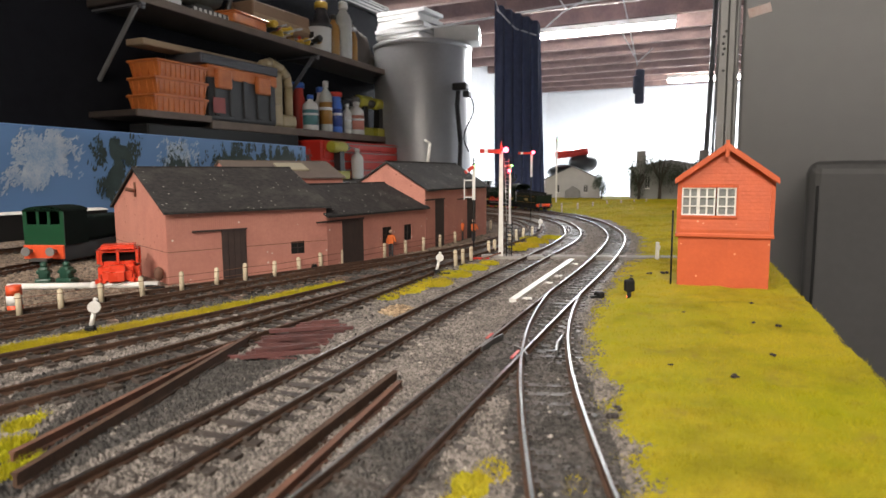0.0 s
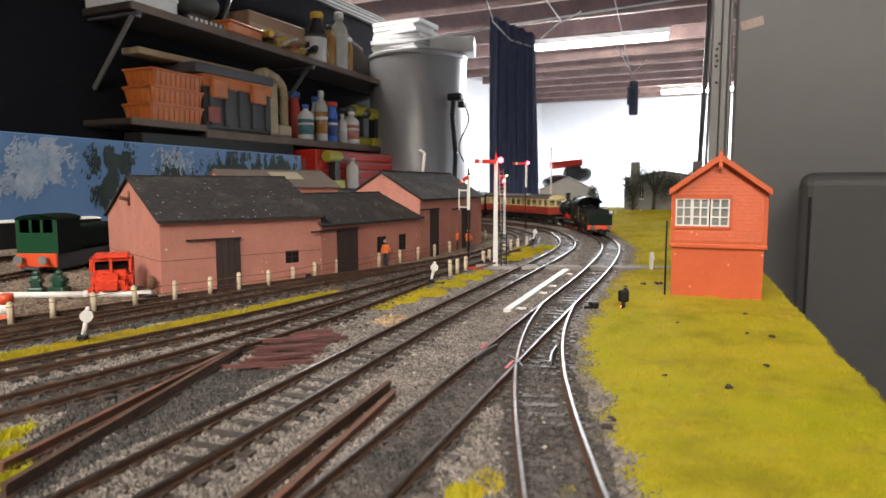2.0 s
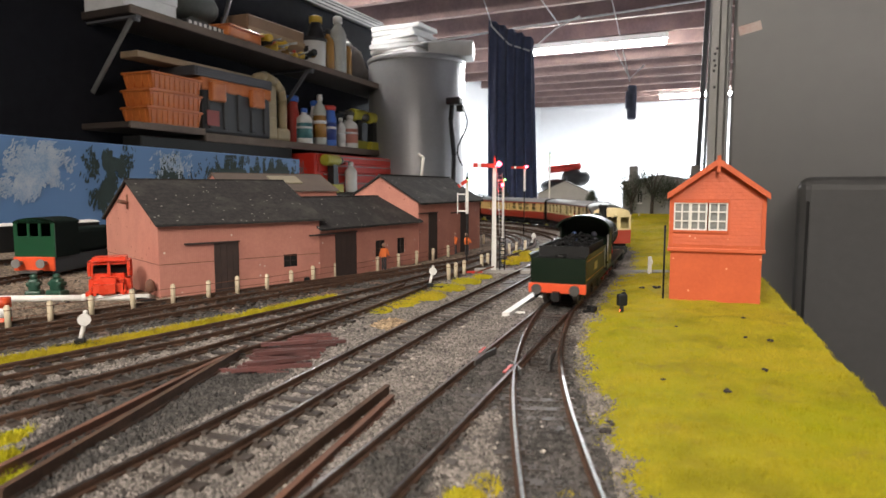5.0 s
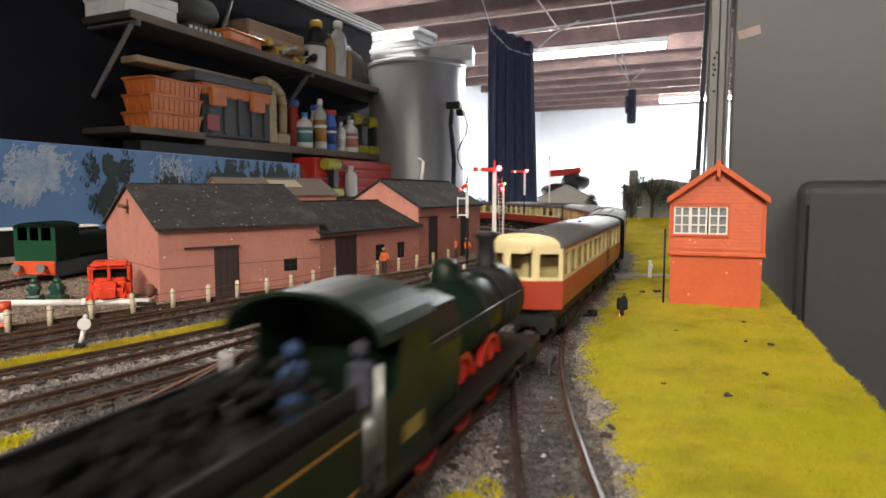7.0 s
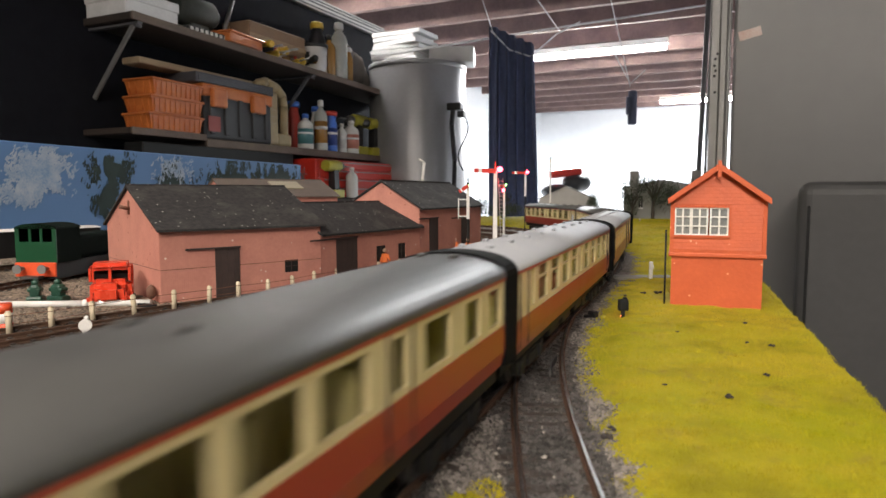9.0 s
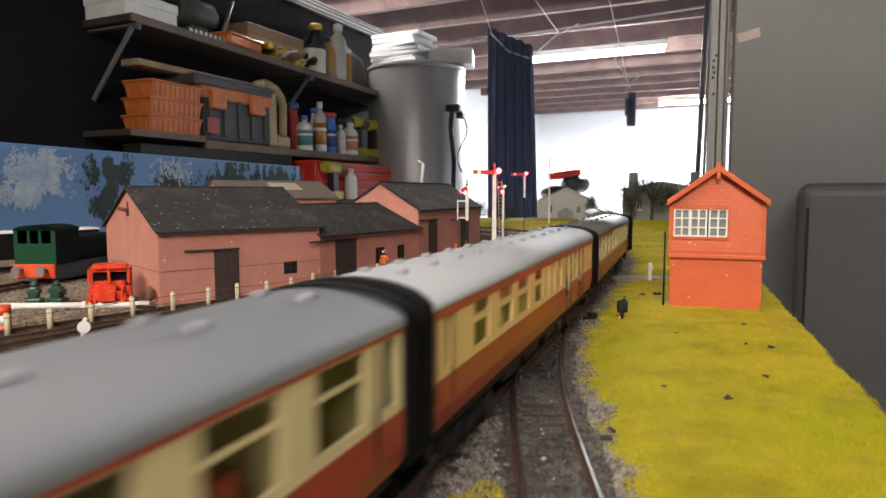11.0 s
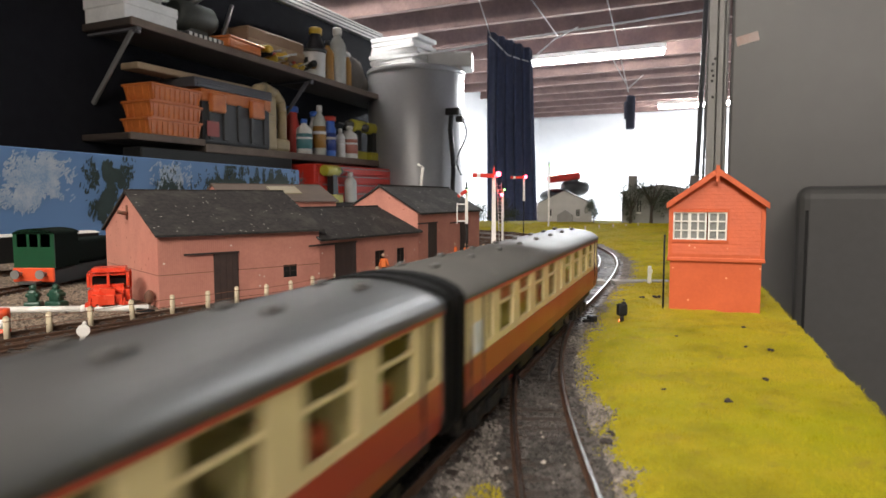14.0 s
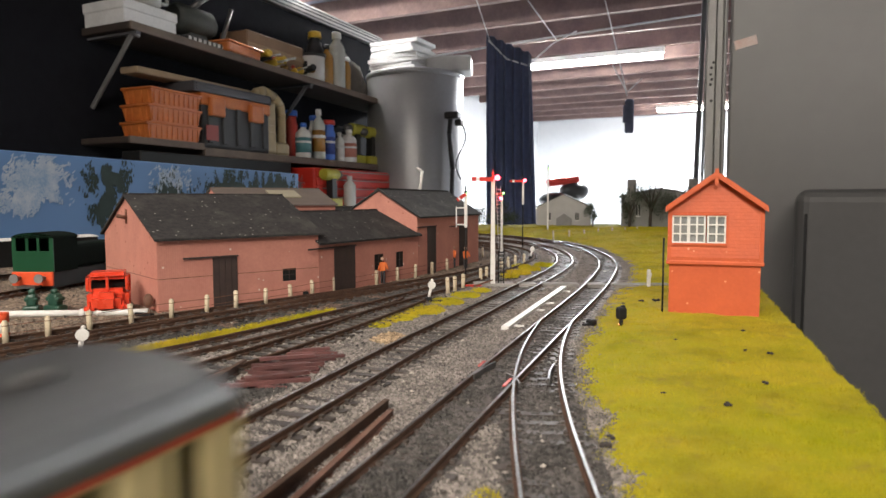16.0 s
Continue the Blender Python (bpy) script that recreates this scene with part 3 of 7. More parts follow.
def signal_box():
    t = thing("signal_box", pose(0.1379, 0.3945, 0.0021, 0, 0, -20), "orange-red model signal box with white sash windows on the grass", "signal box")
    w = 0.0530
    bm = bmesh.new()
    box(bm, 0.0012, w - 0.0012, 0.0006, 0.05, -0.002, 0.0305)
    part("base_wall", bm, M_ORANGE, t, "plain orange painted base")
    bm = bmesh.new()
    rbox(bm, -0.0006, w + 0.0006, -0.0012, 0.0506, 0.0300, 0.0325, 0.0006)
    part("floor_band", bm, M_ORANGE, t)
    # cabin walls round the window opening
    x0, x1, z0, z1 = 0.0025, 0.0325, 0.0432, 0.0597
    bm = bmesh.new()
    box(bm, 0, x0, -0.0005, 0.0015, 0.0325, 0.064)
    box(bm, x1, w, -0.0005, 0.0015, 0.0325, 0.064)
    box(bm, x0, x1, -0.0005, 0.0015, 0.0325, z0)
    box(bm, x0, x1, -0.0005, 0.0015, z1, 0.064)
    prism(bm, [(0, 0.064), (w, 0.064), (w / 2, 0.0828)], -0.0005, 0.0015)
    part("front_wall", bm, M_ORANGE, t)
    bm = bmesh.new()
    box(bm, 0, 0.0015, 0.0015, 0.05, 0.0325, 0.064)
    box(bm, w - 0.0015, w, 0.0015, 0.05, 0.0325, 0.064)
    prism(bm, [(0.0015, 0.0325), (w - 0.0015, 0.0325), (w - 0.0015, 0.064), (w / 2, 0.0828), (0.0015, 0.064)], 0.048, 0.0505)
    part("side_wall", bm, M_ORANGE, t)
    # lapped boards
    z = 0.0345
    while z < 0.079:
        a, b = 0.0022, w - 0.0022
        if z > 0.064:
            k = (z - 0.0655) / 0.0188 * w / 2
            a, b = max(a, k + 0.001), min(b, w - k - 0.001)
        spans = [(a, x0 - 0.001), (x1 + 0.001, b)] if z0 - 0.003 < z < z1 + 0.0005 else [(a, b)]
        for p, q in spans:
            if q - p > 0.001:
                bm = bmesh.new()
                prism(bm, [(-0.0005, z), (-0.00075, z), (-0.0005, z + 0.0019)], p, q, SWAP)
                part("weatherboard", bm, M_ORANGE, t)
        z += 0.0021
    for x in (0.0011, w - 0.0011):
        bm = bmesh.new()
        box(bm, x - 0.0011, x + 0.0011, -0.0012, -0.0004, 0.0325, 0.0635)
        part("corner_post", bm, M_ORANGE, t)
    bm = bmesh.new()
    for a, b, c, d in ((x0 - 0.001, x1 + 0.001, z0 - 0.0014, z0), (x0 - 0.001, x1 + 0.001, z1, z1 + 0.001), (x1, x1 + 0.0012, z0, z1), (x0 - 0.001, x0, z0, z1)):
        box(bm, a, b, -0.0014, 0, c, d)
    part("window_surround", bm, M_ORANGE, t)
    glass = mat("model_glazing", (0.30, 0.31, 0.30), 0.15, other=(0.16, 0.17, 0.17), scale=150)
    for a, b in ((x0, 0.0118), (0.0118, 0.0212), (0.0222, x1)):
        bm = bmesh.new()
        for i in range(3):
            x = a + (b - a) * i / 2
            x = min(max(x, a + 0.0004), b - 0.0004)
            box(bm, x - 0.0005, x + 0.0005, -0.0009, 0.0002, z0, z1)
        for i in range(4):
            z = z0 + (z1 - z0) * i / 3
            z = min(max(z, z0 + 0.0004), z1 - 0.0004)
            box(bm, a, b, -0.0008, 0.0001, z - 0.0004, z + 0.0004)
        s = part("sash_window", bm, M_WHITE, t, "white six-pane sash")
        for i in range(2):
            for k in range(3):
                bm = bmesh.new()
                xa, za = a + (b - a) * i / 2, z0 + (z1 - z0) * k / 3
                box(bm, xa, xa + (b - a) / 2, 0.0004, 0.0006, za, za + (z1 - z0) / 3)
                part("pane", bm, glass, s)
    for s in (-1, 1):
        bm = bmesh.new()
        ex, ez = w / 2 + s * (w / 2 + 0.0014), 0.0630
        prism(bm, [(w / 2, 0.0835), (w / 2, 0.0855), (ex, ez + 0.002), (ex, ez)], -0.0045, 0.054)
        r = part("roof_slope", bm, M_ORANGE, t)
        bm = bmesh.new()
        prism(bm, [(w / 2, 0.0822), (w / 2, 0.0858), (ex, ez + 0.0023), (ex, ez - 0.0012)], -0.0056, -0.0045)
        part("bargeboard", bm, M_ORANGE, r)
    bm = bmesh.new()
    box(bm, w / 2 - 0.001, w / 2 + 0.001, -0.006, -0.0046, 0.0775, 0.0872)
    part("finial", bm, M_ORANGE, t)
    bm = bmesh.new()
    rod(bm, (-0.0022, -0.001, -0.001), (-0.0022, -0.001, 0.046), 0.0006, n=6)
    part("downpipe", bm, M_BLACK, t, "thin black downpipe")
    return t


signal_box()


def grey_house(m, w, d, eave, ridge, label, colour):
    wallm = mat("grey_card", colour, 0.85, other=tuple(c * 0.8 for c in colour), scale=50)
    t = thing("model_house", m, label, "model building", "grey houses")
    bm = bmesh.new()
    prism(bm, [(0, 0), (w, 0), (w, eave), (w / 2, ridge), (0, eave)], 0, d)
    part("wall", bm, wallm, t)
    for s in (-1, 1):
        bm = bmesh.new()
        ex = w / 2 + s * (w / 2 + 0.003)
        prism(bm, [(w / 2, ridge), (w / 2, ridge + 0.002), (ex, eave), (ex, eave - 0.002)], -0.003, d + 0.003)
        part("roof", bm, mat("pale_slate", (0.17, 0.17, 0.17), 0.8, scale=70), t)
    for x in (0.2, 0.72):
        bm = bmesh.new()
        box(bm, w * x, w * x + 0.008, -0.0008, 0.0004, eave * 0.45, eave * 0.75)
        g = part("window", bm, M_BLACK, t)
        bm = bmesh.new()
        box(bm, w * x - 0.001, w * x + 0.009, -0.0012, -0.0002, eave * 0.42, eave * 0.45)
        box(bm, w * x + 0.0035, w * x + 0.0045, -0.0012, -0.0008, eave * 0.45, eave * 0.75)
        part("sill", bm, M_WHITE, g)
    return t


h = grey_house(pose(0.235, 1.60, -0.001, 0, 0, -14), 0.13, 0.09, 0.058, 0.088, "grey stone model cottage by the far fence", (0.46, 0.45, 0.44))
bm = bmesh.new()
prism(bm, [(0.05, 0), (0.085, 0), (0.085, 0.030), (0.0675, 0.042), (0.05, 0.030)], -0.03, 0)
part("porch", bm, mat("grey_porch", (0.26, 0.255, 0.25), 0.85, scale=60), h)
h = grey_house(pose(0.415, 1.50, -0.001, 0, 0, -20), 0.17, 0.1, 0.085, 0.100, "dark grey stone model farmhouse behind the trees", (0.26, 0.26, 0.25))
for x in (0.012, 0.145):
    bm = bmesh.new()
    rbox(bm, x, x + 0.02, 0.01, 0.03, 0.088, 0.122, 0.001)
    part("chimney", bm, mat("chimney_stone", (0.22, 0.21, 0.2), 0.85, scale=70), h)


# ---- the train ----
M_SEAT = mat("red_seat", (0.42, 0.05, 0.02), 0.8, scale=90)
M_INSIDE = mat("coach_inside", (0.52, 0.45, 0.21), 0.8, other=(0.38, 0.32, 0.14), scale=60)
M_STEEL = mat("wheel_steel", (0.16, 0.155, 0.15), 0.45, 0.7, scale=150)
M_BRIGHT = mat("bright_handrail", (0.6, 0.6, 0.58), 0.3, 0.9, scale=150)
M_PALE = mat("pale_label", (0.62, 0.66, 0.68), 0.5, scale=120)


def glass_material():
    m = mat("clear_glazing", (0.9, 0.9, 0.86), 0.05, scale=60)
    b = m.node_tree.nodes["Principled BSDF"]
    b.inputs["Transmission Weight"].default_value = 1.0
    b.inputs["IOR"].default_value = 1.1
    return m


M_GLASS = glass_material()
M_BELLOWS = mat("matt_black_bellows", (0.008, 0.008, 0.008), 0.95, other=(0.005, 0.005, 0.005), scale=90, spec=0.08)
M_OCHRE = mat("ochre_cream_coach_paint", (0.74, 0.52, 0.21), 0.38, other=(0.70, 0.48, 0.18), scale=30, amount=0.6)


def bogie(parent, y, name="bogie"):
    bm = bmesh.new()
    for s in (-1, 1):
        box(bm, s * 0.0128 - 0.001, s * 0.0128 + 0.001, y - 0.022, y + 0.022, 0.0042, 0.0085)
        for k in (-0.015, 0.015):
            rbox(bm, s * 0.0138 - 0.001, s * 0.0138 + 0.001, y + k - 0.003, y + k + 0.003, 0.003, 0.0085, 0.0006, seg=1)
        box(bm, s * 0.0138 - 0.001, s * 0.0138 + 0.001, y - 0.006, y + 0.006, 0.004, 0.008)
    box(bm, -0.012, 0.012, y - 0.004, y + 0.004, 0.006, 0.0095)
    b = part(name, bm, M_BLACK, parent)
    for k in (-0.015, 0.015):
        bm = bmesh.new()
        for s in (-1, 1):
            rod(bm, (s * 0.0078, y + k, 0.0062), (s * 0.0098, y + k, 0.0062), 0.0062, n=16)
            rod(bm, (s * 0.0074, y + k, 0.0062), (s * 0.0078, y + k, 0.0062), 0.0069, n=16)
        rod(bm, (-0.0075, y + k, 0.0062), (0.0075, y + k, 0.0062), 0.001, n=6)
        part("wheelset", bm, M_STEEL, b)


def side_panel(side, wins, y0, y1, z0, z1, zw0, zw1, split=0.009, at=0.66, bar_h=0.0004):
    """The cream upper side round its windows, and the bars of their ventilators."""
    bm = bmesh.new()
    a, b = side * 0.0166, side * 0.0177
    a, b = min(a, b), max(a, b)
    box(bm, a, b, y0, y1, z0, zw0)
    box(bm, a, b, y0, y1, zw1, z1)
    y = y0
    for p, q in wins:
        box(bm, a, b, y, p, zw0, zw1)
        if q - p > split:
            zb = zw0 + (zw1 - zw0) * at
            box(bm, a + 0.0002, b - 0.0001, p, q, zb - bar_h, zb + bar_h)
        y = q
    box(bm, a, b, y, y1, zw0, zw1)
    return bm


def coach(label, roof, wins, seats=(), vents=8, auto=False, doors=(), tags=(), brake=False, tail=0.0024):
    """A bogie coach; y runs the way it travels."""
    t = thing("coach", Matrix(), label, "railway coach", "coaches of the train")
    h = 0.1225 if auto else 0.1250
    z0, zc, z1 = (0.0155, 0.0281, 0.0430) if auto else (0.0142, 0.0260, 0.0428)
    zw0, zw1 = (0.0296, 0.0400) if auto else (0.0279, 0.0408)
    for s in (-1, 1):
        bm = bmesh.new()
        prism(bm, [(s * 0.0150, z0), (s * 0.0168, z0 + 0.0002), (s * 0.0179, z0 + 0.005), (s * 0.0179, zc), (s * 0.0150, zc)], -h, h)
        part("lower_side", bm, M_MAROON, t, "glossy crimson lower side")
        u = part("upper_side", side_panel(s, wins, -h, h, zc, z1, zw0, zw1, *((0.0065, 0.56, 0.0009) if brake else (1.0,) if auto else ())), M_OCHRE if brake else M_CREAM, t, "ochre cream upper side" if brake else "cream upper side")
        bm = bmesh.new()
        box(bm, s * 0.0178 - 0.0003, s * 0.0178 + 0.0003, -h, h, z1 - (0.0030 if brake else 0.0016), z1 - 0.0002)
        part("cantrail", bm, M_MAROON, t, "crimson line under the roof")
        for p, q in wins:
            bm = bmesh.new()
            box(bm, s * 0.0168 - 0.0001, s * 0.0168 + 0.0001, p, q, zw0, zw1)
            part("pane", bm, M_GLASS, u).visible_shadow = False
        for d in doors:
            bm = bmesh.new()
            for y in (d - 0.0055, d + 0.0055):
                box(bm, s * 0.0179 - 0.0002, s * 0.0179 + 0.0002, y - 0.0002, y + 0.0002, z0 + 0.002, zw1 + 0.002)
            rod(bm, (s * 0.0183, d + 0.0065, 0.022), (s * 0.0183, d + 0.0065, 0.030), 0.0003, n=5)
            part("door_seam", bm, M_DARKWOOD, t)
        for y in tags:
            bm = bmesh.new()
            box(bm, s * 0.0180 - 0.0002, s * 0.0180 + 0.0002, y - 0.0032, y + 0.0032, 0.0240 if brake else 0.0270, 0.0262 if brake else 0.0350)
            part("pale_panel", bm, M_PALE, t, "pale worn panel")
    bm = bmesh.new()
    box(bm, -0.0015, 0.0015, -h + 0.004, h - 0.004, 0.0135, 0.038)
    box(bm, -0.0162, 0.0162, -h + 0.003, h - 0.003, 0.0157, 0.0168)
    for k in range(9):
        y = -h + 0.01 + k * (2 * h - 0.02) / 8
        box(bm, -0.0155, 0.0155, y - 0.0006, y + 0.0006, 0.0150, 0.037)
    part("interior", bm, M_INSIDE, t, "olive brown partitions and floor")
    for y in seats:
        bm = bmesh.new()
        for s in (-1, 1):
            rbox(bm, s * 0.009 - 0.006, s * 0.009 + 0.006, y - 0.0035, y + 0.0035, 0.0150, 0.0315, 0.001, seg=1)
        part("seat", bm, M_SEAT, t, "red seat")
    ends = (-1,) if auto else (-1, 1)
    for e in ends:
        sleeve = tail if e < 0 else 0.0024
        bm = bmesh.new()
        arc = [(0.0186 * math.cos(a), z1 - 0.0006 + 0.0070 * math.sin(a) ** 0.85) for a in np.linspace(0, math.pi, 17)]
        if not sleeve:
            arc = [(0.0176 * math.cos(a), z1 - 0.0006 + 0.0060 * math.sin(a) ** 0.85) for a in np.linspace(0, math.pi, 17)]
            prism(bm, [(-0.0170, z0), (0.0170, z0)] + arc, e * h if e < 0 else e * (h - 0.001), e * (h - 0.001) if e < 0 else e * h)
        else:
            prism(bm, [(-0.0183, z0), (0.0183, z0)] + arc, min(e * (h + 0.0028), e * (h - sleeve)), max(e * (h + 0.0028), e * (h - sleeve)))
        part("end_wall", bm, M_BELLOWS, t, "black coach end")
        bm = bmesh.new()
        rbox(bm, -0.0075, 0.0075, min(e * h, e * (h + 0.005)), max(e * h, e * (h + 0.005)), 0.011, 0.040, 0.001, seg=1)
        part("gangway", bm, M_BELLOWS, t, "black corridor connection")
    bm = bmesh.new()
    arc = [(0.0183 * math.cos(a), z1 - 0.0006 + 0.0064 * math.sin(a) ** 0.85) for a in np.linspace(0, math.pi, 17)]
    prism(bm, arc, -h + 0.0005, h - 0.0005 if not auto else h + 0.0005, smooth=True)
    r = part("roof", bm, roof, t)
    for k in range(vents):
        bm = bmesh.new()
        y = -h + 0.016 + k * (2 * h - 0.032) / max(vents - 1, 1)
        for s in (-1, 1):
            rbox(bm, s * 0.005 - 0.0010, s * 0.005 + 0.0010, y - 0.0015, y + 0.0015, 0.0470, 0.0496, 0.0004, seg=1)
        part("roof_vent", bm, roof, r)
    bm = bmesh.new()
    box(bm, -0.0135, 0.0135, -h, h, 0.0090, 0.0156)
    for y in (-0.035, 0.0, 0.03):
        rbox(bm, -0.012, 0.012, y - 0.011, y + 0.011, 0.0035, 0.0085, 0.001, seg=1)
    part("underframe", bm, M_BLACK, t)
    for y in (0.088 - 0.128 + h, 0.128 - 0.088 - h):
        bogie(t, y)
    if auto:
        # the driving end: bowed front with three windows
        xs = (-0.0177, -0.0066, 0.0066, 0.0177)
        ys = (h, h + 0.0046, h + 0.0046, h)
        for i in range(3):
            xa, ya, xb, yb = xs[i], ys[i], xs[i + 1], ys[i + 1]
            L = math.hypot(xb - xa, yb - ya)
            m = Matrix.Translation((xa, ya, 0)) @ Matrix.Rotation(math.atan2(yb - ya, xb - xa), 4, "Z")
            bm = bmesh.new()
            pierced(bm, 0, L, zc, z1, [(0.0018, L - 0.0018, zw0, zw1)], -0.001, 0)
            bm.transform(m)
            p = part("end_panel", bm, M_CREAM, t, "cream driving end panel with a window")
            bm = bmesh.new()
            box(bm, 0.0018, L - 0.0018, -0.0009, -0.0007, zw0, zw1, m)
            part("pane", bm, M_GLASS, p).visible_shadow = False
        bm = bmesh.new()
        rings = []
        for k in range(7):
            u = k / 6
            w, rise = 0.0177 - 0.0004 * u, 0.0058 * u ** 0.7
            rings.append([bm.verts.new((w * math.cos(q), h + 0.0046 * min(1, (0.0177 - w * abs(math.cos(q))) / 0.0111) * (1 - 0.7 * u * u), z1 + rise * math.sin(q) ** 0.85)) for q in np.linspace(0, math.pi, 17)])
        for p, q in zip(rings, rings[1:]):
            for i in range(16):
                f = bm.faces.new((p[i], p[i + 1], q[i + 1], q[i]))
                f.smooth = True
        back = [bm.verts.new((v.co.x, h - 0.001, v.co.z)) for v in rings[-1]]
        for i in range(16):
            bm.faces.new((rings[-1][i], rings[-1][i + 1], back[i + 1], back[i]))
        part("end_dome", bm, M_CREAM, t, "rounded cream dome over the driving end")
        bm = bmesh.new()
        b = [bm.verts.new((x, y, z)) for z in (z0, zc) for x, y in zip(xs, ys)]
        for i in range(3):
            bm.faces.new((b[i], b[i + 1], b[i + 5], b[i + 4]))
        c = [bm.verts.new((x, h - 0.003, z)) for z in (z0, zc) for x in (xs[0], xs[3])]
        bm.faces.new((b[4], b[5], b[6], b[7], c[3], c[2]))
        bm.faces.new((b[0], c[0], c[1], b[3], b[2], b[1]))
        part("apron", bm, M_MAROON, t, "glossy crimson front apron")
        bm = bmesh.new()
        box(bm, -0.015, 0.015, h - 0.002, h + 0.003, 0.0075, 0.0125)
        rod(bm, (0, h, 0.0075), (0, h + 0.012, 0.0075), 0.001, n=6)
        part("headstock", bm, M_BLACK, t)
        for s in (-1, 1):
            bm = bmesh.new()
            rod(bm, (s * 0.0112, h + 0.002, 0.0085), (s * 0.0112, h + 0.009, 0.0085), 0.0012, n=8)
            rod(bm, (s * 0.0112, h + 0.0085, 0.0085), (s * 0.0112, h + 0.0095, 0.0085), 0.0028, n=12)
            part("buffer", bm, M_BLACK, t)
        bm = bmesh.new()
        rod(bm, (-0.004, h + 0.0052, 0.0405), (-0.004, h + 0.0052, 0.0430), 0.0014, n=8)
        rod(bm, (-0.004, h + 0.0035, 0.0415), (-0.004, h + 0.0070, 0.0415), 0.0008, n=8)
        part("warning_bell", bm, M_CREAM, t)
    return t


def wheel_row(name, parent, ys, r, x, material, spokes=True):
    made = []
    for y in ys:
        for s in (-1, 1):
            bm = bmesh.new()
            n = 24
            for rad, a, b in ((r, -0.0012, 0.0012),):
                rings = []
                for xx in (a, b):
                    for q in (rad, rad - 0.0016):
                        rings.append([bm.verts.new((xx, q * math.cos(6.28318 * i / n), q * math.sin(6.28318 * i / n))) for i in range(n)])
                for p, q in ((0, 1), (1, 3), (3, 2), (2, 0)):
                    for i in range(n):
                        bm.faces.new((rings[p][i], rings[p][(i + 1) % n], rings[q][(i + 1) % n], rings[q][i]))
            if spokes:
                for i in range(12):
                    a = 6.28318 * i / 12
                    rod(bm, (0, 0, 0), (0, (r - 0.001) * math.cos(a), (r - 0.001) * math.sin(a)), 0.0006, n=5)
            rod(bm, (-0.0012, 0, 0), (0.0016, 0, 0), r * 0.28, n=12)
            w = part(name, bm, material, parent)
            w.matrix_basis = pose(s * x, y, r)
            made.append((w, s * x, y, r))
    return made


SPIN = []


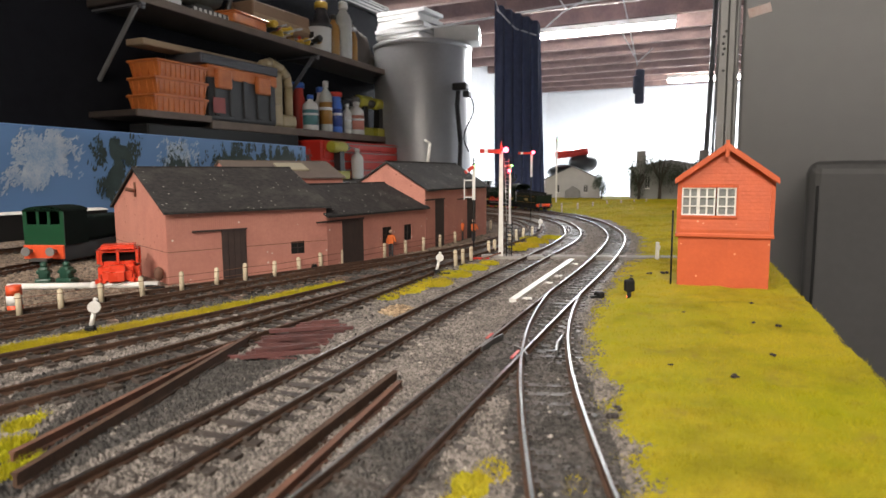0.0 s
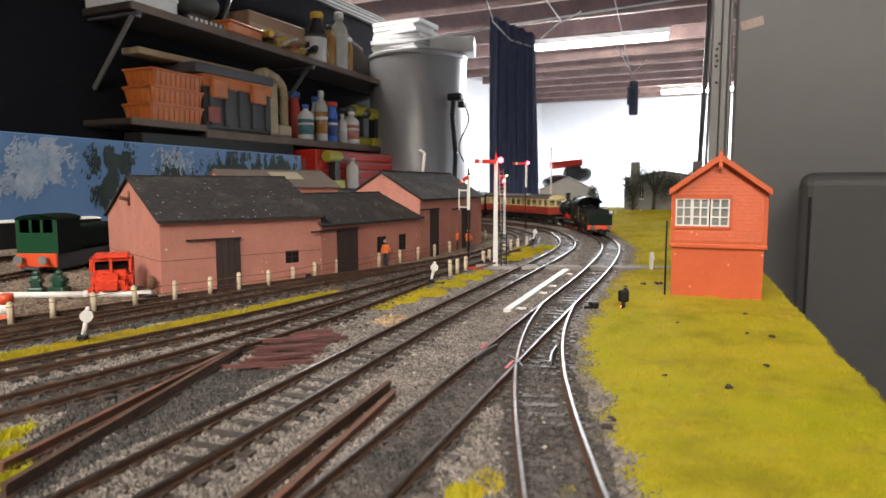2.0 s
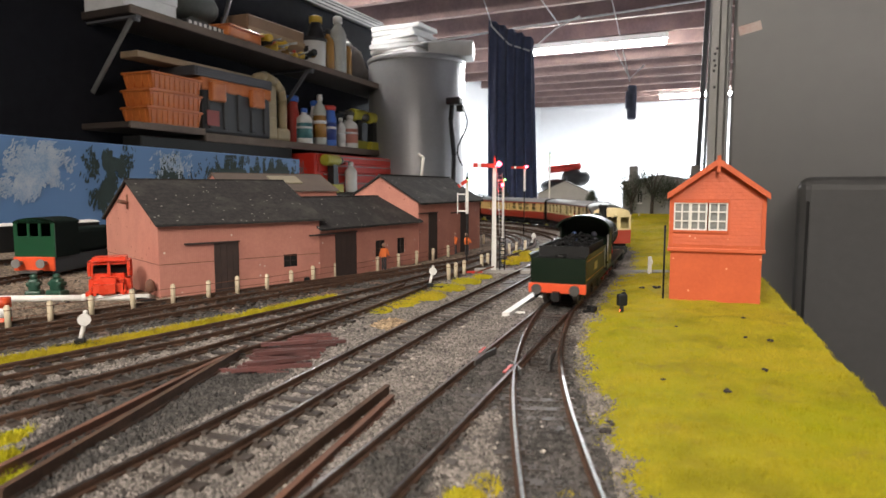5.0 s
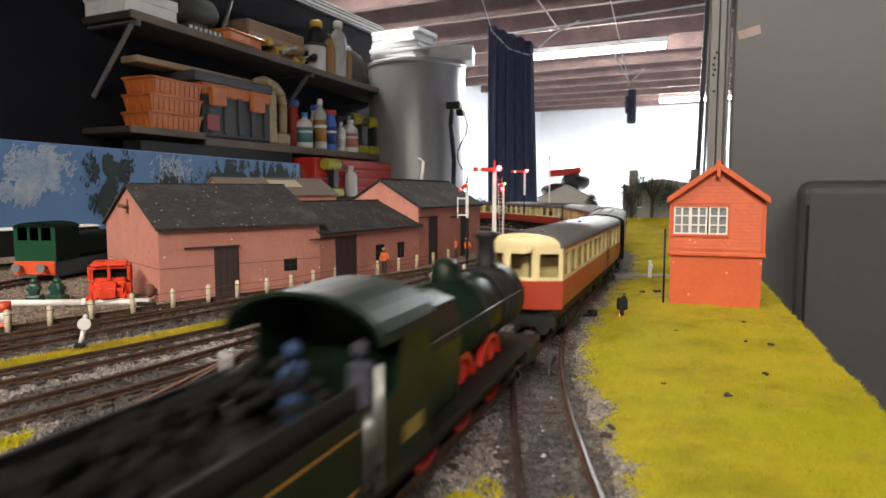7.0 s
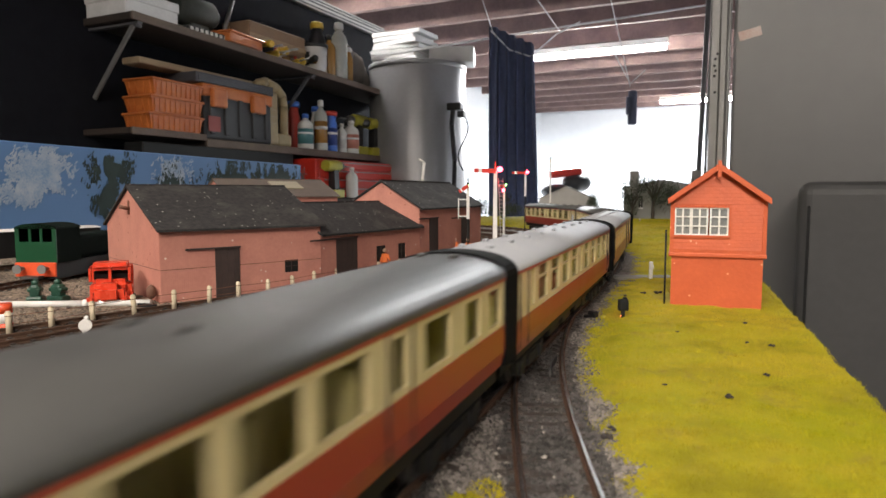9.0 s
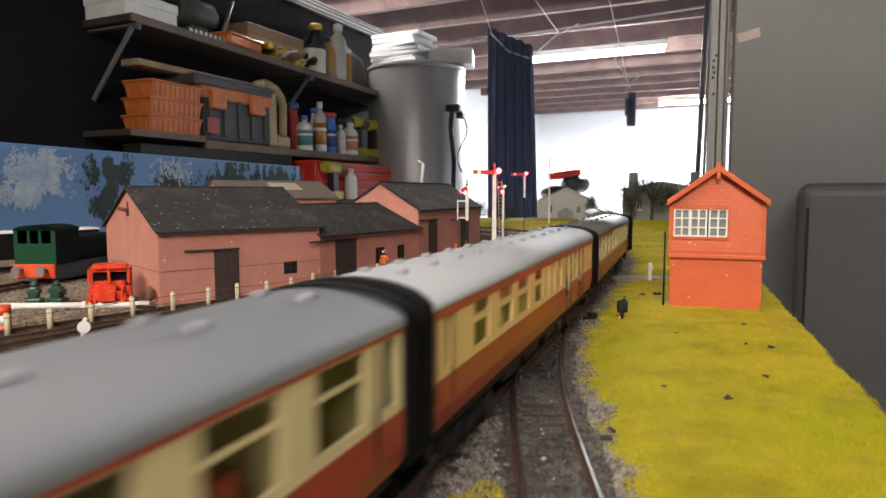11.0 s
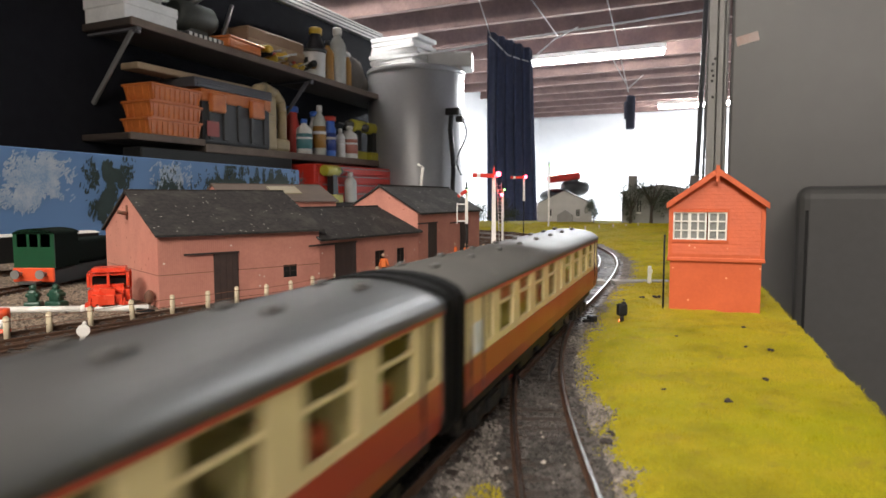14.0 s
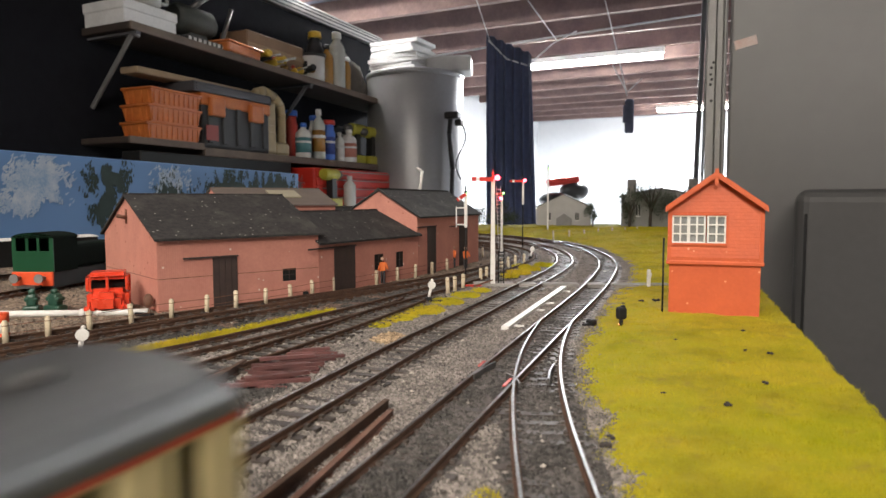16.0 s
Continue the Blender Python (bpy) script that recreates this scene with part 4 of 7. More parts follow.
def tender():
    t = thing("tender", Matrix(), "dark green model tender heaped with coal, red buffer beam", "tender")
    n, k = 0.0395, -0.0400
    for s in (-1, 1):
        bm = bmesh.new()
        prism(bm, [(s * 0.0165, 0.0125), (s * 0.0158, 0.0125), (s * 0.0158, 0.0270), (s * 0.0168, 0.0294), (s * 0.0178, 0.0299), (s * 0.0173, 0.0288), (s * 0.0165, 0.0265)], k, n)
        p = part("side_sheet", bm, M_GREEN, t, "dark green flared side sheet")
        bm = bmesh.new()
        for z in (0.0150, 0.0255):
            box(bm, s * 0.0166 - 0.0001, s * 0.0166 + 0.0001, k + 0.003, n - 0.003, z, z + 0.0004)
        part("lining", bm, mat("orange_lining", (0.45, 0.22, 0.05), 0.5, scale=90), p)
        bm = bmesh.new()
        box(bm, s * 0.0166 - 0.0001, s * 0.0166 + 0.0002, -0.006, 0.006, 0.0180, 0.0225)
        part("crest", bm, mat("gold_crest", (0.40, 0.30, 0.10), 0.4, scale=200), p, "small gold crest")
    bm = bmesh.new()
    prism(bm, [(-0.0160, 0.0125), (0.0160, 0.0125), (0.0160, 0.0275), (-0.0160, 0.0275)], n - 0.001, n)
    part("back_sheet", bm, M_GREEN, t, "dark green tender back")
    bm = bmesh.new()
    box(bm, -0.0158, 0.0158, k, n - 0.001, 0.0120, 0.0235)
    box(bm, -0.0158, 0.0158, n - 0.016, n - 0.001, 0.0235, 0.0268)
    part("tank", bm, M_BLACK, t)
    bm = bmesh.new()
    box(bm, -0.0155, 0.0155, n - 0.018, n - 0.0168, 0.0262, 0.0330)
    part("bulkhead", bm, M_BLACK, t, "black raised bulkhead")
    for x in (-0.015, 0.015):
        bm = bmesh.new()
        box(bm, x - 0.0006, x + 0.0006, k, n - 0.0182, 0.027, 0.0330)
        part("coal_rail", bm, M_BLACK, t, "black raised coal plate")
    bm = bmesh.new()
    rng = random.Random(4)
    for i in range(260):
        y = rng.uniform(k + 0.002, n - 0.020)
        x = rng.uniform(-0.0135, 0.0135)
        top = 0.0290 + 0.0085 * (1 - (x / 0.016) ** 2) * (0.45 + 0.55 * (n - y) / (n - k))
        ball(bm, (x, y, top - rng.uniform(0, 0.002)), rng.uniform(0.0008, 0.0018), rng.uniform(0.7, 1.2), rng.uniform(0.7, 1.2), rng.uniform(0.6, 1))
    for f in bm.faces:
        f.smooth = False
    tagged(part("coal_heap", bm, M_COAL, t, "heap of black coal"), kind="stuff")
    bm = bmesh.new()
    lathe(bm, [(0.0034, 0.0265), (0.0034, 0.0285), (0.0026, 0.0290)], 14, Matrix.Translation((0, n - 0.009, 0)))
    part("water_filler", bm, M_BLACK, t)
    bm = bmesh.new()
    rbox(bm, -0.0172, 0.0172, n - 0.0005, n + 0.002, 0.0078, 0.0132, 0.0004, seg=1)
    part("buffer_beam", bm, M_BUFFER, t, "bright red buffer beam")
    for s in (-1, 1):
        bm = bmesh.new()
        rod(bm, (s * 0.0112, n + 0.001, 0.0105), (s * 0.0112, n + 0.0065, 0.0105), 0.0014, n=10)
        rod(bm, (s * 0.0112, n + 0.0062, 0.0105), (s * 0.0112, n + 0.0072, 0.0105), 0.0030, n=16)
        part("buffer", bm, M_STEEL, t)
        bm = bmesh.new()
        rod(bm, (s * 0.0168, k - 0.0005, 0.014), (s * 0.0168, k - 0.0005, 0.029), 0.0004, n=6)
        part("handrail", bm, M_BRIGHT, t)
    bm = bmesh.new()
    for s in (-1, 1):
        box(bm, s * 0.0135 - 0.0007, s * 0.0135 + 0.0007, k, n, 0.0045, 0.0125)
        for y in (-0.026, 0.0, 0.026):
            rbox(bm, s * 0.0145 - 0.0008, s * 0.0145 + 0.0008, y - 0.0035, y + 0.0035, 0.0035, 0.0095, 0.0006, seg=1)
    box(bm, -0.017, 0.017, k, n, 0.0115, 0.0128)
    box(bm, -0.002, 0.002, n + 0.001, n + 0.006, 0.004, 0.009)
    part("frame", bm, M_BLACK, t)
    for ob in t.children_recursive:
        ob.data.transform(Matrix.Diagonal((0.945, 1, 1, 1)))
    SPIN.extend(wheel_row("wheel", t, (-0.026, 0.0, 0.026), 0.0072, 0.0088, M_STEEL))
    return t


def loco():
    t = thing("steam_locomotive", Matrix(), "dark green model steam locomotive running tender first", "locomotive")
    # y forwards is the cab end, which follows the tender
    bm = bmesh.new()
    lathe(bm, [(0.0116, -0.045), (0.0118, -0.03), (0.0124, 0.012)], 24, Matrix.Translation((0, 0, 0.0285)) @ Matrix.Rotation(-math.pi / 2, 4, "X"))
    part("boiler", bm, M_GREEN, t, "dark green tapered boiler")
    bm = bmesh.new()
    prism(bm, [(-0.0128, 0.0135), (0.0128, 0.0135), (0.0138, 0.030), (0.0115, 0.0395), (0.006, 0.0418), (-0.006, 0.0418), (-0.0115, 0.0395), (-0.0138, 0.030)], 0.012, 0.042)
    part("firebox", bm, M_GREEN, t, "square-shouldered green firebox")
    bm = bmesh.new()
    lathe(bm, [(0.009, -0.0665), (0.0122, -0.0645), (0.0122, -0.045)], 24, Matrix.Translation((0, 0, 0.0285)) @ Matrix.Rotation(-math.pi / 2, 4, "X"))
    part("smokebox", bm, M_BLACK, t, "matt black smokebox")
    bm = bmesh.new()
    lathe(bm, [(0.0046, 0), (0.0034, 0.002), (0.0030, 0.010), (0.0040, 0.0115), (0.0041, 0.0130), (0.0032, 0.0132)], 16, Matrix.Translation((0, -0.0555, 0.0395)))
    part("chimney", bm, M_BLACK, t)
    bm = bmesh.new()
    lathe(bm, [(0.0052, 0), (0.0048, 0.003), (0.0045, 0.006), (0.0030, 0.0082), (0.0008, 0.0088)], 16, Matrix.Translation((0, -0.013, 0.0385)))
    part("dome", bm, M_GREEN, t)
    for y in (-0.040, -0.018, 0.008):
        bm = bmesh.new()
        lathe(bm, [(0.0127, y), (0.0127, y + 0.0009)], 24, Matrix.Translation((0, 0, 0.0285)) @ Matrix.Rotation(-math.pi / 2, 4, "X"))
        part("boiler_band", bm, M_BLACK, t)
    for s in (-1, 1):
        bm = bmesh.new()
        prism(bm, [(0.042, 0.0135), (0.0655, 0.0135), (0.0655, 0.027), (0.058, 0.030), (0.0565, 0.0400), (0.042, 0.0400)], s * 0.0165 - 0.0005, s * 0.0165 + 0.0005, SWAP)
        cs = part("cab_side", bm, M_GREEN, t, "green cab side sheet")
        bm = bmesh.new()
        box(bm, s * 0.0171 - 0.0001, s * 0.0171 + 0.0001, 0.047, 0.056, 0.018, 0.0215)
        part("number_plate", bm, mat("brass_plate", (0.45, 0.32, 0.10), 0.35, 0.6, scale=200), cs, "small brass plate")
        bm = bmesh.new()
        rod(bm, (s * 0.0168, 0.0665, 0.013), (s * 0.0168, 0.0665, 0.036), 0.00045, n=6)
        part("handrail", bm, M_BRIGHT, t)
        bm = bmesh.new()
        rod(bm, (s * 0.0134, -0.060, 0.0325), (s * 0.0142, 0.040, 0.0325), 0.00025, n=5)
        part("boiler_handrail", bm, M_STEEL, t)
        bm = bmesh.new()
        rbox(bm, s * 0.0148 - 0.003, s * 0.0148 + 0.003, -0.066, -0.048, 0.0065, 0.0135, 0.001, seg=1)
        part("cylinder", bm, M_BLACK, t)
        bm = bmesh.new()
        box(bm, s * 0.0138 - 0.0006, s * 0.0138 + 0.0006, -0.03, 0.028, 0.0095, 0.0112)
        part("coupling_rod", bm, M_BRIGHT, t, "bright steel coupling rod")
    bm = bmesh.new()
    box(bm, -0.0165, 0.0165, 0.042, 0.043, 0.0135, 0.0400)
    part("cab_front", bm, M_GREEN, t)
    bm = bmesh.new()
    arc = [(0.0180 * math.cos(a), 0.0395 + 0.0090 * math.sin(a)) for a in np.linspace(0, math.pi, 15)]
    inner = [(0.0172 * math.cos(a), 0.0393 + 0.0083 * math.sin(a)) for a in np.linspace(math.pi, 0, 15)]
    prism(bm, arc + inner, 0.0405, 0.0665)
    part("cab_roof", bm, M_GREEN, t, "curved cab roof")
    bm = bmesh.new()
    prism(bm, [(0.0172 * math.cos(a), 0.0393 + 0.0083 * math.sin(a)) for a in np.linspace(0, math.pi, 15)], 0.0421, 0.043)
    part("spectacle_plate", bm, M_GREEN, t)
    bm = bmesh.new()
    box(bm, -0.017, 0.017, -0.068, 0.067, 0.0120, 0.0136)
    box(bm, -0.011, 0.011, -0.068, 0.064, 0.004, 0.0120)
    rbox(bm, -0.008, 0.008, 0.036, 0.0425, 0.014, 0.034, 0.002, seg=1)
    part("running_plate", bm, M_BLACK, t, "black running plate and frames")
    bm = bmesh.new()
    box(bm, -0.0168, 0.0168, -0.070, -0.068, 0.0075, 0.0130)
    part("buffer_beam", bm, M_BUFFER, t)
    for s in (-1, 1):
        bm = bmesh.new()
        rod(bm, (s * 0.0112, -0.070, 0.0105), (s * 0.0112, -0.0755, 0.0105), 0.0014, n=10)
        rod(bm, (s * 0.0112, -0.0752, 0.0105), (s * 0.0112, -0.0762, 0.0105), 0.0030, n=16)
        part("buffer", bm, M_STEEL, t)
    SPIN.extend(wheel_row("driving_wheel", t, (-0.028, 0.0, 0.028), 0.0110, 0.0092, M_RED))
    SPIN.extend(wheel_row("pony_wheel", t, (-0.054,), 0.0062, 0.0092, M_STEEL))
    # the crew, two small painted figures in the cab
    for x, y, top in ((0.007, 0.058, (0.03, 0.06, 0.15)), (-0.006, 0.053, (0.05, 0.05, 0.07))):
        bm = bmesh.new()
        rbox(bm, x - 0.0028, x + 0.0028, y - 0.0018, y + 0.0018, 0.0136, 0.0325, 0.001, seg=1)
        ball(bm, (x, y, 0.0350), 0.0022)
        part("crew_figurine", bm, mat("painted_figure", top, 0.7, scale=200), t, "small painted crew figurine")
    return t


W = 0.0152
STD = [(0.0958, 0.1008)] + [(y - W, y) for y in (0.0888, 0.0656, 0.0424, 0.0192)] + [(-0.0104, -0.0052)] + \
    [(y - W, y) for y in (-0.0184, -0.0424, -0.0670, -0.0912)] + [(-0.1190, -0.1140)]
STD.sort()
BRAKE = [(0.112, 0.1165), (0.0804, 0.0945), (0.0549, 0.0701), (0.0317, 0.0474), (0.0085, 0.0225), (-0.0045, 0.0), (-0.016, -0.011), (-0.0305, -0.0232), (-0.049, -0.0435), (-0.072, -0.0632), (-0.085, -0.0795)]
AUTO = [(0.112, 0.122), (0.092, 0.104), (0.070, 0.086), (0.050, 0.066), (0.030, 0.046), (0.010, 0.026), (-0.010, 0.006), (-0.030, -0.014), (-0.0475, -0.0405), (-0.073, -0.057), (-0.0965, -0.0845), (-0.117, -0.105)]
REAR, PITCH = 0.3885, 0.2592
TRAIN = []  # vehicle, how far its middle lies behind the train's nose, half its wheelbase
TRAIN.append((tender(), 0.0435, 0.02))
TRAIN.append((loco(), 0.1530, 0.03))
TRAIN.append((coach("cream and crimson auto coach with a driving end, dark roof", M_ROOF, sorted((a * 0.957, b * 0.957) for a, b in AUTO), (0.096, 0.03), 3, True, (-0.042,), tail=0.0065), REAR, 0.083))
TRAIN.append((coach("cream and crimson corridor coach with a pale grey roof", M_ROOFL, STD, (-0.074, 0.035), 9, doors=(-0.1165, 0.1115)), REAR - 0.0065 + PITCH, 0.088))
TRAIN.append((coach("cream and crimson brake coach with a pale grey roof", M_ROOFL, sorted((a * 0.977, b * 0.977) for a, b in BRAKE), (), 12, doors=(-0.082, -0.0462, 0.1143), tags=(-0.078, -0.044), brake=True), REAR - 0.0065 + 2 * PITCH, 0.088))
c = coach("cream and crimson coach with red seats and dark roof", M_ROOF, STD, (0.081, 0.058, -0.075, -0.099), 8, doors=(-0.1165, 0.1115), tags=(0.1110,))
TRAIN.append((c, REAR - 0.0065 + 3 * PITCH, 0.088))
TRAIN.append((coach("cream and crimson tail coach with red seats and dark roof", M_ROOF, STD, (-0.026, -0.050, 0.012), 8, doors=(-0.1165, 0.1115), tags=(0.1110,), tail=0.0), REAR - 0.0065 + 4 * PITCH, 0.088))


# ---- signals, fences and small things of the layout ----
def led(name, colour, strength):
    return mat(name, colour, 0.3, scale=200, glow=(*colour, strength))


M_LED_RED = led("red_led", (1.0, 0.03, 0.05), 30.0)
M_LED_GREEN = led("green_led", (0.35, 1.0, 0.25), 5.0)


def arm(parent, x, z, length, up=0.0, y=-0.003, h=0.0034):
    m = Matrix.Translation((x, y, z)) @ Matrix.Rotation(radians(up), 4, "Y")
    bm = bmesh.new()
    box(bm, -length, 0.001, -0.0004, 0.0004, -h / 2, h / 2, m)
    a = part("signal_arm", bm, M_RED, parent, "red arm with a white band")
    bm = bmesh.new()
    box(bm, -length * 0.78, -length * 0.62, -0.0006, 0.0006, -h / 2, h / 2, m)
    part("white_band", bm, M_WHITE, a)


def lamp(parent, x, y, z, r, material, name):
    bm = bmesh.new()
    ball(bm, (x, y, z), r, sub=2)
    part(name, bm, material, parent, "lit " + name.replace("_", " "))


def main_signal():
    t = thing("semaphore_signal", pose(0.0425, 0.5337, 0), "tall white semaphore signal with red arm and ladder", "signal", "semaphore signals")
    bm = bmesh.new()
    h = 0.089
    prism(bm, [(-0.0019, 0), (0.0019, 0), (0.0014, h), (-0.0014, h)], -0.0018, 0.0018)
    part("post", bm, M_WHITE, t, "white tapered post")
    bm = bmesh.new()
    lathe(bm, [(0.0016, h), (0.0016, h + 0.001), (0.0006, h + 0.002), (0.0010, h + 0.004), (0.0002, h + 0.008)], 10)
    part("finial", bm, M_RED, t, "red and white finial")
    arm(t, -0.001, 0.0885, 0.0165, 1.5)
    lamp(t, 0.0034, -0.0035, 0.0898, 0.0023, M_LED_RED, "red_light")
    bm = bmesh.new()
    for x in (0.0042, 0.0078):
        rod(bm, (x + 0.002, 0.001, 0), (x - 0.0015, 0.001, 0.083), 0.0003, n=5)
    for i in range(26):
        z = 0.003 + i * 0.0031
        k = 0.002 - 0.0035 * z / 0.083
        rod(bm, (0.0042 + k, 0.001, z), (0.0078 + k, 0.001, z), 0.00025, n=5)
    part("ladder", bm, M_BRIGHT, t, "thin metal ladder")
    bm = bmesh.new()
    for x in (0.0048, 0.0092):
        box(bm, x - 0.0004, x + 0.0004, 0, 0.0012, 0, 0.030)
    for i in range(9):
        box(bm, 0.0048, 0.0092, 0, 0.001, 0.002 + i * 0.0033, 0.0028 + i * 0.0033)
    part("lower_ladder", bm, M_BLACK, t, "black lower ladder")
    bm = bmesh.new()
    rod(bm, (0, -0.002, 0.006), (-0.016, -0.004, 0.0012), 0.0007, n=6)
    part("stay", bm, M_RUST, t)
    lamp(t, 0.0065, -0.001, 0.073, 0.0013, M_LED_RED, "small_red_lamp")


main_signal()


def bracket_signal(x, y, foot, top, armlen, up, green, label):
    t = thing("semaphore_signal", pose(x, y, 0), label, "signal", "semaphore signals")
    bm = bmesh.new()
    box(bm, -0.0014, 0.0014, -0.0014, 0.0014, foot, top)
    if foot > 0.01 and green:
        box(bm, -0.009, -0.0006, -0.001, 0.001, foot + 0.002, foot + 0.0032)
        box(bm, -0.009, -0.0006, -0.001, 0.001, foot + 0.018, foot + 0.0192)
        box(bm, -0.0095, -0.0085, -0.001, 0.001, foot, foot + 0.020)
    part("post", bm, M_WHITE, t)
    if foot > 0.01:
        bm = bmesh.new()
        rod(bm, (0, 0.002, 0), (0, 0.002, foot + 0.004), 0.0007, n=6)
        part("lower_post", bm, M_BLACK, t, "thin dark lower post")
    bm = bmesh.new()
    lathe(bm, [(0.0017, top), (0.0017, top + 0.001), (0.0005, top + 0.002), (0.0009, top + 0.004), (0.0001, top + 0.008)], 8)
    part("finial", bm, M_BLACK, t)
    arm(t, -0.001, top - 0.002, armlen, up)
    lamp(t, 0.0022, -0.003, top - 0.001, 0.0013 if green else 0.0024, M_LED_GREEN if green else M_LED_RED, "green_lamp" if green else "red_light")


bracket_signal(0.0235, 0.62, 0.046, 0.079, 0.009, -35, True, "small white bracket signal with lowered arm, green lamp")
bracket_signal(0.084, 0.90, 0.0, 0.083, 0.008, 0, True, "slim white signal post with green lamp")
bracket_signal(0.1195, 0.95, 0.066, 0.102, 0.019, 0, False, "white topped signal with red arm and lamp against the curtain")
bracket_signal(0.2215, 1.35, 0.0, 0.139, 0.0001, 0, True, "plain white signal post by the far curve")


def point_disc(x, y, turn, label="white point indicator disc on a dark base"):
    t = thing("point_indicator", pose(x, y, 0.001, 0, 0, turn), label, "point indicator", "point indicators")
    bm = bmesh.new()
    rod(bm, (0, 0, 0.002), (0.0018, 0, 0.0095), 0.0010, n=8)
    b = Matrix.Translation((0.0022, -0.0006, 0.0118)) @ Matrix.Rotation(math.pi / 2, 4, "X")
    lathe(bm, [(0.0027, 0), (0.0027, 0.0012)], 16, b)
    ball(bm, (0.0026, 0, 0.0148), 0.0012)
    part("disc", bm, M_WHITE, t)
    bm = bmesh.new()
    rbox(bm, -0.0022, 0.0022, -0.0022, 0.0022, 0, 0.0035, 0.0006, seg=1)
    rbox(bm, -0.012, 0.010, -0.002, 0.002, -0.0005, 0.001, 0.0004, seg=1)
    part("base", bm, M_BLACK, t, "dark base")


for x, y, r in ((-0.160, 0.282, 20), (-0.101, 0.479, 195), (-0.009, 0.449, 10), (0.108, 0.784, 0)):
    point_disc(x, y, r)


def fence(points, label, h=0.0125, wires=True):
    t = thing("post_fence", Matrix(), label, "fence", "post fences")
    rng = random.Random(7)
    tops = []
    for x, y in points:
        bm = bmesh.new()
        k = h * rng.uniform(0.93, 1.06)
        dx, dy = rng.uniform(-0.0006, 0.0006), rng.uniform(-0.0006, 0.0006)
        rod(bm, (x, y, -0.001), (x + dx, y + dy, k - 0.0008), 0.0015, n=8)
        rod(bm, (x + dx, y + dy, k - 0.0008), (x + dx, y + dy, k), 0.0015, 0.0009, n=8)
        p = part("post", bm, M_POST, t)
        bm = bmesh.new()
        rod(bm, (x + dx * 0.8, y + dy * 0.8, k * 0.78), (x + dx * 0.8, y + dy * 0.8, k * 0.81), 0.00165, n=8)
        part("wire_tie", bm, M_RUST, p)
        tops.append(Vector((x, y, k)))
    if wires:
        for q in (0.8, 0.45):
            bm = bmesh.new()
            cable(bm, [Vector((a.x, a.y - 0.0012, a.z * q)) for a in tops], 0.00018)
            part("wire", bm, M_RUST, t)


fence([(-0.217, 0.32), (-0.2055, 0.336), (-0.193, 0.353), (-0.179, 0.372), (-0.164, 0.391), (-0.149, 0.409), (-0.1355, 0.425), (-0.121, 0.443), (-0.108, 0.462), (-0.096, 0.480),
       (-0.084, 0.501), (-0.072, 0.522), (-0.055, 0.548), (-0.039, 0.574), (-0.024, 0.597), (-0.009, 0.624), (0.006, 0.655), (0.013, 0.690), (0.023, 0.722), (0.036, 0.765), (0.044, 0.790), (0.052, 0.815)],
      "row of cream concrete fence posts with wires")
fence([(0.005, 0.491), (0.0105, 0.503), (0.0175, 0.519)], "three cream posts in the grass by the track", h=0.0135, wires=False)
fence([(0.035, 0.57), (0.041, 0.585), (0.062, 0.664), (0.071, 0.683), (0.080, 0.702), (0.093, 0.727)], "short row of cream posts by the signal", wires=False)
fence([(0.20 + 0.034 * i, 1.155 + 0.03 * i) for i in range(7)], "far row of cream fence posts on the grass", h=0.019, wires=False)


def figurine(x, y, turn, label):
    bm = bmesh.new()
    rbox(bm, -0.0022, -0.0003, -0.0011, 0.0011, 0, 0.0105, 0.0005, seg=1)
    rbox(bm, 0.0003, 0.0022, -0.0011, 0.0011, 0, 0.0105, 0.0005, seg=1)
    rbox(bm, -0.0027, 0.0027, -0.0016, 0.0016, 0.010, 0.0185, 0.0010, seg=1)
    rod(bm, (-0.0028, 0, 0.0178), (-0.0040, -0.002, 0.0115), 0.0009, n=6)
    rod(bm, (0.0028, 0, 0.0178), (0.0038, -0.003, 0.0125), 0.0009, n=6)
    ball(bm, (0, 0, 0.0212), 0.0019)
    ob = solo("worker_figurine", bm, M_VEST, pose(x, y, 0.0005, 0, 0, turn), label, "figurine", "worker figurines")
    ob.data.materials.append(M_TROUSER)
    ob.data.materials.append(M_FACE)
    for p in ob.data.polygons:
        z = p.center.z
        p.material_index = 1 if z < 0.0105 else (2 if z > 0.0193 else 0)


M_VEST = mat("orange_vest", (0.80, 0.20, 0.05), 0.7, other=(0.65, 0.14, 0.03), scale=200)
M_TROUSER = mat("dark_trousers", (0.05, 0.045, 0.05), 0.8, scale=200)
M_FACE = mat("bare_figure_plastic", (0.55, 0.36, 0.26), 0.7, scale=200)
figurine(-0.0505, 0.556, 20, "model worker figurine in an orange vest")
figurine(0.013, 0.688, -30, "model worker figurine in an orange vest")
figurine(0.0255, 0.680, 40, "model worker figurine in an orange vest")


def bar(bm, a, b, w, z0, z1):
    a, b = Vector((*a, 0)), Vector((*b, 0))
    d = (b - a).normalized()
    n = Vector((-d.y, d.x, 0)) * w / 2
    v = [bm.verts.new(p + Vector((0, 0, z))) for z in (z0, z1) for p in (a - n, b - n, b + n, a + n)]
    for f in ((0, 1, 2, 3), (4, 5, 6, 7), (0, 1, 5, 4), (1, 2, 6, 5), (2, 3, 7, 6), (3, 0, 4, 7)):
        bm.faces.new([v[i] for i in f])


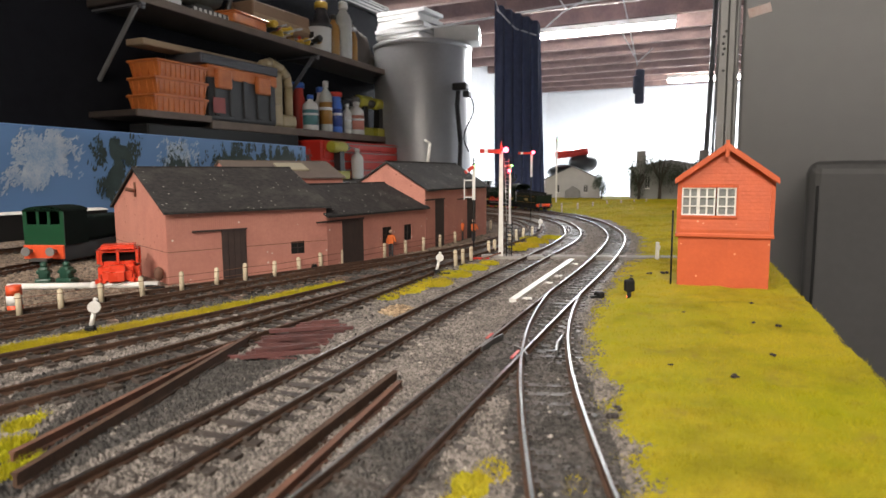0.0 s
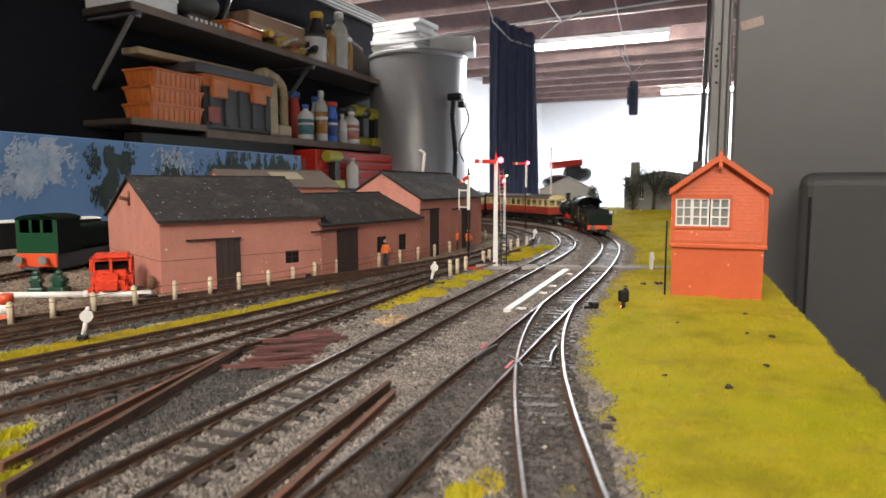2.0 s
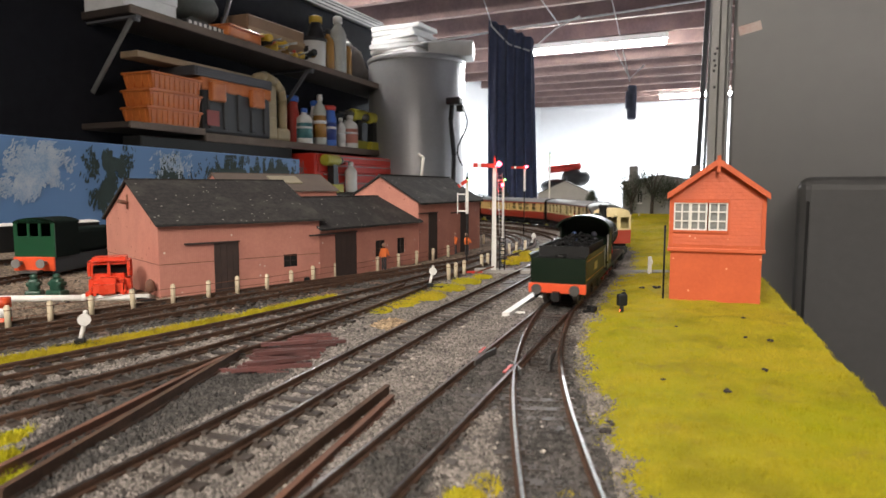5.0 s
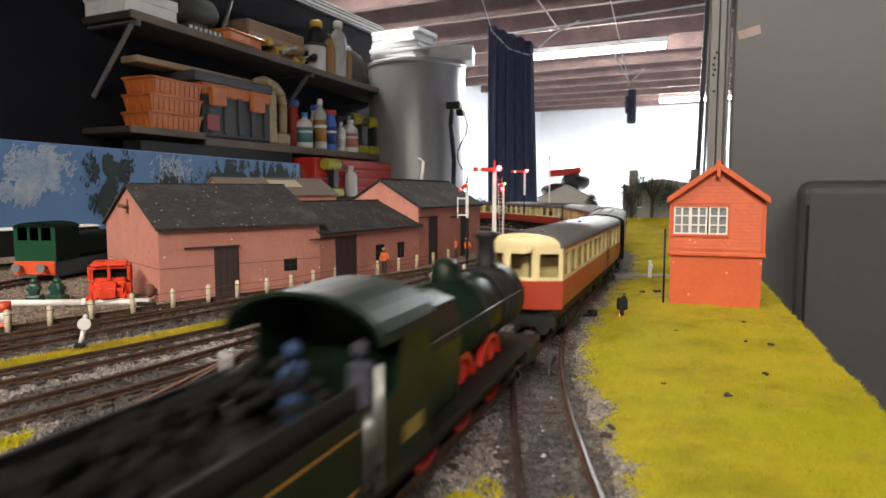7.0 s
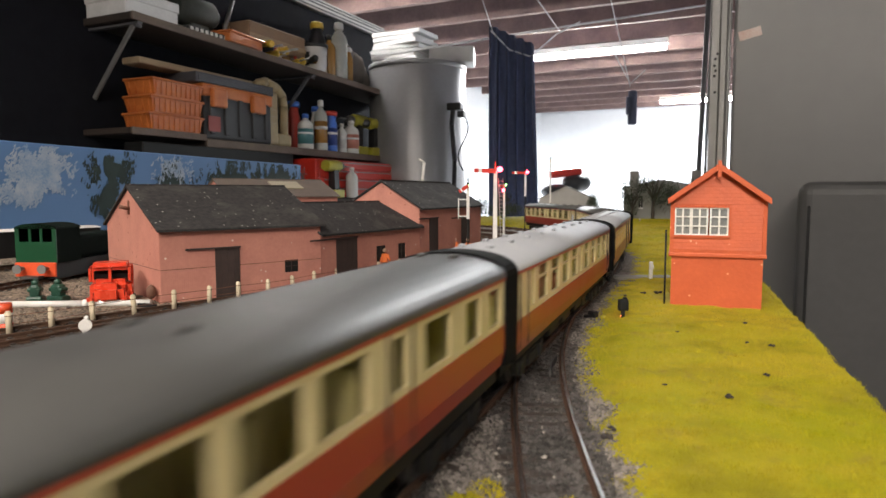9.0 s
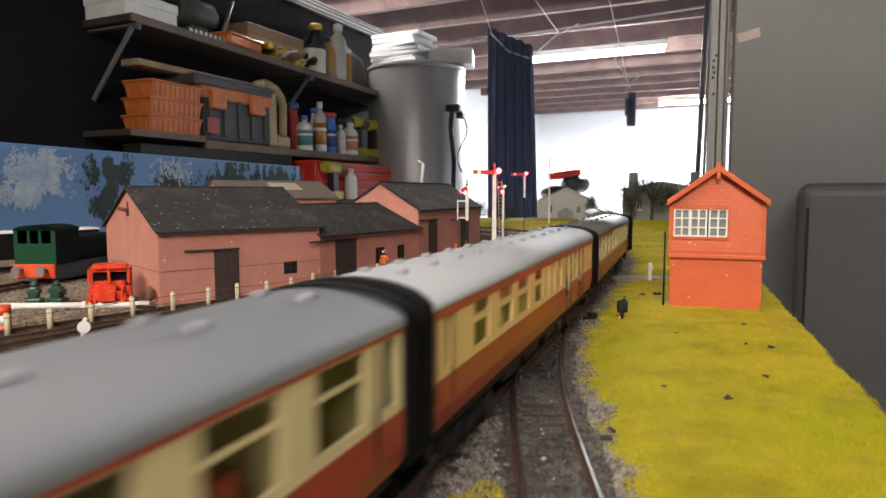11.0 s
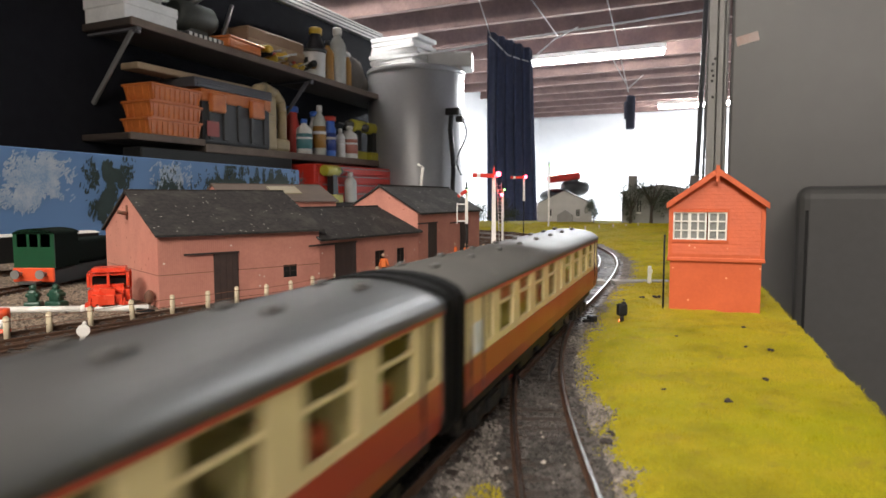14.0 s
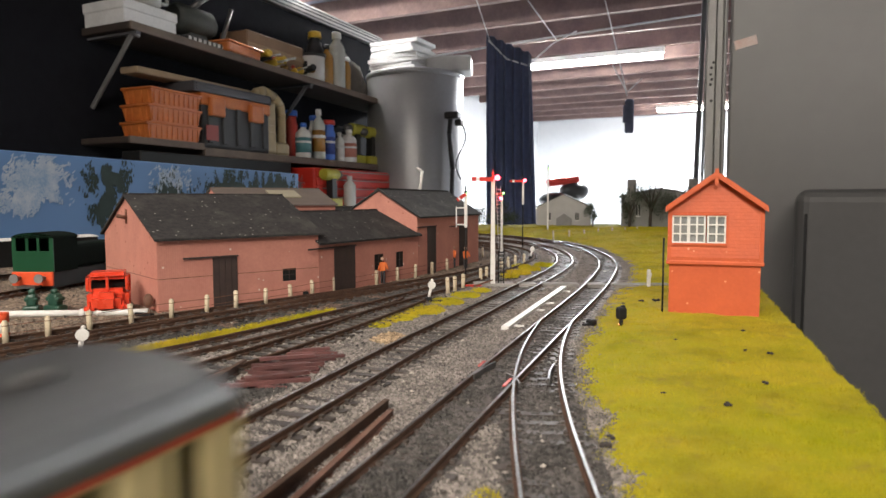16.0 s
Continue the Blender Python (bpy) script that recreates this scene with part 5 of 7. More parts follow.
# point-rod cover beside the main line
t = thing("rodding_cover", Matrix(), "long white wooden rodding cover between the tracks", "wooden cover")
bm = bmesh.new()
bar(bm, (0.0985, 0.517), (0.0345, 0.349), 0.0042, 0.0, 0.0028)
part("board", bm, M_WHITE, t)
for k in (0.1, 0.45, 0.62, 0.93):
    x, y = 0.0985 + (0.0345 - 0.0985) * k, 0.517 + (0.349 - 0.517) * k
    bm = bmesh.new()
    bar(bm, (x - 0.003, y + 0.001), (x + 0.007, y - 0.0025), 0.0022, 0.0, 0.0016)
    part("cross_piece", bm, M_WHITE, t)

# boarded foot crossing
M_PLANK = mat("grey_planks", (0.33, 0.31, 0.29), 0.85, other=(0.2, 0.19, 0.175), scale=150, vary=0.15)
t = thing("foot_crossing", Matrix(), "weathered grey boarded foot crossing over the tracks", "foot crossing")
for a, b in (((0.027, 0.540), (0.060, 0.538)), ((0.064, 0.537), (0.078, 0.536)), ((0.083, 0.536), (0.113, 0.533)), ((0.120, 0.532), (0.134, 0.530)), ((0.140, 0.529), (0.186, 0.526))):
    for k in (-0.0052, 0, 0.0052):
        bm = bmesh.new()
        bar(bm, (a[0], a[1] + k), (b[0], b[1] + k), 0.0047, -0.0005, 0.0030)
        part("plank", bm, M_PLANK, t)
bm = bmesh.new()
bar(bm, (0.020, 0.533), (0.033, 0.531), 0.0025, 0.0, 0.0022)
solo("red_board", bm, M_RED, Matrix(), "short red painted board by the crossing", "board")

# loose rails and the stack of old sleepers
for a, b, z, label in (((-0.108, 0.152), (-0.087, 0.262), 0.0032, "loose rusty rail lying on the cinders"), ((-0.0985, 0.139), (-0.0835, 0.272), 0.0040, "loose grey-brown rail lying on the cinders"),
                       ((-0.0465, 0.125), (-0.0185, 0.2150), 0.0042, "loose brown rail lying on the ballast"), ((-0.0405, 0.120), (-0.0165, 0.2080), 0.0030, "loose rust-red rail lying on the ballast")):
    bm = bmesh.new()
    bar(bm, a, b, 0.0030, 0, 0.0008)
    bar(bm, a, b, 0.0010, 0.0008, z - 0.0006)
    bar(bm, a, b, 0.0018, z - 0.0006, z)
    solo("loose_rail", bm, M_RUST if "rust" in label else M_RAIL, Matrix(), label, "rail", "loose rails")
t = thing("sleeper_stack", Matrix(), "flat stack of reddish-brown old sleepers on the ballast", "sleeper stack")
M_OLD = mat("red_brown_timber", (0.13, 0.045, 0.04), 0.75, other=(0.07, 0.03, 0.028), scale=180, vary=0.35)
rng = random.Random(2)
for layer, (n, z) in enumerate(((11, 0.0), (9, 0.0014), (4, 0.0028))):
    for i in range(n):
        u = (i + 0.5) / n
        cx, cy = -0.0685 + 0.008 * u, 0.240 + 0.060 * u
        L = rng.uniform(0.005, 0.0145) if layer else rng.uniform(0.011, 0.0155)
        bm = bmesh.new()
        d = rng.uniform(-0.0045, 0.0045)
        sx = rng.uniform(-0.006, 0.006)
        bar(bm, (cx + sx - L, cy - 0.0015 + d), (cx + sx + L, cy + 0.0015 - d), rng.uniform(0.0013, 0.0023), z, z + 0.0014)
        part("old_sleeper", bm, M_OLD, t)

# the yard by the fence: lorry cab, two green castings, white pipe, striped barrel
def lorry():
    t = thing("lorry_cab", pose(-0.2120, 0.4105, 0.0012, 0, 0, 20), "glossy red model lorry cab without its body", "model lorry")
    bm = bmesh.new()
    b = bmesh.new()
    box(b, -0.0120, 0.0120, -0.004, 0.016, 0.0, 0.0150)
    bmesh.ops.bevel(b, geom=b.edges[:], offset=0.0035, segments=3, affect="EDGES")
    join(bm, b)
    b = bmesh.new()
    box(b, -0.0085, 0.0085, -0.014, 0.0, 0.0, 0.0135)
    bmesh.ops.bevel(b, geom=b.edges[:], offset=0.004, segments=4, affect="EDGES")
    join(bm, b)
    for s in (-1, 1):
        b = bmesh.new()
        box(b, s * 0.0095 - 0.003, s * 0.0095 + 0.003, -0.013, 0.0, 0.0, 0.0075)
        bmesh.ops.bevel(b, geom=b.edges[:], offset=0.0026, segments=3, affect="EDGES")
        join(bm, b)
    for s in (-1, 1):
        box(bm, s * 0.0112 - 0.0008, s * 0.0112 + 0.0008, -0.0028, -0.0008, 0.0140, 0.0225)
        box(bm, s * 0.0112 - 0.0008, s * 0.0112 + 0.0008, 0.010, 0.0150, 0.0118, 0.0225)
    box(bm, -0.0008, 0.0008, -0.0026, -0.0010, 0.0140, 0.0225)
    box(bm, -0.0115, 0.0115, 0.0142, 0.0152, 0.0118, 0.0225)
    b = bmesh.new()
    box(b, -0.0120, 0.0120, -0.0032, 0.0158, 0.0208, 0.0255)
    bmesh.ops.bevel(b, geom=b.edges[:], offset=0.0024, segments=4, affect="EDGES")
    join(bm, b)
    for f in bm.faces:
        f.smooth = False
    part("cab_shell", bm, mat("glossy_red_casting", (0.72, 0.07, 0.03), 0.28, other=(0.60, 0.05, 0.02), scale=120, bump=0.0004, bump_scale=250), t)
    bm = bmesh.new()
    box(bm, -0.0100, 0.0100, 0.0040, 0.0135, 0.0145, 0.0195)
    part("seat_block", bm, mat("dark_cab_seat", (0.012, 0.009, 0.009), 0.8, spec=0.1), t, "dark moulded seat block")


lorry()
M_CASTING = mat("green_casting", (0.02, 0.07, 0.045), 0.4, other=(0.012, 0.045, 0.03), scale=200, bump=0.0005, bump_scale=400)
for x, y, r, k in ((-0.2625, 0.414, 10, 0.9), (-0.2490, 0.416, -15, 1.15)):
    bm = bmesh.new()
    rbox(bm, -0.0055 * k, 0.0055 * k, -0.004, 0.004, 0, 0.005, 0.0014)
    rbox(bm, -0.0035 * k, 0.0035 * k, -0.003, 0.003, 0.004, 0.0125, 0.0018)
    rbox(bm, -0.0048 * k, 0.0045 * k, -0.0028, 0.0034, 0.0075, 0.0105, 0.0012)
    ball(bm, (0, 0, 0.0135), 0.0026)
    solo("green_casting", bm, M_CASTING, pose(x, y, 0, 0, 0, r), "dark green lumpy metal casting in the yard", "metal casting", "green castings")
bm = bmesh.new()
rod(bm, (-0.275, 0.3965, 0.0022), (-0.222, 0.4000, 0.0022), 0.0021, n=12)
rod(bm, (-0.224, 0.4000, 0.0022), (-0.221, 0.4003, 0.0022), 0.0027, n=12)
rod(bm, (-0.221, 0.4003, 0.0022), (-0.1835, 0.4035, 0.0022), 0.0021, n=12)
solo("white_pipe", bm, M_WHITE, Matrix(), "long white pipe lying behind the fence", "pipe")
bm = bmesh.new()
bar(bm, (-0.190, 0.401), (-0.1775, 0.3955), 0.0028, 0.0, 0.0024)
solo("dark_beam", bm, M_BLACK, Matrix(), "short dark beam lying by the fence", "beam")
bm = bmesh.new()
ball(bm, (0, 0, 0.004), 0.004, 0.8, 0.8, 1.2, 2)
solo("brown_sack", bm, M_RUST, pose(-0.1865, 0.4105, 0.004), "rounded brown sack against the shed corner", "sack")
t = thing("traffic_barrel", pose(-0.2235, 0.3265, 0), "orange and white striped barrel by the fence", "barrel")
for i, m in enumerate((M_BUFFER, M_WHITE, M_BUFFER)):
    bm = bmesh.new()
    lathe(bm, [(0.0036, i * 0.005), (0.0036, i * 0.005 + 0.005)], 12)
    part("stripe", bm, m, t)


M_DEEP = mat("very_dark_green_paint", (0.004, 0.009, 0.006), 0.85, other=(0.003, 0.006, 0.004), scale=60, spec=0.05)


def diesel():
    """The green shunter that stands behind the yard; its cab end looks this way."""
    t = thing("diesel_shunter", pose(-0.3175, 0.505, 0.003, 0, 0, 87), "dark green model diesel shunter with orange buffer beam", "locomotive")
    bright = mat("bright_green_paint", (0.005, 0.062, 0.024), 0.4, other=(0.004, 0.048, 0.018), scale=60)
    for side in (0,):
        bm = bmesh.new()
        for a, b in ((-0.0165, -0.0135), (-0.0055, -0.0035), (0.0035, 0.0055), (0.0135, 0.0165)):
            box(bm, -0.001, 0, a, b, 0.030, 0.040)
        box(bm, -0.001, 0, -0.0165, 0.0165, 0.0135, 0.030)
        prism(bm, [(0.0165 * math.cos(a), 0.040 + 0.004 * math.sin(a)) for a in np.linspace(0, math.pi, 9)], -0.001, 0, SWAP)
        part("cab_end", bm, bright, t, "bright green cab end")
    bm = bmesh.new()
    box(bm, 0.0, 0.030, -0.0165, -0.0155, 0.0135, 0.040)
    box(bm, 0.0, 0.030, 0.0155, 0.0165, 0.0135, 0.040)
    box(bm, 0.029, 0.030, -0.0155, 0.0155, 0.0135, 0.040)
    part("cab_side", bm, M_DEEP, t)
    bm = bmesh.new()
    prism(bm, [(0.0172 * math.cos(a), 0.040 + 0.0045 * math.sin(a)) for a in np.linspace(0, math.pi, 11)], -0.001, 0.031, SWAP)
    part("cab_roof", bm, M_DEEP, t)
    bm = bmesh.new()
    rbox(bm, 0.030, 0.105, -0.012, 0.012, 0.0135, 0.0335, 0.003)
    part("bonnet", bm, M_DEEP, t)
    bm = bmesh.new()
    rbox(bm, -0.003, -0.001, -0.0165, 0.0165, 0.003, 0.0140, 0.0005, seg=1)
    part("buffer_beam", bm, M_BUFFER, t, "orange buffer beam")
    for s in (-1, 1):
        bm = bmesh.new()
        rod(bm, (-0.003, s * 0.0098, 0.0095), (-0.009, s * 0.0098, 0.0095), 0.0015, n=10)
        rod(bm, (-0.009, s * 0.0098, 0.0095), (-0.0102, s * 0.0098, 0.0095), 0.0035, n=16)
        part("buffer", bm, M_ALU, t, "grey buffer")
    bm = bmesh.new()
    box(bm, -0.001, 0.105, -0.014, 0.014, 0.001, 0.0135)
    part("frame", bm, M_BLACK, t)
    bm = bmesh.new()
    box(bm, -0.010, -0.003, -0.007, 0.007, 0.002, 0.004)
    part("step", bm, M_STEEL, t)


diesel()
# the line that the shunter stands on, and the wagons with white roofs behind it
BACK = Way([(-0.345, 0.30), (-0.3195, 0.505), (-0.3140, 0.61), (-0.305, 0.78)], 1)
track("back_siding_track", BACK, 0.05, BACK.length - 0.05, "rusty model siding behind the sheds", shiny=False)

BACK2 = Way([(-0.60, 0.22), (-0.405, 0.60), (-0.31, 0.787), (-0.26, 0.885)], 1)
track("wagon_siding_track", BACK2, 0.02, BACK2.length, "rusty model siding below the painted backdrop", shiny=False)


def wagon(x, y, turn, L, h, label):
    t = thing("covered_wagon", pose(x, y, 0.003, 0, 0, turn), label, "railway wagon", "wagons in the back siding")
    bm = bmesh.new()
    rbox(bm, -L / 2, L / 2, -0.015, 0.015, 0.009, h, 0.0008, seg=1)
    part("body", bm, M_BLACK, t, "black wagon body")
    bm = bmesh.new()
    prism(bm, [(0.016 * math.cos(a), h + 0.002 * math.sin(a)) for a in np.linspace(0, math.pi, 11)], -L / 2, L / 2, SWAP)
    part("roof", bm, M_WHITE, t, "white curved roof")
    bm = bmesh.new()
    for k in (-0.3, 0.3):
        for s in (-1, 1):
            rod(bm, (k * L, s * 0.0078, 0.0062), (k * L, s * 0.0098, 0.0062), 0.0062, n=14)
        box(bm, k * L - 0.003, k * L + 0.003, -0.0125, 0.0125, 0.004, 0.010)
    part("running_gear", bm, M_STEEL, t)


wagon(-0.405, 0.60, 63, 0.17, 0.033, "black covered wagon with a white roof")
wagon(-0.310, 0.79, 63, 0.17, 0.033, "black covered wagon with a white roof")
wagon(-0.50, 0.42, 63, 0.17, 0.033, "black covered wagon with a white roof")

# white marker post, ground signal and dark lumps on the grass
bm = bmesh.new()
rbox(bm, -0.0013, 0.0013, -0.0012, 0.0012, 0, 0.0145, 0.0004, seg=1)
rbox(bm, -0.0004, 0.0020, -0.0014, 0.0, 0.0085, 0.0118, 0.0003, seg=1)
solo("marker_post", bm, M_WHITE, pose(0.1645, 0.5115, 0.002), "short white marker post in the grass", "marker post")
t = thing("ground_signal", pose(0.0985, 0.352, 0.001, 0, 0, 10), "small black ground signal in the grass, a glowing ball for its red ground glow", "ground signal")
bm = bmesh.new()
rod(bm, (0, 0, 0), (0, 0, 0.006), 0.0012, n=8)
rbox(bm, -0.0028, 0.0028, -0.002, 0.002, 0.005, 0.0118, 0.0012, seg=2)
ball(bm, (0.001, 0, 0.0115), 0.0016)
part("head", bm, M_BLACK, t)
# glowing ball at the foot stands in for red light on the ground
lamp(t, 0.0, 0.0006, 0.0022, 0.0011, mat("red_ground_glow", (1.0, 0.12, 0.05), 0.3, glow=(1.0, 0.12, 0.05, 16.0)), "red_light")
bm = bmesh.new()
rbox(bm, -0.002, 0.002, -0.003, 0.003, 0, 0.0035, 0.0008, seg=1)
rbox(bm, -0.006, 0.0, -0.0012, 0.0012, 0, 0.0015, 0.0004, seg=1)
solo("point_motor", bm, M_BLACK, pose(0.0845, 0.362, 0.0008, 0, 0, 25), "small black point motor by the rail", "point motor")
# red marks at the crossing nose
for x, y, x2, y2 in ((0.0152, 0.2600, 0.0180, 0.2680), (0.0225, 0.2310, 0.0262, 0.2410)):
    bm = bmesh.new()
    bar(bm, (x, y), (x2, y2), 0.0011, RAIL_TOP + 0.00012, RAIL_TOP + 0.0005)
    solo("red_rail_mark", bm, M_RED, Matrix(), "red insulating mark on the rail at the points", "rail mark", "red rail marks")
# check rails at the points
for pts in (((0.0405, 0.2420), (0.0430, 0.2540), (0.0470, 0.2660)), ((0.0125, 0.2480), (0.0170, 0.2590), (0.0225, 0.2690)), ((0.0255, 0.2500), (0.0285, 0.2440), (0.0290, 0.2360))):
    bm = bmesh.new()
    for a, b in zip(pts, pts[1:]):
        bar(bm, a, b, 0.0008, 0.001, RAIL_TOP)
    solo("check_rail", bm, M_STEEL, Matrix(), "short worn check rail at the points", "check rail", "check rails")

# fallen scraps on the grass
M_SCRAP = mat("dark_scrap", (0.05, 0.04, 0.035), 0.8, other=(0.025, 0.02, 0.02), scale=250)
rng = random.Random(11)
for x, y, k in ((0.047, 0.181, 1.6), (0.0505, 0.186, 1.0), (0.12, 0.235, 1.0), (0.095, 0.21, 1.1), (0.114, 0.311, 0.8), (0.145, 0.282, 1.1), (0.138, 0.290, 0.9), (0.135, 0.436, 1.5), (0.146, 0.436, 1.9), (0.122, 0.43, 1.0), (0.078, 0.225, 0.8), (0.155, 0.33, 0.9)):
    bm = bmesh.new()
    for i in range(3):
        ball(bm, (rng.uniform(-0.001, 0.001) * k, rng.uniform(-0.001, 0.001) * k, 0.0004 * k), 0.0008 * k, rng.uniform(0.7, 1.4), rng.uniform(0.6, 1.2), rng.uniform(0.4, 0.8))
    solo("scrap_lump", bm, M_SCRAP, pose(x, y, field_z(x, y) + 0.0005), "small dark lump of scrap on the grass", "scrap", "scraps on the grass")


# far trees of the layout
def leaf_cloud(bm, rng, centre, r, n, size):
    for _ in range(n):
        d = Vector((rng.gauss(0, 1), rng.gauss(0, 1), rng.gauss(0, 1))).normalized() * (rng.random() ** 0.4)
        c = centre + Vector((d.x * r[0], d.y * r[1], d.z * r[2]))
        a = Vector((rng.gauss(0, 1), rng.gauss(0, 1), rng.gauss(0, 1))).normalized() * size * rng.uniform(0.5, 1.3)
        b = a.orthogonal().normalized() * size * rng.uniform(0.4, 1.0)
        q = [bm.verts.new(c + v) for v in (-a, b, a, -b)]
        bm.faces.new(q)


M_LEAF = mat("dark_foliage", (0.075, 0.095, 0.06), 0.9, other=(0.02, 0.03, 0.018), scale=60)
M_BARK = mat("bark", (0.07, 0.055, 0.045), 0.9, scale=150)


def tree(x, y, h, spread, label, seed, clumps=9, bare=0):
    rng = random.Random(seed)
    t = thing("model_tree", pose(x, y, -0.001), label, "model tree", "model trees")
    bm = bmesh.new()
    rod(bm, (0, 0, 0), (0.001, 0, h * 0.5), h * 0.035, h * 0.02, n=7)
    for i in range(6 + bare):
        a = 6.283 * i / (6 + bare) + rng.uniform(-0.4, 0.4)
        k = rng.uniform(0.6, 1.0)
        p = Vector((0.001, 0, h * rng.uniform(0.3, 0.5)))
        q = p + Vector((math.cos(a) * spread * k * 0.6, math.sin(a) * spread * k * 0.4, h * rng.uniform(0.3, 0.5)))
        rod(bm, p, q, h * 0.014, h * 0.006, n=5)
        if i < bare:
            e = q + Vector((math.cos(a) * spread * 0.5, 0, h * rng.uniform(0.15, 0.35)))
            rod(bm, q, e, h * 0.007, h * 0.003, n=4)
            rod(bm, (p + q) / 2, (p + q) / 2 + Vector((-math.cos(a) * spread * 0.25, 0, h * 0.3)), h * 0.005, h * 0.002, n=4)
    part("trunk", bm, M_BARK, t)
    bm = bmesh.new()
    for i in range(clumps):
        c = Vector((rng.uniform(-0.7, 0.7) * spread, rng.uniform(-0.5, 0.5) * spread, h * rng.uniform(0.3, 0.85)))
        leaf_cloud(bm, rng, c, (spread * 0.38, spread * 0.35, h * 0.17), 170, 0.0016)
    part("crown", bm, M_LEAF, t)


tree(0.350, 1.50, 0.072, 0.026, "small dark model bush by the far houses", 3, 6)
tree(0.470, 1.46, 0.122, 0.060, "large dark model tree by the farmhouse", 5, 14, 5)
tree(0.535, 1.45, 0.112, 0.050, "dark model tree by the farmhouse", 6, 10, 2)
tree(0.425, 1.465, 0.105, 0.034, "dark model tree by the farmhouse", 8, 7, 2)
tree(0.61, 1.55, 0.145, 0.022, "narrow dark model conifer on the skyline", 9, 7)
tree(0.135, 1.50, 0.075, 0.055, "dark model tree behind the curve", 12, 12)
tree(0.065, 1.56, 0.060, 0.045, "dark model bush behind the curve", 13, 9)


# ---- the garage round the layout ----
def paint_sky():
    """Painted backdrop: blue sky with dabbed clouds and dark trees."""
    m = mat("painted_sky", (0.14, 0.28, 0.55), 0.7, other=(0.10, 0.22, 0.46), scale=4, fine=False)
    return m


M_SKY = paint_sky()
M_CLOUD = mat("dabbed_white_paint", (0.52, 0.60, 0.68), 0.8, other=(0.22, 0.36, 0.58), scale=45, amount=1.4)
M_DABGREEN = mat("dabbed_green_paint", (0.040, 0.072, 0.070), 0.8, other=(0.018, 0.034, 0.034), scale=60)
BD0, BD1 = Vector((-0.575, 0.700)), Vector((-0.330, 1.514))


def backdrop():
    d = BD1 - BD0
    L = d.length
    turn = math.degrees(math.atan2(d.y, d.x))
    t = thing("painted_backdrop", pose(BD0.x, BD0.y, -0.001, 0, 0, turn), "long low backdrop board painted with blue sky, clouds and dark trees", "backdrop board")
    bm = bmesh.new()
    rbox(bm, 0, L, 0, 0.006, 0, 0.137, 0.001, seg=1)
    part("board", bm, M_SKY, t)
    rng = random.Random(21)

    def dab(name, u, z, w, h, n, material, low=False):
        bm = bmesh.new()
        for _ in range(int(n * (2.6 if low else 1.9))):
            a = rng.uniform(0, 6.283)
            r = min(abs(rng.gauss(0, 0.55)), 1.35)
            x, zz = u + math.cos(a) * w * r, z + math.sin(a) * h * r
            zz = min(max(zz, 0.004), 0.132)
            if r > 0.3 and noise.noise((x * 55 + 3, 0.7, zz * 40)) + 0.4 * noise.noise((x * 190, 5.1, zz * 150)) < 0.5 * (r - 0.3) - 0.28:
                continue
            long, wide = rng.uniform(0.0015, 0.0052), rng.uniform(0.0005, 0.0017)
            tilt = rng.gauss(0.15, 0.35) if low else rng.uniform(0.2, 1.2)
            yy = -0.0003 - rng.random() * 0.0006
            dx, dz = math.sin(tilt), math.cos(tilt)
            vs = []
            for p, q in ((-1, 0), (-0.5, 0.9), (0.6, 0.7), (1, 0), (0.5, -0.8), (-0.6, -1)):
                p, q = p * long * rng.uniform(0.7, 1.2), q * wide
                vs.append(bm.verts.new((x + p * dx + q * dz, yy, min(max(zz + p * dz - q * dx, 0.001), 0.1365))))
            bm.faces.new(vs)
        part(name, bm, material, t)

    dab("painted_cloud", 0.165, 0.102, 0.050, 0.034, 1700, M_CLOUD)
    dab("painted_cloud", 0.145, 0.075, 0.050, 0.024, 900, M_CLOUD)
    dab("painted_tree", 0.283, 0.108, 0.046, 0.030, 900, M_DABGREEN, True)
    dab("painted_tree", 0.278, 0.065, 0.036, 0.050, 1100, M_DABGREEN, True)
    dab("painted_cloud", 0.415, 0.108, 0.050, 0.026, 700, M_CLOUD)
    dab("painted_tree", 0.412, 0.092, 0.034, 0.032, 800, M_DABGREEN, True)
    dab("painted_tree", 0.60, 0.098, 0.10, 0.036, 2200, M_DABGREEN, True)
    dab("painted_tree", 0.76, 0.105, 0.100, 0.030, 2600, M_DABGREEN, True)


backdrop()

# shelves on the dark wall
M_TIMBER = mat("sawn_timber", (0.45, 0.34, 0.22), 0.7, other=(0.33, 0.24, 0.15), scale=18)
M_BRACKET = mat("painted_bracket", (0.10, 0.10, 0.11), 0.5, scale=20)
SH = -1.905
M_EDGE = mat("worn_board_edge", (0.17, 0.125, 0.095), 0.7, other=(0.09, 0.065, 0.05), scale=14)


def up(a):
    """The top of the sloping upper shelf."""
    return 0.6485 + 0.0198 * (3.62 - a)


SLOPE = Matrix(((1, 0, 0, 0), (0, 1, 0, 0), (0, -0.0198, 1, 0.0198 * 3.62), (0, 0, 0, 1)))


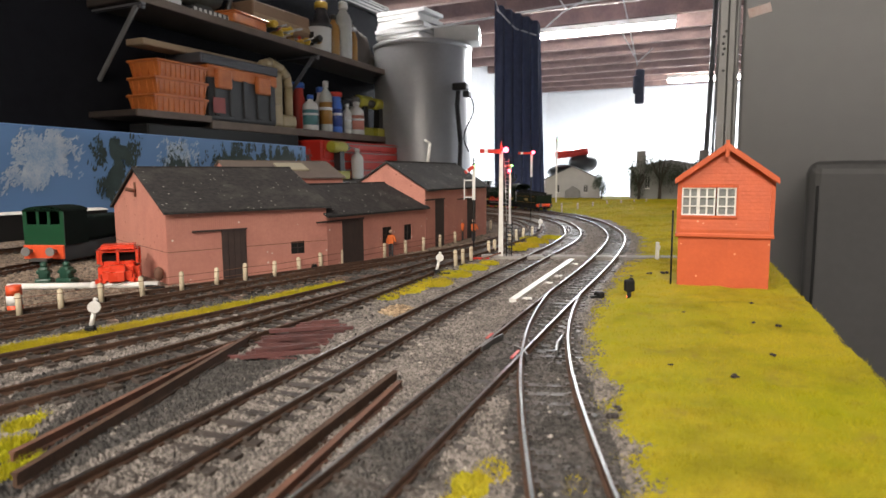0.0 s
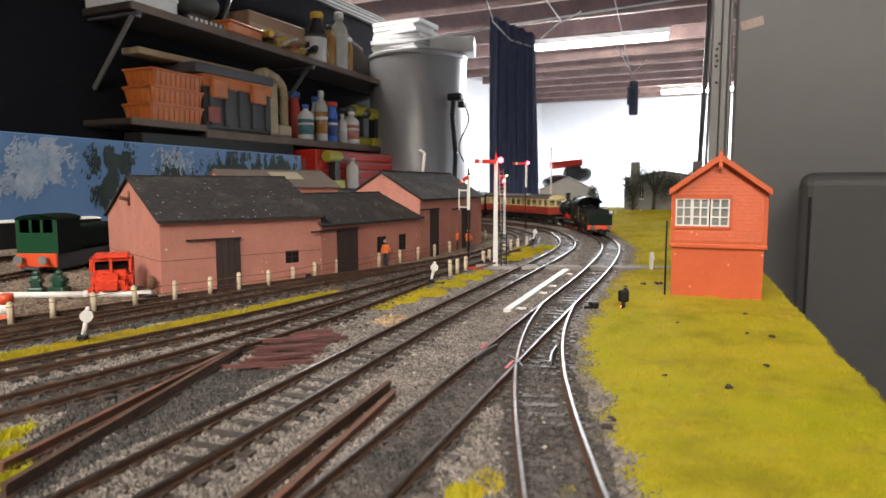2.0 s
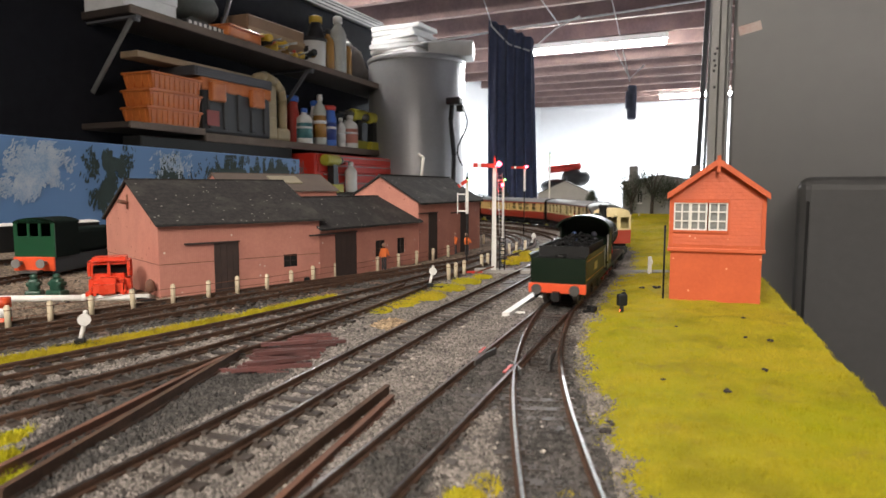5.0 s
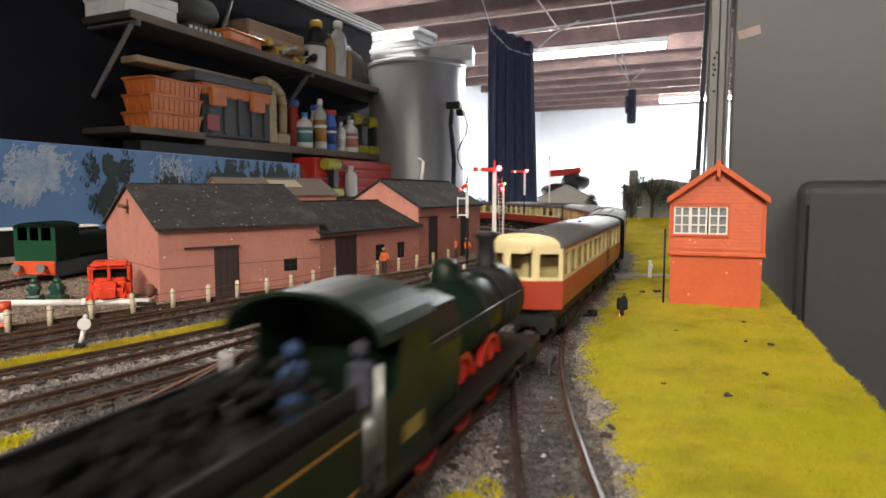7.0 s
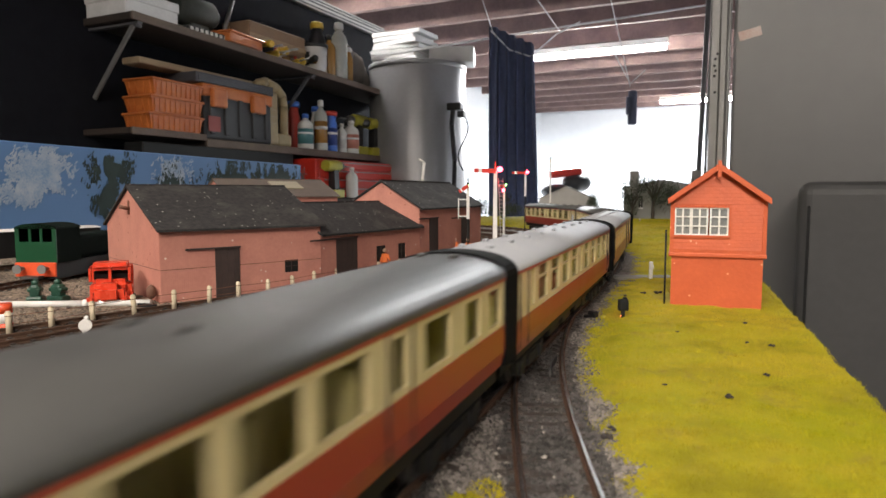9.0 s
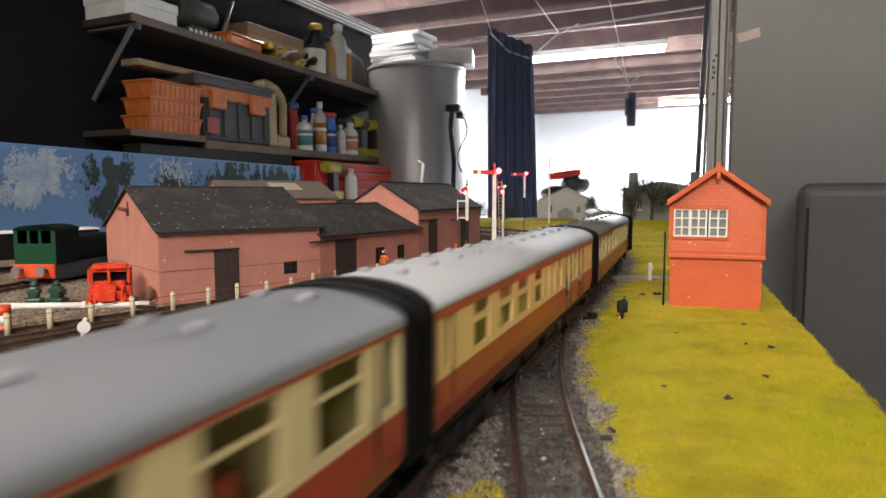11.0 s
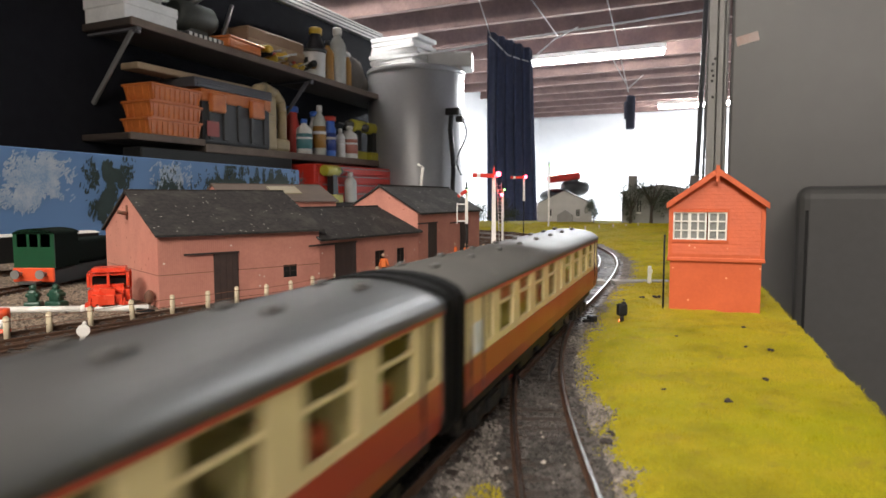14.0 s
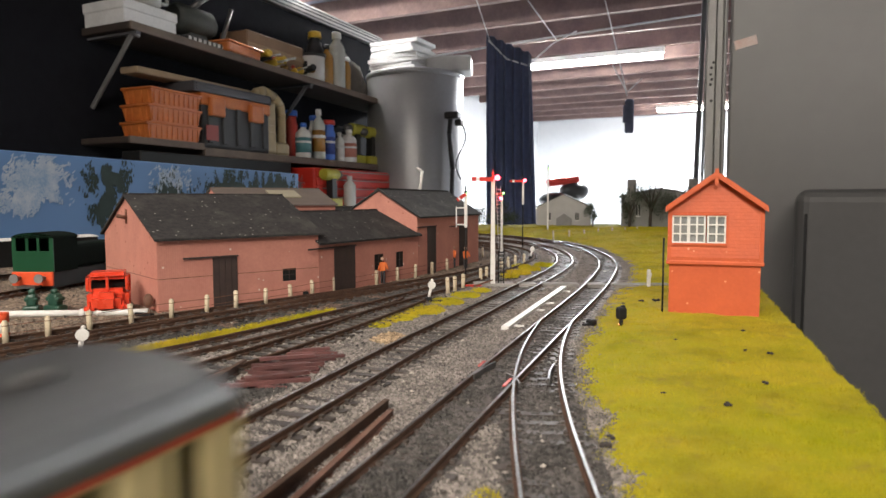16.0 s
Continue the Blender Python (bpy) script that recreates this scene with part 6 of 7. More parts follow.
def shelf(a0, a1, z, thick, label, material=None, slope=None):
    t = thing("wall_shelf", ROOM.copy(), label, "shelf", "wall shelves")
    bm = bmesh.new()
    rbox(bm, -2.155, SH - 0.008, a0, a1, z - thick, z, 0.003, seg=1)
    bm.transform(slope or Matrix())
    part("board", bm, material or M_SHELF, t)
    bm = bmesh.new()
    rbox(bm, SH - 0.008, SH, a0, a1, z - thick - 0.002, z + 0.001, 0.002, seg=1)
    bm.transform(slope or Matrix())
    part("front_edge", bm, M_EDGE, t, "worn paler front edge")
    return t


shelf(1.60, 3.62, 0.648, 0.026, "long dark upper wall shelf crowded with garage things", slope=SLOPE)
shelf(1.58, 1.92, 0.298, 0.022, "lower wall shelf of pale sawn board")
shelf(1.92, 3.35, 0.283, 0.030, "dark lower wall shelf with bottles and tools")
bm = bmesh.new()
rbox(bm, -2.0, SH, 1.62, 2.45, 0.16, 0.252, 0.004, seg=1)
solo("shelf_fascia", bm, M_BLACK, ROOM, "black board under the lower shelf", "board")
for a in (1.63, 2.62):
    t = thing("shelf_bracket", room(SH, a, up(a) - 0.6485), "grey angled bracket under the upper shelf", "shelf bracket", "shelf brackets")
    bm = bmesh.new()
    rbox(bm, -0.009, 0.009, -0.005, 0.005, 0, 0.325, 0.002, pose(-0.03, 0, 0.615, 0, -138, 0), seg=1)
    part("strut", bm, M_ALU if a < 2 else M_BRACKET, t)
    bm = bmesh.new()
    box(bm, -0.25, 0, -0.01, 0.01, 0.611, 0.619)
    rod(bm, (-0.012, -0.012, 0.606), (-0.012, 0.012, 0.606), 0.007, n=8)
    part("arm", bm, M_BRACKET, t)
# upright strip on the dark wall
bm = bmesh.new()
rbox(bm, -2.16, -2.13, 0.86, 0.93, FLOOR_Z, CEIL_Z, 0.004, seg=1)
solo("wall_batten", bm, mat("grey_batten", (0.07, 0.072, 0.08), 0.7, scale=8), ROOM, "dark grey upright batten on the wall", "batten", kind="structure")

# orange trays, stacked
t = None
for i in range(3):
    t = thing("storage_tray", room(-1.975, 1.780 + 0.004 * i, 0.299 + i * 0.0610, 2 * i - 2), "translucent orange plastic storage tray in a stack", "storage tray", "stacked orange trays")
    bm = bmesh.new()
    v = [[bm.verts.new((x * k, y * k, z)) for x, y in ((-0.07, -0.120), (0.07, -0.120), (0.07, 0.120), (-0.07, 0.120))] for z, k in ((0, 0.90), (0.056, 1.0))]
    for j in range(4):
        bm.faces.new((v[0][j], v[0][(j + 1) % 4], v[1][(j + 1) % 4], v[1][j]))
    bm.faces.new(v[0][::-1])
    bm.faces.new(v[1])
    part("body", bm, M_TRAY, t)
    bm = bmesh.new()
    rbox(bm, -0.075, 0.075, -0.125, 0.125, 0.050, 0.0595, 0.003, seg=1)
    part("lid", bm, M_TRAY, t, "orange ribbed lid")
    for j in range(10):
        y = -0.105 + j * 0.0233
        bm = bmesh.new()
        box(bm, 0.062, 0.071, y - 0.0015, y + 0.0015, 0.004, 0.05)
        part("rib", bm, M_TRAY, t)
    for x in (-0.05, -0.02, 0.02, 0.05):
        bm = bmesh.new()
        box(bm, x - 0.0015, x + 0.0015, -0.119, -0.109, 0.004, 0.05)
        part("rib", bm, M_TRAY, t)
bm = bmesh.new()
rbox(bm, -0.06, 0.03, 0.0, 0.62, 0, 0.024, 0.003, seg=1)
solo("timber_plank", bm, M_TIMBER, room(-2.03, 1.70, 0.5405), "pale sawn plank lying on the boxes", "plank")
# power tool case
t = thing("tool_case", room(-2.02, 2.12, 0.284), "black and orange plastic tool case", "tool case")
bm = bmesh.new()
rbox(bm, -0.10, 0.10, -0.20, 0.20, 0, 0.19, 0.012)
for j in range(5):
    rbox(bm, 0.095, 0.108, -0.17 + j * 0.08, -0.145 + j * 0.08, 0.02, 0.17, 0.003, seg=1)
part("body", bm, mat("charcoal_plastic", (0.035, 0.036, 0.038), 0.5, scale=20), t)
bm = bmesh.new()
rbox(bm, -0.105, 0.105, -0.205, 0.205, 0.165, 0.215, 0.008)
part("lid", bm, M_TRAY, t, "orange lid")
for y in (-0.13, 0.10):
    bm = bmesh.new()
    rbox(bm, 0.10, 0.125, y - 0.04, y + 0.04, 0.125, 0.20, 0.008)
    part("latch", bm, M_TRAY, t, "orange latch")
bm = bmesh.new()
rbox(bm, -0.09, 0.098, -0.23, 0.22, 0.216, 0.255, 0.005)
for j in range(3):
    box(bm, 0.098, 0.102, -0.22, 0.21, 0.222 + j * 0.010, 0.227 + j * 0.010)
solo("spirit_level_case", bm, mat("grey_metal_case", (0.11, 0.11, 0.12), 0.35, 0.4, scale=10), room(-2.02, 2.12, 0.284), "long grey metal case on the tool case", "case")
bm = bmesh.new()
rbox(bm, 0.1085, 0.110, -0.185, -0.12, 0.03, 0.09, 0.0005, seg=1)
solo("case_label", bm, mat("red_label", (0.30, 0.05, 0.04), 0.5, scale=30), room(-2.02, 2.12, 0.284), "small dark red label on the tool case", "label")
# cream canister with a grip at its edge
t = thing("plastic_canister", room(-1.955, 2.44, 0.284), "aged cream plastic canister with a moulded grip", "canister")
M_AGED = mat("aged_cream_plastic", (0.42, 0.33, 0.19), 0.45, scale=20)
bm = bmesh.new()
rbox(bm, -0.075, 0.018, -0.20, -0.045, 0, 0.245, 0.018, seg=3)
rbox(bm, -0.075, 0.018, -0.06, 0.046, 0, 0.060, 0.014, seg=2)
part("body", bm, M_AGED, t)
bm = bmesh.new()
pts = [Vector((-0.02, 0.028, 0.03)), Vector((-0.02, 0.032, 0.19)), Vector((-0.02, 0.022, 0.235)), Vector((-0.02, -0.02, 0.268)), Vector((-0.02, -0.09, 0.285)), Vector((-0.02, -0.14, 0.27))]
for p, q in zip(pts, pts[1:]):
    rod(bm, p, q, 0.021, n=12)
    ball(bm, q, 0.021, sub=2)
part("grip", bm, M_AGED, t, "rounded cream grip")
bm = bmesh.new()
for z in (0.10, 0.13, 0.16):
    rod(bm, (0.016, -0.19, z), (0.016, -0.06, z), 0.003, n=6)
part("moulded_rib", bm, M_AGED, t)


def bottle(b, a, z, r, h, body, cap, label, neck=0.35, band=None, square=False):
    t = thing("bottle", room(b, a, z), label, "bottle", "garage bottles")
    bm = bmesh.new()
    n = 8 if square else 18
    lathe(bm, [(r * 0.93, 0), (r, h * 0.03), (r, h * 0.68), (r * 0.8, h * 0.76), (r * neck, h * 0.84), (r * neck, h * 0.90)], n)
    part("body", bm, body, t)
    bm = bmesh.new()
    lathe(bm, [(r * neck * 1.25, h * 0.88), (r * neck * 1.25, h * 0.98), (r * neck * 1.0, h)], 14)
    part("cap", bm, cap, t)
    if band:
        bm = bmesh.new()
        lathe(bm, [(r * 1.01, h * 0.15), (r * 1.01, h * 0.58)], n)
        part("paper_label", bm, band, t)
        bm = bmesh.new()
        for z, k in ((0.42, 0.06),):
            lathe(bm, [(r * 1.02, h * z), (r * 1.02, h * (z + k))], n)
        part("label_stripe", bm, M_PAPER, t)
    return t


def plain(name, c, rough=0.4):
    return mat(name, c, rough, other=tuple(x * 0.8 for x in c), scale=20)


P_BLUE, P_NAVY, P_WHITE, P_YEL, P_RED, P_BLK, P_AMB, P_CLEAR, P_TEAL = plain("blue_plastic", (0.05, 0.15, 0.55)), plain("navy_label", (0.03, 0.06, 0.25)), plain("white_plastic", (0.68, 0.67, 0.64)), \
    plain("yellow_plastic", (0.65, 0.42, 0.04)), plain("red_plastic", (0.55, 0.05, 0.03)), plain("black_cap", (0.02, 0.02, 0.02)), plain("amber_bottle", (0.36, 0.19, 0.05), 0.2), plain("milky_bottle", (0.45, 0.46, 0.42), 0.25), plain("teal_label", (0.08, 0.22, 0.24))
bottle(-1.955, 2.610, 0.284, 0.038, 0.17, P_WHITE, P_BLUE, "white glue bottle with a blue label", band=P_TEAL)
bottle(-2.06, 2.650, 0.284, 0.035, 0.24, P_RED, P_BLUE, "red spray can with a blue cap", 0.8)
bottle(-1.95, 2.730, 0.284, 0.033, 0.25, P_CLEAR, P_WHITE, "clear spray bottle with a coloured label", band=P_AMB)
bottle(-1.95, 2.815, 0.284, 0.034, 0.205, P_BLUE, P_RED, "blue spray can with a red cap", 0.8, band=P_NAVY)
bottle(-2.02, 2.790, 0.284, 0.030, 0.23, P_WHITE, P_BLUE, "white tube with a blue cap", 0.7)
bottle(-1.96, 2.930, 0.284, 0.026, 0.155, P_WHITE, P_WHITE, "small white spray bottle", band=P_WHITE)
bottle(-1.95, 3.005, 0.284, 0.042, 0.175, P_WHITE, P_WHITE, "squat white bottle with a red label", band=plain("pale_red_label", (0.5, 0.2, 0.15)))
bottle(-2.02, 3.070, 0.284, 0.035, 0.18, P_CLEAR, P_BLK, "small clear bottle with red label", band=P_RED)


def drill(b, a, z, turn, k, label):
    t = thing("cordless_drill", room(b, a, z, turn), label, "cordless drill", "cordless drills")
    yel = plain("drill_yellow", (0.42, 0.38, 0.04))
    bm = bmesh.new()
    lathe(bm, [(0.030 * k, -0.09 * k), (0.034 * k, -0.08 * k), (0.034 * k, 0.04 * k), (0.028 * k, 0.055 * k)], 16, Matrix.Translation((0, 0, 0.19 * k)) @ Matrix.Rotation(-math.pi / 2, 4, "X"))
    part("motor_housing", bm, yel, t, "yellow-green motor housing")
    bm = bmesh.new()
    lathe(bm, [(0.024 * k, 0.055 * k), (0.022 * k, 0.085 * k), (0.010 * k, 0.105 * k)], 14, Matrix.Translation((0, 0, 0.19 * k)) @ Matrix.Rotation(-math.pi / 2, 4, "X"))
    rod(bm, (0, 0.10 * k, 0.19 * k), (0, 0.17 * k, 0.19 * k), 0.004 * k, n=6)
    part("chuck", bm, M_STEEL, t, "dark chuck with a bit")
    bm = bmesh.new()
    prism(bm, [(-0.025 * k, 0.045 * k), (0.025 * k, 0.045 * k), (0.020 * k, 0.165 * k), (-0.025 * k, 0.165 * k)], -0.022 * k, 0.022 * k, SWAP)
    part("grip", bm, P_BLK, t)
    bm = bmesh.new()
    rbox(bm, -0.04 * k, 0.04 * k, -0.055 * k, 0.055 * k, 0, 0.048 * k, 0.006 * k)
    part("battery", bm, yel, t, "yellow-green battery")


drill(-1.99, 3.13, 0.284, 180, 1.0, "yellow-green cordless drill standing on the shelf")
drill(-1.95, 3.24, 0.284, 170, 0.95, "yellow-green cordless drill standing on the shelf")

# upper shelf
t = thing("white_carton", room(-2.05, 1.70, up(1.70) + 0.002), "white cardboard carton with a loose lid on the upper shelf", "carton")
bm = bmesh.new()
rbox(bm, -0.10, 0.10, -0.09, 0.14, 0, 0.062, 0.003, seg=1)
part("base", bm, M_PAPER, t)
bm = bmesh.new()
rbox(bm, -0.104, 0.104, -0.094, 0.144, 0.050, 0.085, 0.003, seg=1)
part("lid", bm, M_PAPER, t)
t = thing("clear_jug", room(-1.99, 1.74, up(1.74) + 0.087), "cloudy clear plastic jug on the carton", "jug")
bm = bmesh.new()
lathe(bm, [(0.045, 0), (0.050, 0.01), (0.060, 0.13), (0.062, 0.135), (0.052, 0.134)], 20)
part("body", bm, plain("cloudy_plastic", (0.42, 0.42, 0.40), 0.25), t)
bm = bmesh.new()
pts = [Vector((0, 0.055, 0.115)), Vector((0, 0.095, 0.11)), Vector((0, 0.095, 0.04)), Vector((0, 0.05, 0.03))]
for p, q in zip(pts, pts[1:]):
    rod(bm, p, q, 0.007, n=8)
    ball(bm, q, 0.007)
part("handle", bm, P_CLEAR, t)
t = thing("slotted_strip", room(-1.96, 1.97, up(1.97) + 0.003), "pale slotted plastic strip on the shelf edge", "strip")
bm = bmesh.new()
rbox(bm, -0.03, 0.03, -0.10, 0.10, 0, 0.022, 0.002, seg=1)
part("base", bm, P_BLK, t)
for i in range(8):
    bm = bmesh.new()
    box(bm, 0.030, 0.032, -0.092 + i * 0.025, -0.078 + i * 0.025, 0.005, 0.018)
    part("tab", bm, P_WHITE, t)
t = thing("orange_tray", room(-1.985, 2.16, up(2.16) + 0.004, 6), "shallow orange plastic tray on the upper shelf", "tray")
bm = bmesh.new()
rbox(bm, -0.075, 0.075, -0.11, 0.11, 0, 0.040, 0.008)
part("tray", bm, M_TRAY, t)
bm = bmesh.new()
rbox(bm, -0.085, 0.085, -0.12, 0.12, 0.036, 0.045, 0.003, seg=1)
part("rim", bm, M_TRAY, t)
# green-grey machine behind the carton
t = thing("bench_machine", room(-2.09, 2.07, up(2.07) + 0.003), "dusty dark green-grey bench machine behind the tray", "machine")
M_DUSTY = mat("dusty_green_grey", (0.075, 0.082, 0.070), 0.6, other=(0.035, 0.038, 0.034), scale=14)
bm = bmesh.new()
rbox(bm, -0.06, 0.05, -0.16, 0.16, 0, 0.035, 0.006)
part("base", bm, M_DUSTY, t)
bm = bmesh.new()
lathe(bm, [(0.045, -0.12), (0.06, -0.10), (0.06, 0.06), (0.04, 0.09)], 18, Matrix.Translation((0, 0, 0.13)) @ Matrix.Rotation(-math.pi / 2, 4, "X"))
rbox(bm, -0.03, 0.03, -0.06, 0.04, 0.03, 0.10, 0.008)
part("motor", bm, M_DUSTY, t)
bm = bmesh.new()
rod(bm, (0.03, 0.10, 0.03), (0.05, 0.16, 0.22), 0.009, n=8)
rod(bm, (0.02, -0.05, 0.17), (0.06, 0.02, 0.24), 0.012, n=8)
part("lever", bm, M_STEEL, t)
bm = bmesh.new()
rbox(bm, -0.08, 0.08, -0.20, 0.20, 0, 0.15, 0.006, seg=1)
t = solo("cardboard_box", bm, mat("brown_cardboard", (0.27, 0.17, 0.10), 0.8, other=(0.20, 0.12, 0.07), scale=10), room(-2.07, 2.47, up(2.47) + 0.005), "brown cardboard box with clear tape and labels", "box")
bm = bmesh.new()
box(bm, 0.0805, 0.082, -0.20, 0.20, 0.075, 0.098)
box(bm, -0.06, -0.03, -0.203, -0.2005, 0.0, 0.15)
part("tape", bm, mat("shiny_brown_tape", (0.42, 0.30, 0.19), 0.12, scale=30, bump=0.001, bump_scale=90), t)
for y in (-0.14, -0.02):
    bm = bmesh.new()
    box(bm, 0.0806, 0.0816, y, y + 0.07, 0.022, 0.068)
    part("paper_label", bm, plain("faded_label", (0.38, 0.27, 0.19)), t)
rng = random.Random(5)
for i in range(16):
    a = 2.32 + i * 0.026
    m = (P_YEL, P_BLK, P_AMB, P_YEL, M_TRAY, P_RED)[i % 6]
    L, R = rng.uniform(0.04, 0.085), rng.uniform(0.010, 0.020)
    bm = bmesh.new()
    lathe(bm, [(R * 0.7, -L), (R, -L * 0.8), (R * 0.8, -L * 0.2), (R * 1.05, L * 0.15), (R * 0.5, L * 0.3)], 10, Matrix.Rotation(-math.pi / 2, 4, "X"))
    t = solo("hand_tool", bm, m, room(-1.965 + rng.uniform(-0.06, 0.035), a, up(a) + R + 0.004 + rng.uniform(0, 0.035)) @ pose(0, 0, 0, rng.uniform(-6, 16), 0, rng.uniform(-80, 80)), "small hand tool with a coloured grip lying in a heap", "hand tool", "tools on the upper shelf")
    bm = bmesh.new()
    rod(bm, (0, L * 0.28, 0), (0, L * 1.25, 0), R * 0.28, n=6)
    part("blade", bm, M_BRIGHT, t, "bright steel blade")
t = thing("plastic_tub", room(-1.985, 2.735, up(2.735) + 0.003), "white plastic tub with a dark label and lid", "tub")
bm = bmesh.new()
lathe(bm, [(0.056, 0), (0.06, 0.01), (0.062, 0.125), (0.05, 0.128)], 20)
part("body", bm, P_WHITE, t)
bm = bmesh.new()
lathe(bm, [(0.062, 0.122), (0.067, 0.124), (0.067, 0.140), (0.05, 0.143)], 20)
part("lid", bm, P_BLK, t)
bm = bmesh.new()
for i in range(8):
    a0, a1 = -2.3 + i * 0.12, -2.3 + (i + 1) * 0.12
    v = [bm.verts.new((0.0632 * math.cos(a), 0.0632 * math.sin(a), z)) for a, z in ((a0, 0.03), (a1, 0.03), (a1, 0.095), (a0, 0.095))]
    bm.faces.new(v)
part("paper_label", bm, P_BLK, t)
bottle(-2.03, 2.820, up(2.82) + 0.003, 0.045, 0.275, P_BLK, P_YEL, "black bottle with a yellow cap", 0.6)
bottle(-1.97, 2.840, up(2.84) + 0.003, 0.033, 0.21, P_AMB, P_BLK, "amber glass varnish bottle with black cap")
bottle(-1.96, 2.915, up(2.915) + 0.003, 0.044, 0.290, P_CLEAR, P_WHITE, "tall milky plastic bottle", 0.45)
bottle(-1.95, 2.985, up(2.985) + 0.003, 0.026, 0.175, P_AMB, P_WHITE, "slim bottle of yellow oil", 0.6)
bm = bmesh.new()
ball(bm, (0, 0, 0.10), 0.10, 0.6, 1.1, 1.0, 3)
ball(bm, (0, -0.06, 0.17), 0.06, 0.7, 0.8, 1.0, 3)
ball(bm, (0, 0.08, 0.06), 0.06, 0.8, 1.3, 1.0, 3)
for v in bm.verts:
    v.co *= 1 + 0.10 * noise.noise(v.co * 26)
solo("grey_cloth_bag", bm, mat("grey_brown_cloth", (0.16, 0.14, 0.12), 0.9, scale=16, bump=0.002, bump_scale=60), room(-2.05, 3.18, up(3.18) + 0.006), "slumped grey-brown cloth bag on the shelf", "bag")
bm = bmesh.new()
ball(bm, (0, 0, 0.07), 0.07, 1, 1.6, 1, 2)
ball(bm, (0, 0.12, 0.05), 0.05, 1, 1.3, 1, 2)
solo("black_bundle", bm, P_BLK, room(-1.99, 3.47, 0.652), "black bundled cable bag on the shelf end", "bundle")
# lengths of curtain track lying along the top of the partition
for i, (b, z) in enumerate(((-2.145, 0.0), (-2.185, 0.0), (-2.225, 0.0), (-2.160, 0.028), (-2.205, 0.028), (-2.180, 0.056))):
    t = thing("metal_track", room(b, 2.75, PARTITION_Z + z + 0.001, 0.3 * (i % 3 - 1)), "grey slotted metal track lying on the partition", "metal track", "metal tracks on the partition")
    bm = bmesh.new()
    rbox(bm, -0.016, 0.016, -1.0, 1.0, 0, 0.026, 0.002, seg=1)
    part("channel", bm, M_ALU, t)
    bm = bmesh.new()
    box(bm, 0.0161, 0.0175, -0.99, 0.99, 0.009, 0.016)
    part("slot", bm, M_BLACK, t)

# steel drum with paper on top
t = thing("steel_drum", room(-1.80, 3.50, FLOOR_Z), "tall grey brushed steel drum", "drum")
bm = bmesh.new()
lathe(bm, [(0.28, 0), (0.285, 0.02), (0.285, 1.80), (0.28, 1.815), (0.24, 1.82)], 56)
part("body", bm, M_BIN, t)
bm = bmesh.new()
lathe(bm, [(0.287, 1.785), (0.291, 1.79), (0.291, 1.808), (0.287, 1.813)], 56)
part("rim", bm, M_BIN, t)
rng = random.Random(8)
for i in range(7):
    bm = bmesh.new()
    rbox(bm, -0.17 * rng.uniform(0.85, 1), 0.17 * rng.uniform(0.8, 1), -0.11, 0.11, 0, 0.024, 0.003, seg=1)
    solo("paper_sheaf", bm, M_PAPER, room(-1.86, 3.45, FLOOR_Z + 1.822 + i * 0.0255, rng.uniform(-12, 12)), "loose stack of white paper on the drum", "paper stack", "papers on the drum")
bm = bmesh.new()
rbox(bm, -0.13, 0.13, -0.10, 0.10, 0, 0.09, 0.012)
solo("white_packet", bm, plain("grey_white_packet", (0.5, 0.5, 0.48)), room(-1.60, 3.56, FLOOR_Z + 1.822, 20), "crumpled grey-white packet on the drum", "packet")
# red tool chest
t = thing("tool_chest", room(-1.93, 3.02, 0.05), "red steel tool chest with drawers", "tool chest")
bm = bmesh.new()
rbox(bm, -0.20, 0.10, -0.50, 0.26, 0, 0.185, 0.008)
part("body", bm, M_RED, t)
for i in range(4):
    bm = bmesh.new()
    rbox(bm, 0.10, 0.108, -0.49, 0.25, 0.012 + i * 0.043, 0.050 + i * 0.043, 0.002, seg=1)
    d = part("drawer", bm, M_RED, t)
    bm = bmesh.new()
    box(bm, 0.108, 0.114, -0.45, 0.21, 0.040 + i * 0.043, 0.045 + i * 0.043)
    part("handle", bm, M_ALU, d, "bright drawer pull")
bm = bmesh.new()
rbox(bm, -2.155, -1.78, 2.4, 3.4, 0.02, 0.05, 0.004, seg=1)
solo("workbench", bm, M_SHELF, ROOM, "dark workbench top under the shelves", "workbench")
drill(-1.80, 2.62, 0.05, 0, 0.8, "yellow-green cordless drill lying by the tool chest")
bottle(-1.79, 2.76, 0.05, 0.03, 0.15, P_WHITE, P_WHITE, "small white bottle behind the sheds")
# small lamp figure on the ridge line and the black desk lamp by the drum
t = thing("gooseneck_lamp", room(-1.50, 3.35, -0.05), "black gooseneck lamp clamped beside the drum", "lamp")
bm = bmesh.new()
pts = [Vector((0, 0, 0)), Vector((0.01, 0, 0.3)), Vector((-0.01, 0, 0.50)), Vector((0.0, 0, 0.60))]
for p, q in zip(pts, pts[1:]):
    rod(bm, p, q, 0.014, n=8)
    ball(bm, q, 0.014)
part("stem", bm, P_BLK, t)
bm = bmesh.new()
rbox(bm, -0.03, 0.055, -0.03, 0.03, 0.58, 0.62, 0.008)
rbox(bm, 0.03, 0.07, -0.02, 0.02, 0.54, 0.575, 0.006)
part("head", bm, P_BLK, t)
bm = bmesh.new()
pts = [Vector((0.06 + 0.03 * math.sin(i * 0.7), 0.0, 0.56 - i * 0.035)) for i in range(10)]
for p, q in zip(pts, pts[1:]):
    rod(bm, p, q, 0.004, n=5)
part("cable", bm, P_BLK, t)


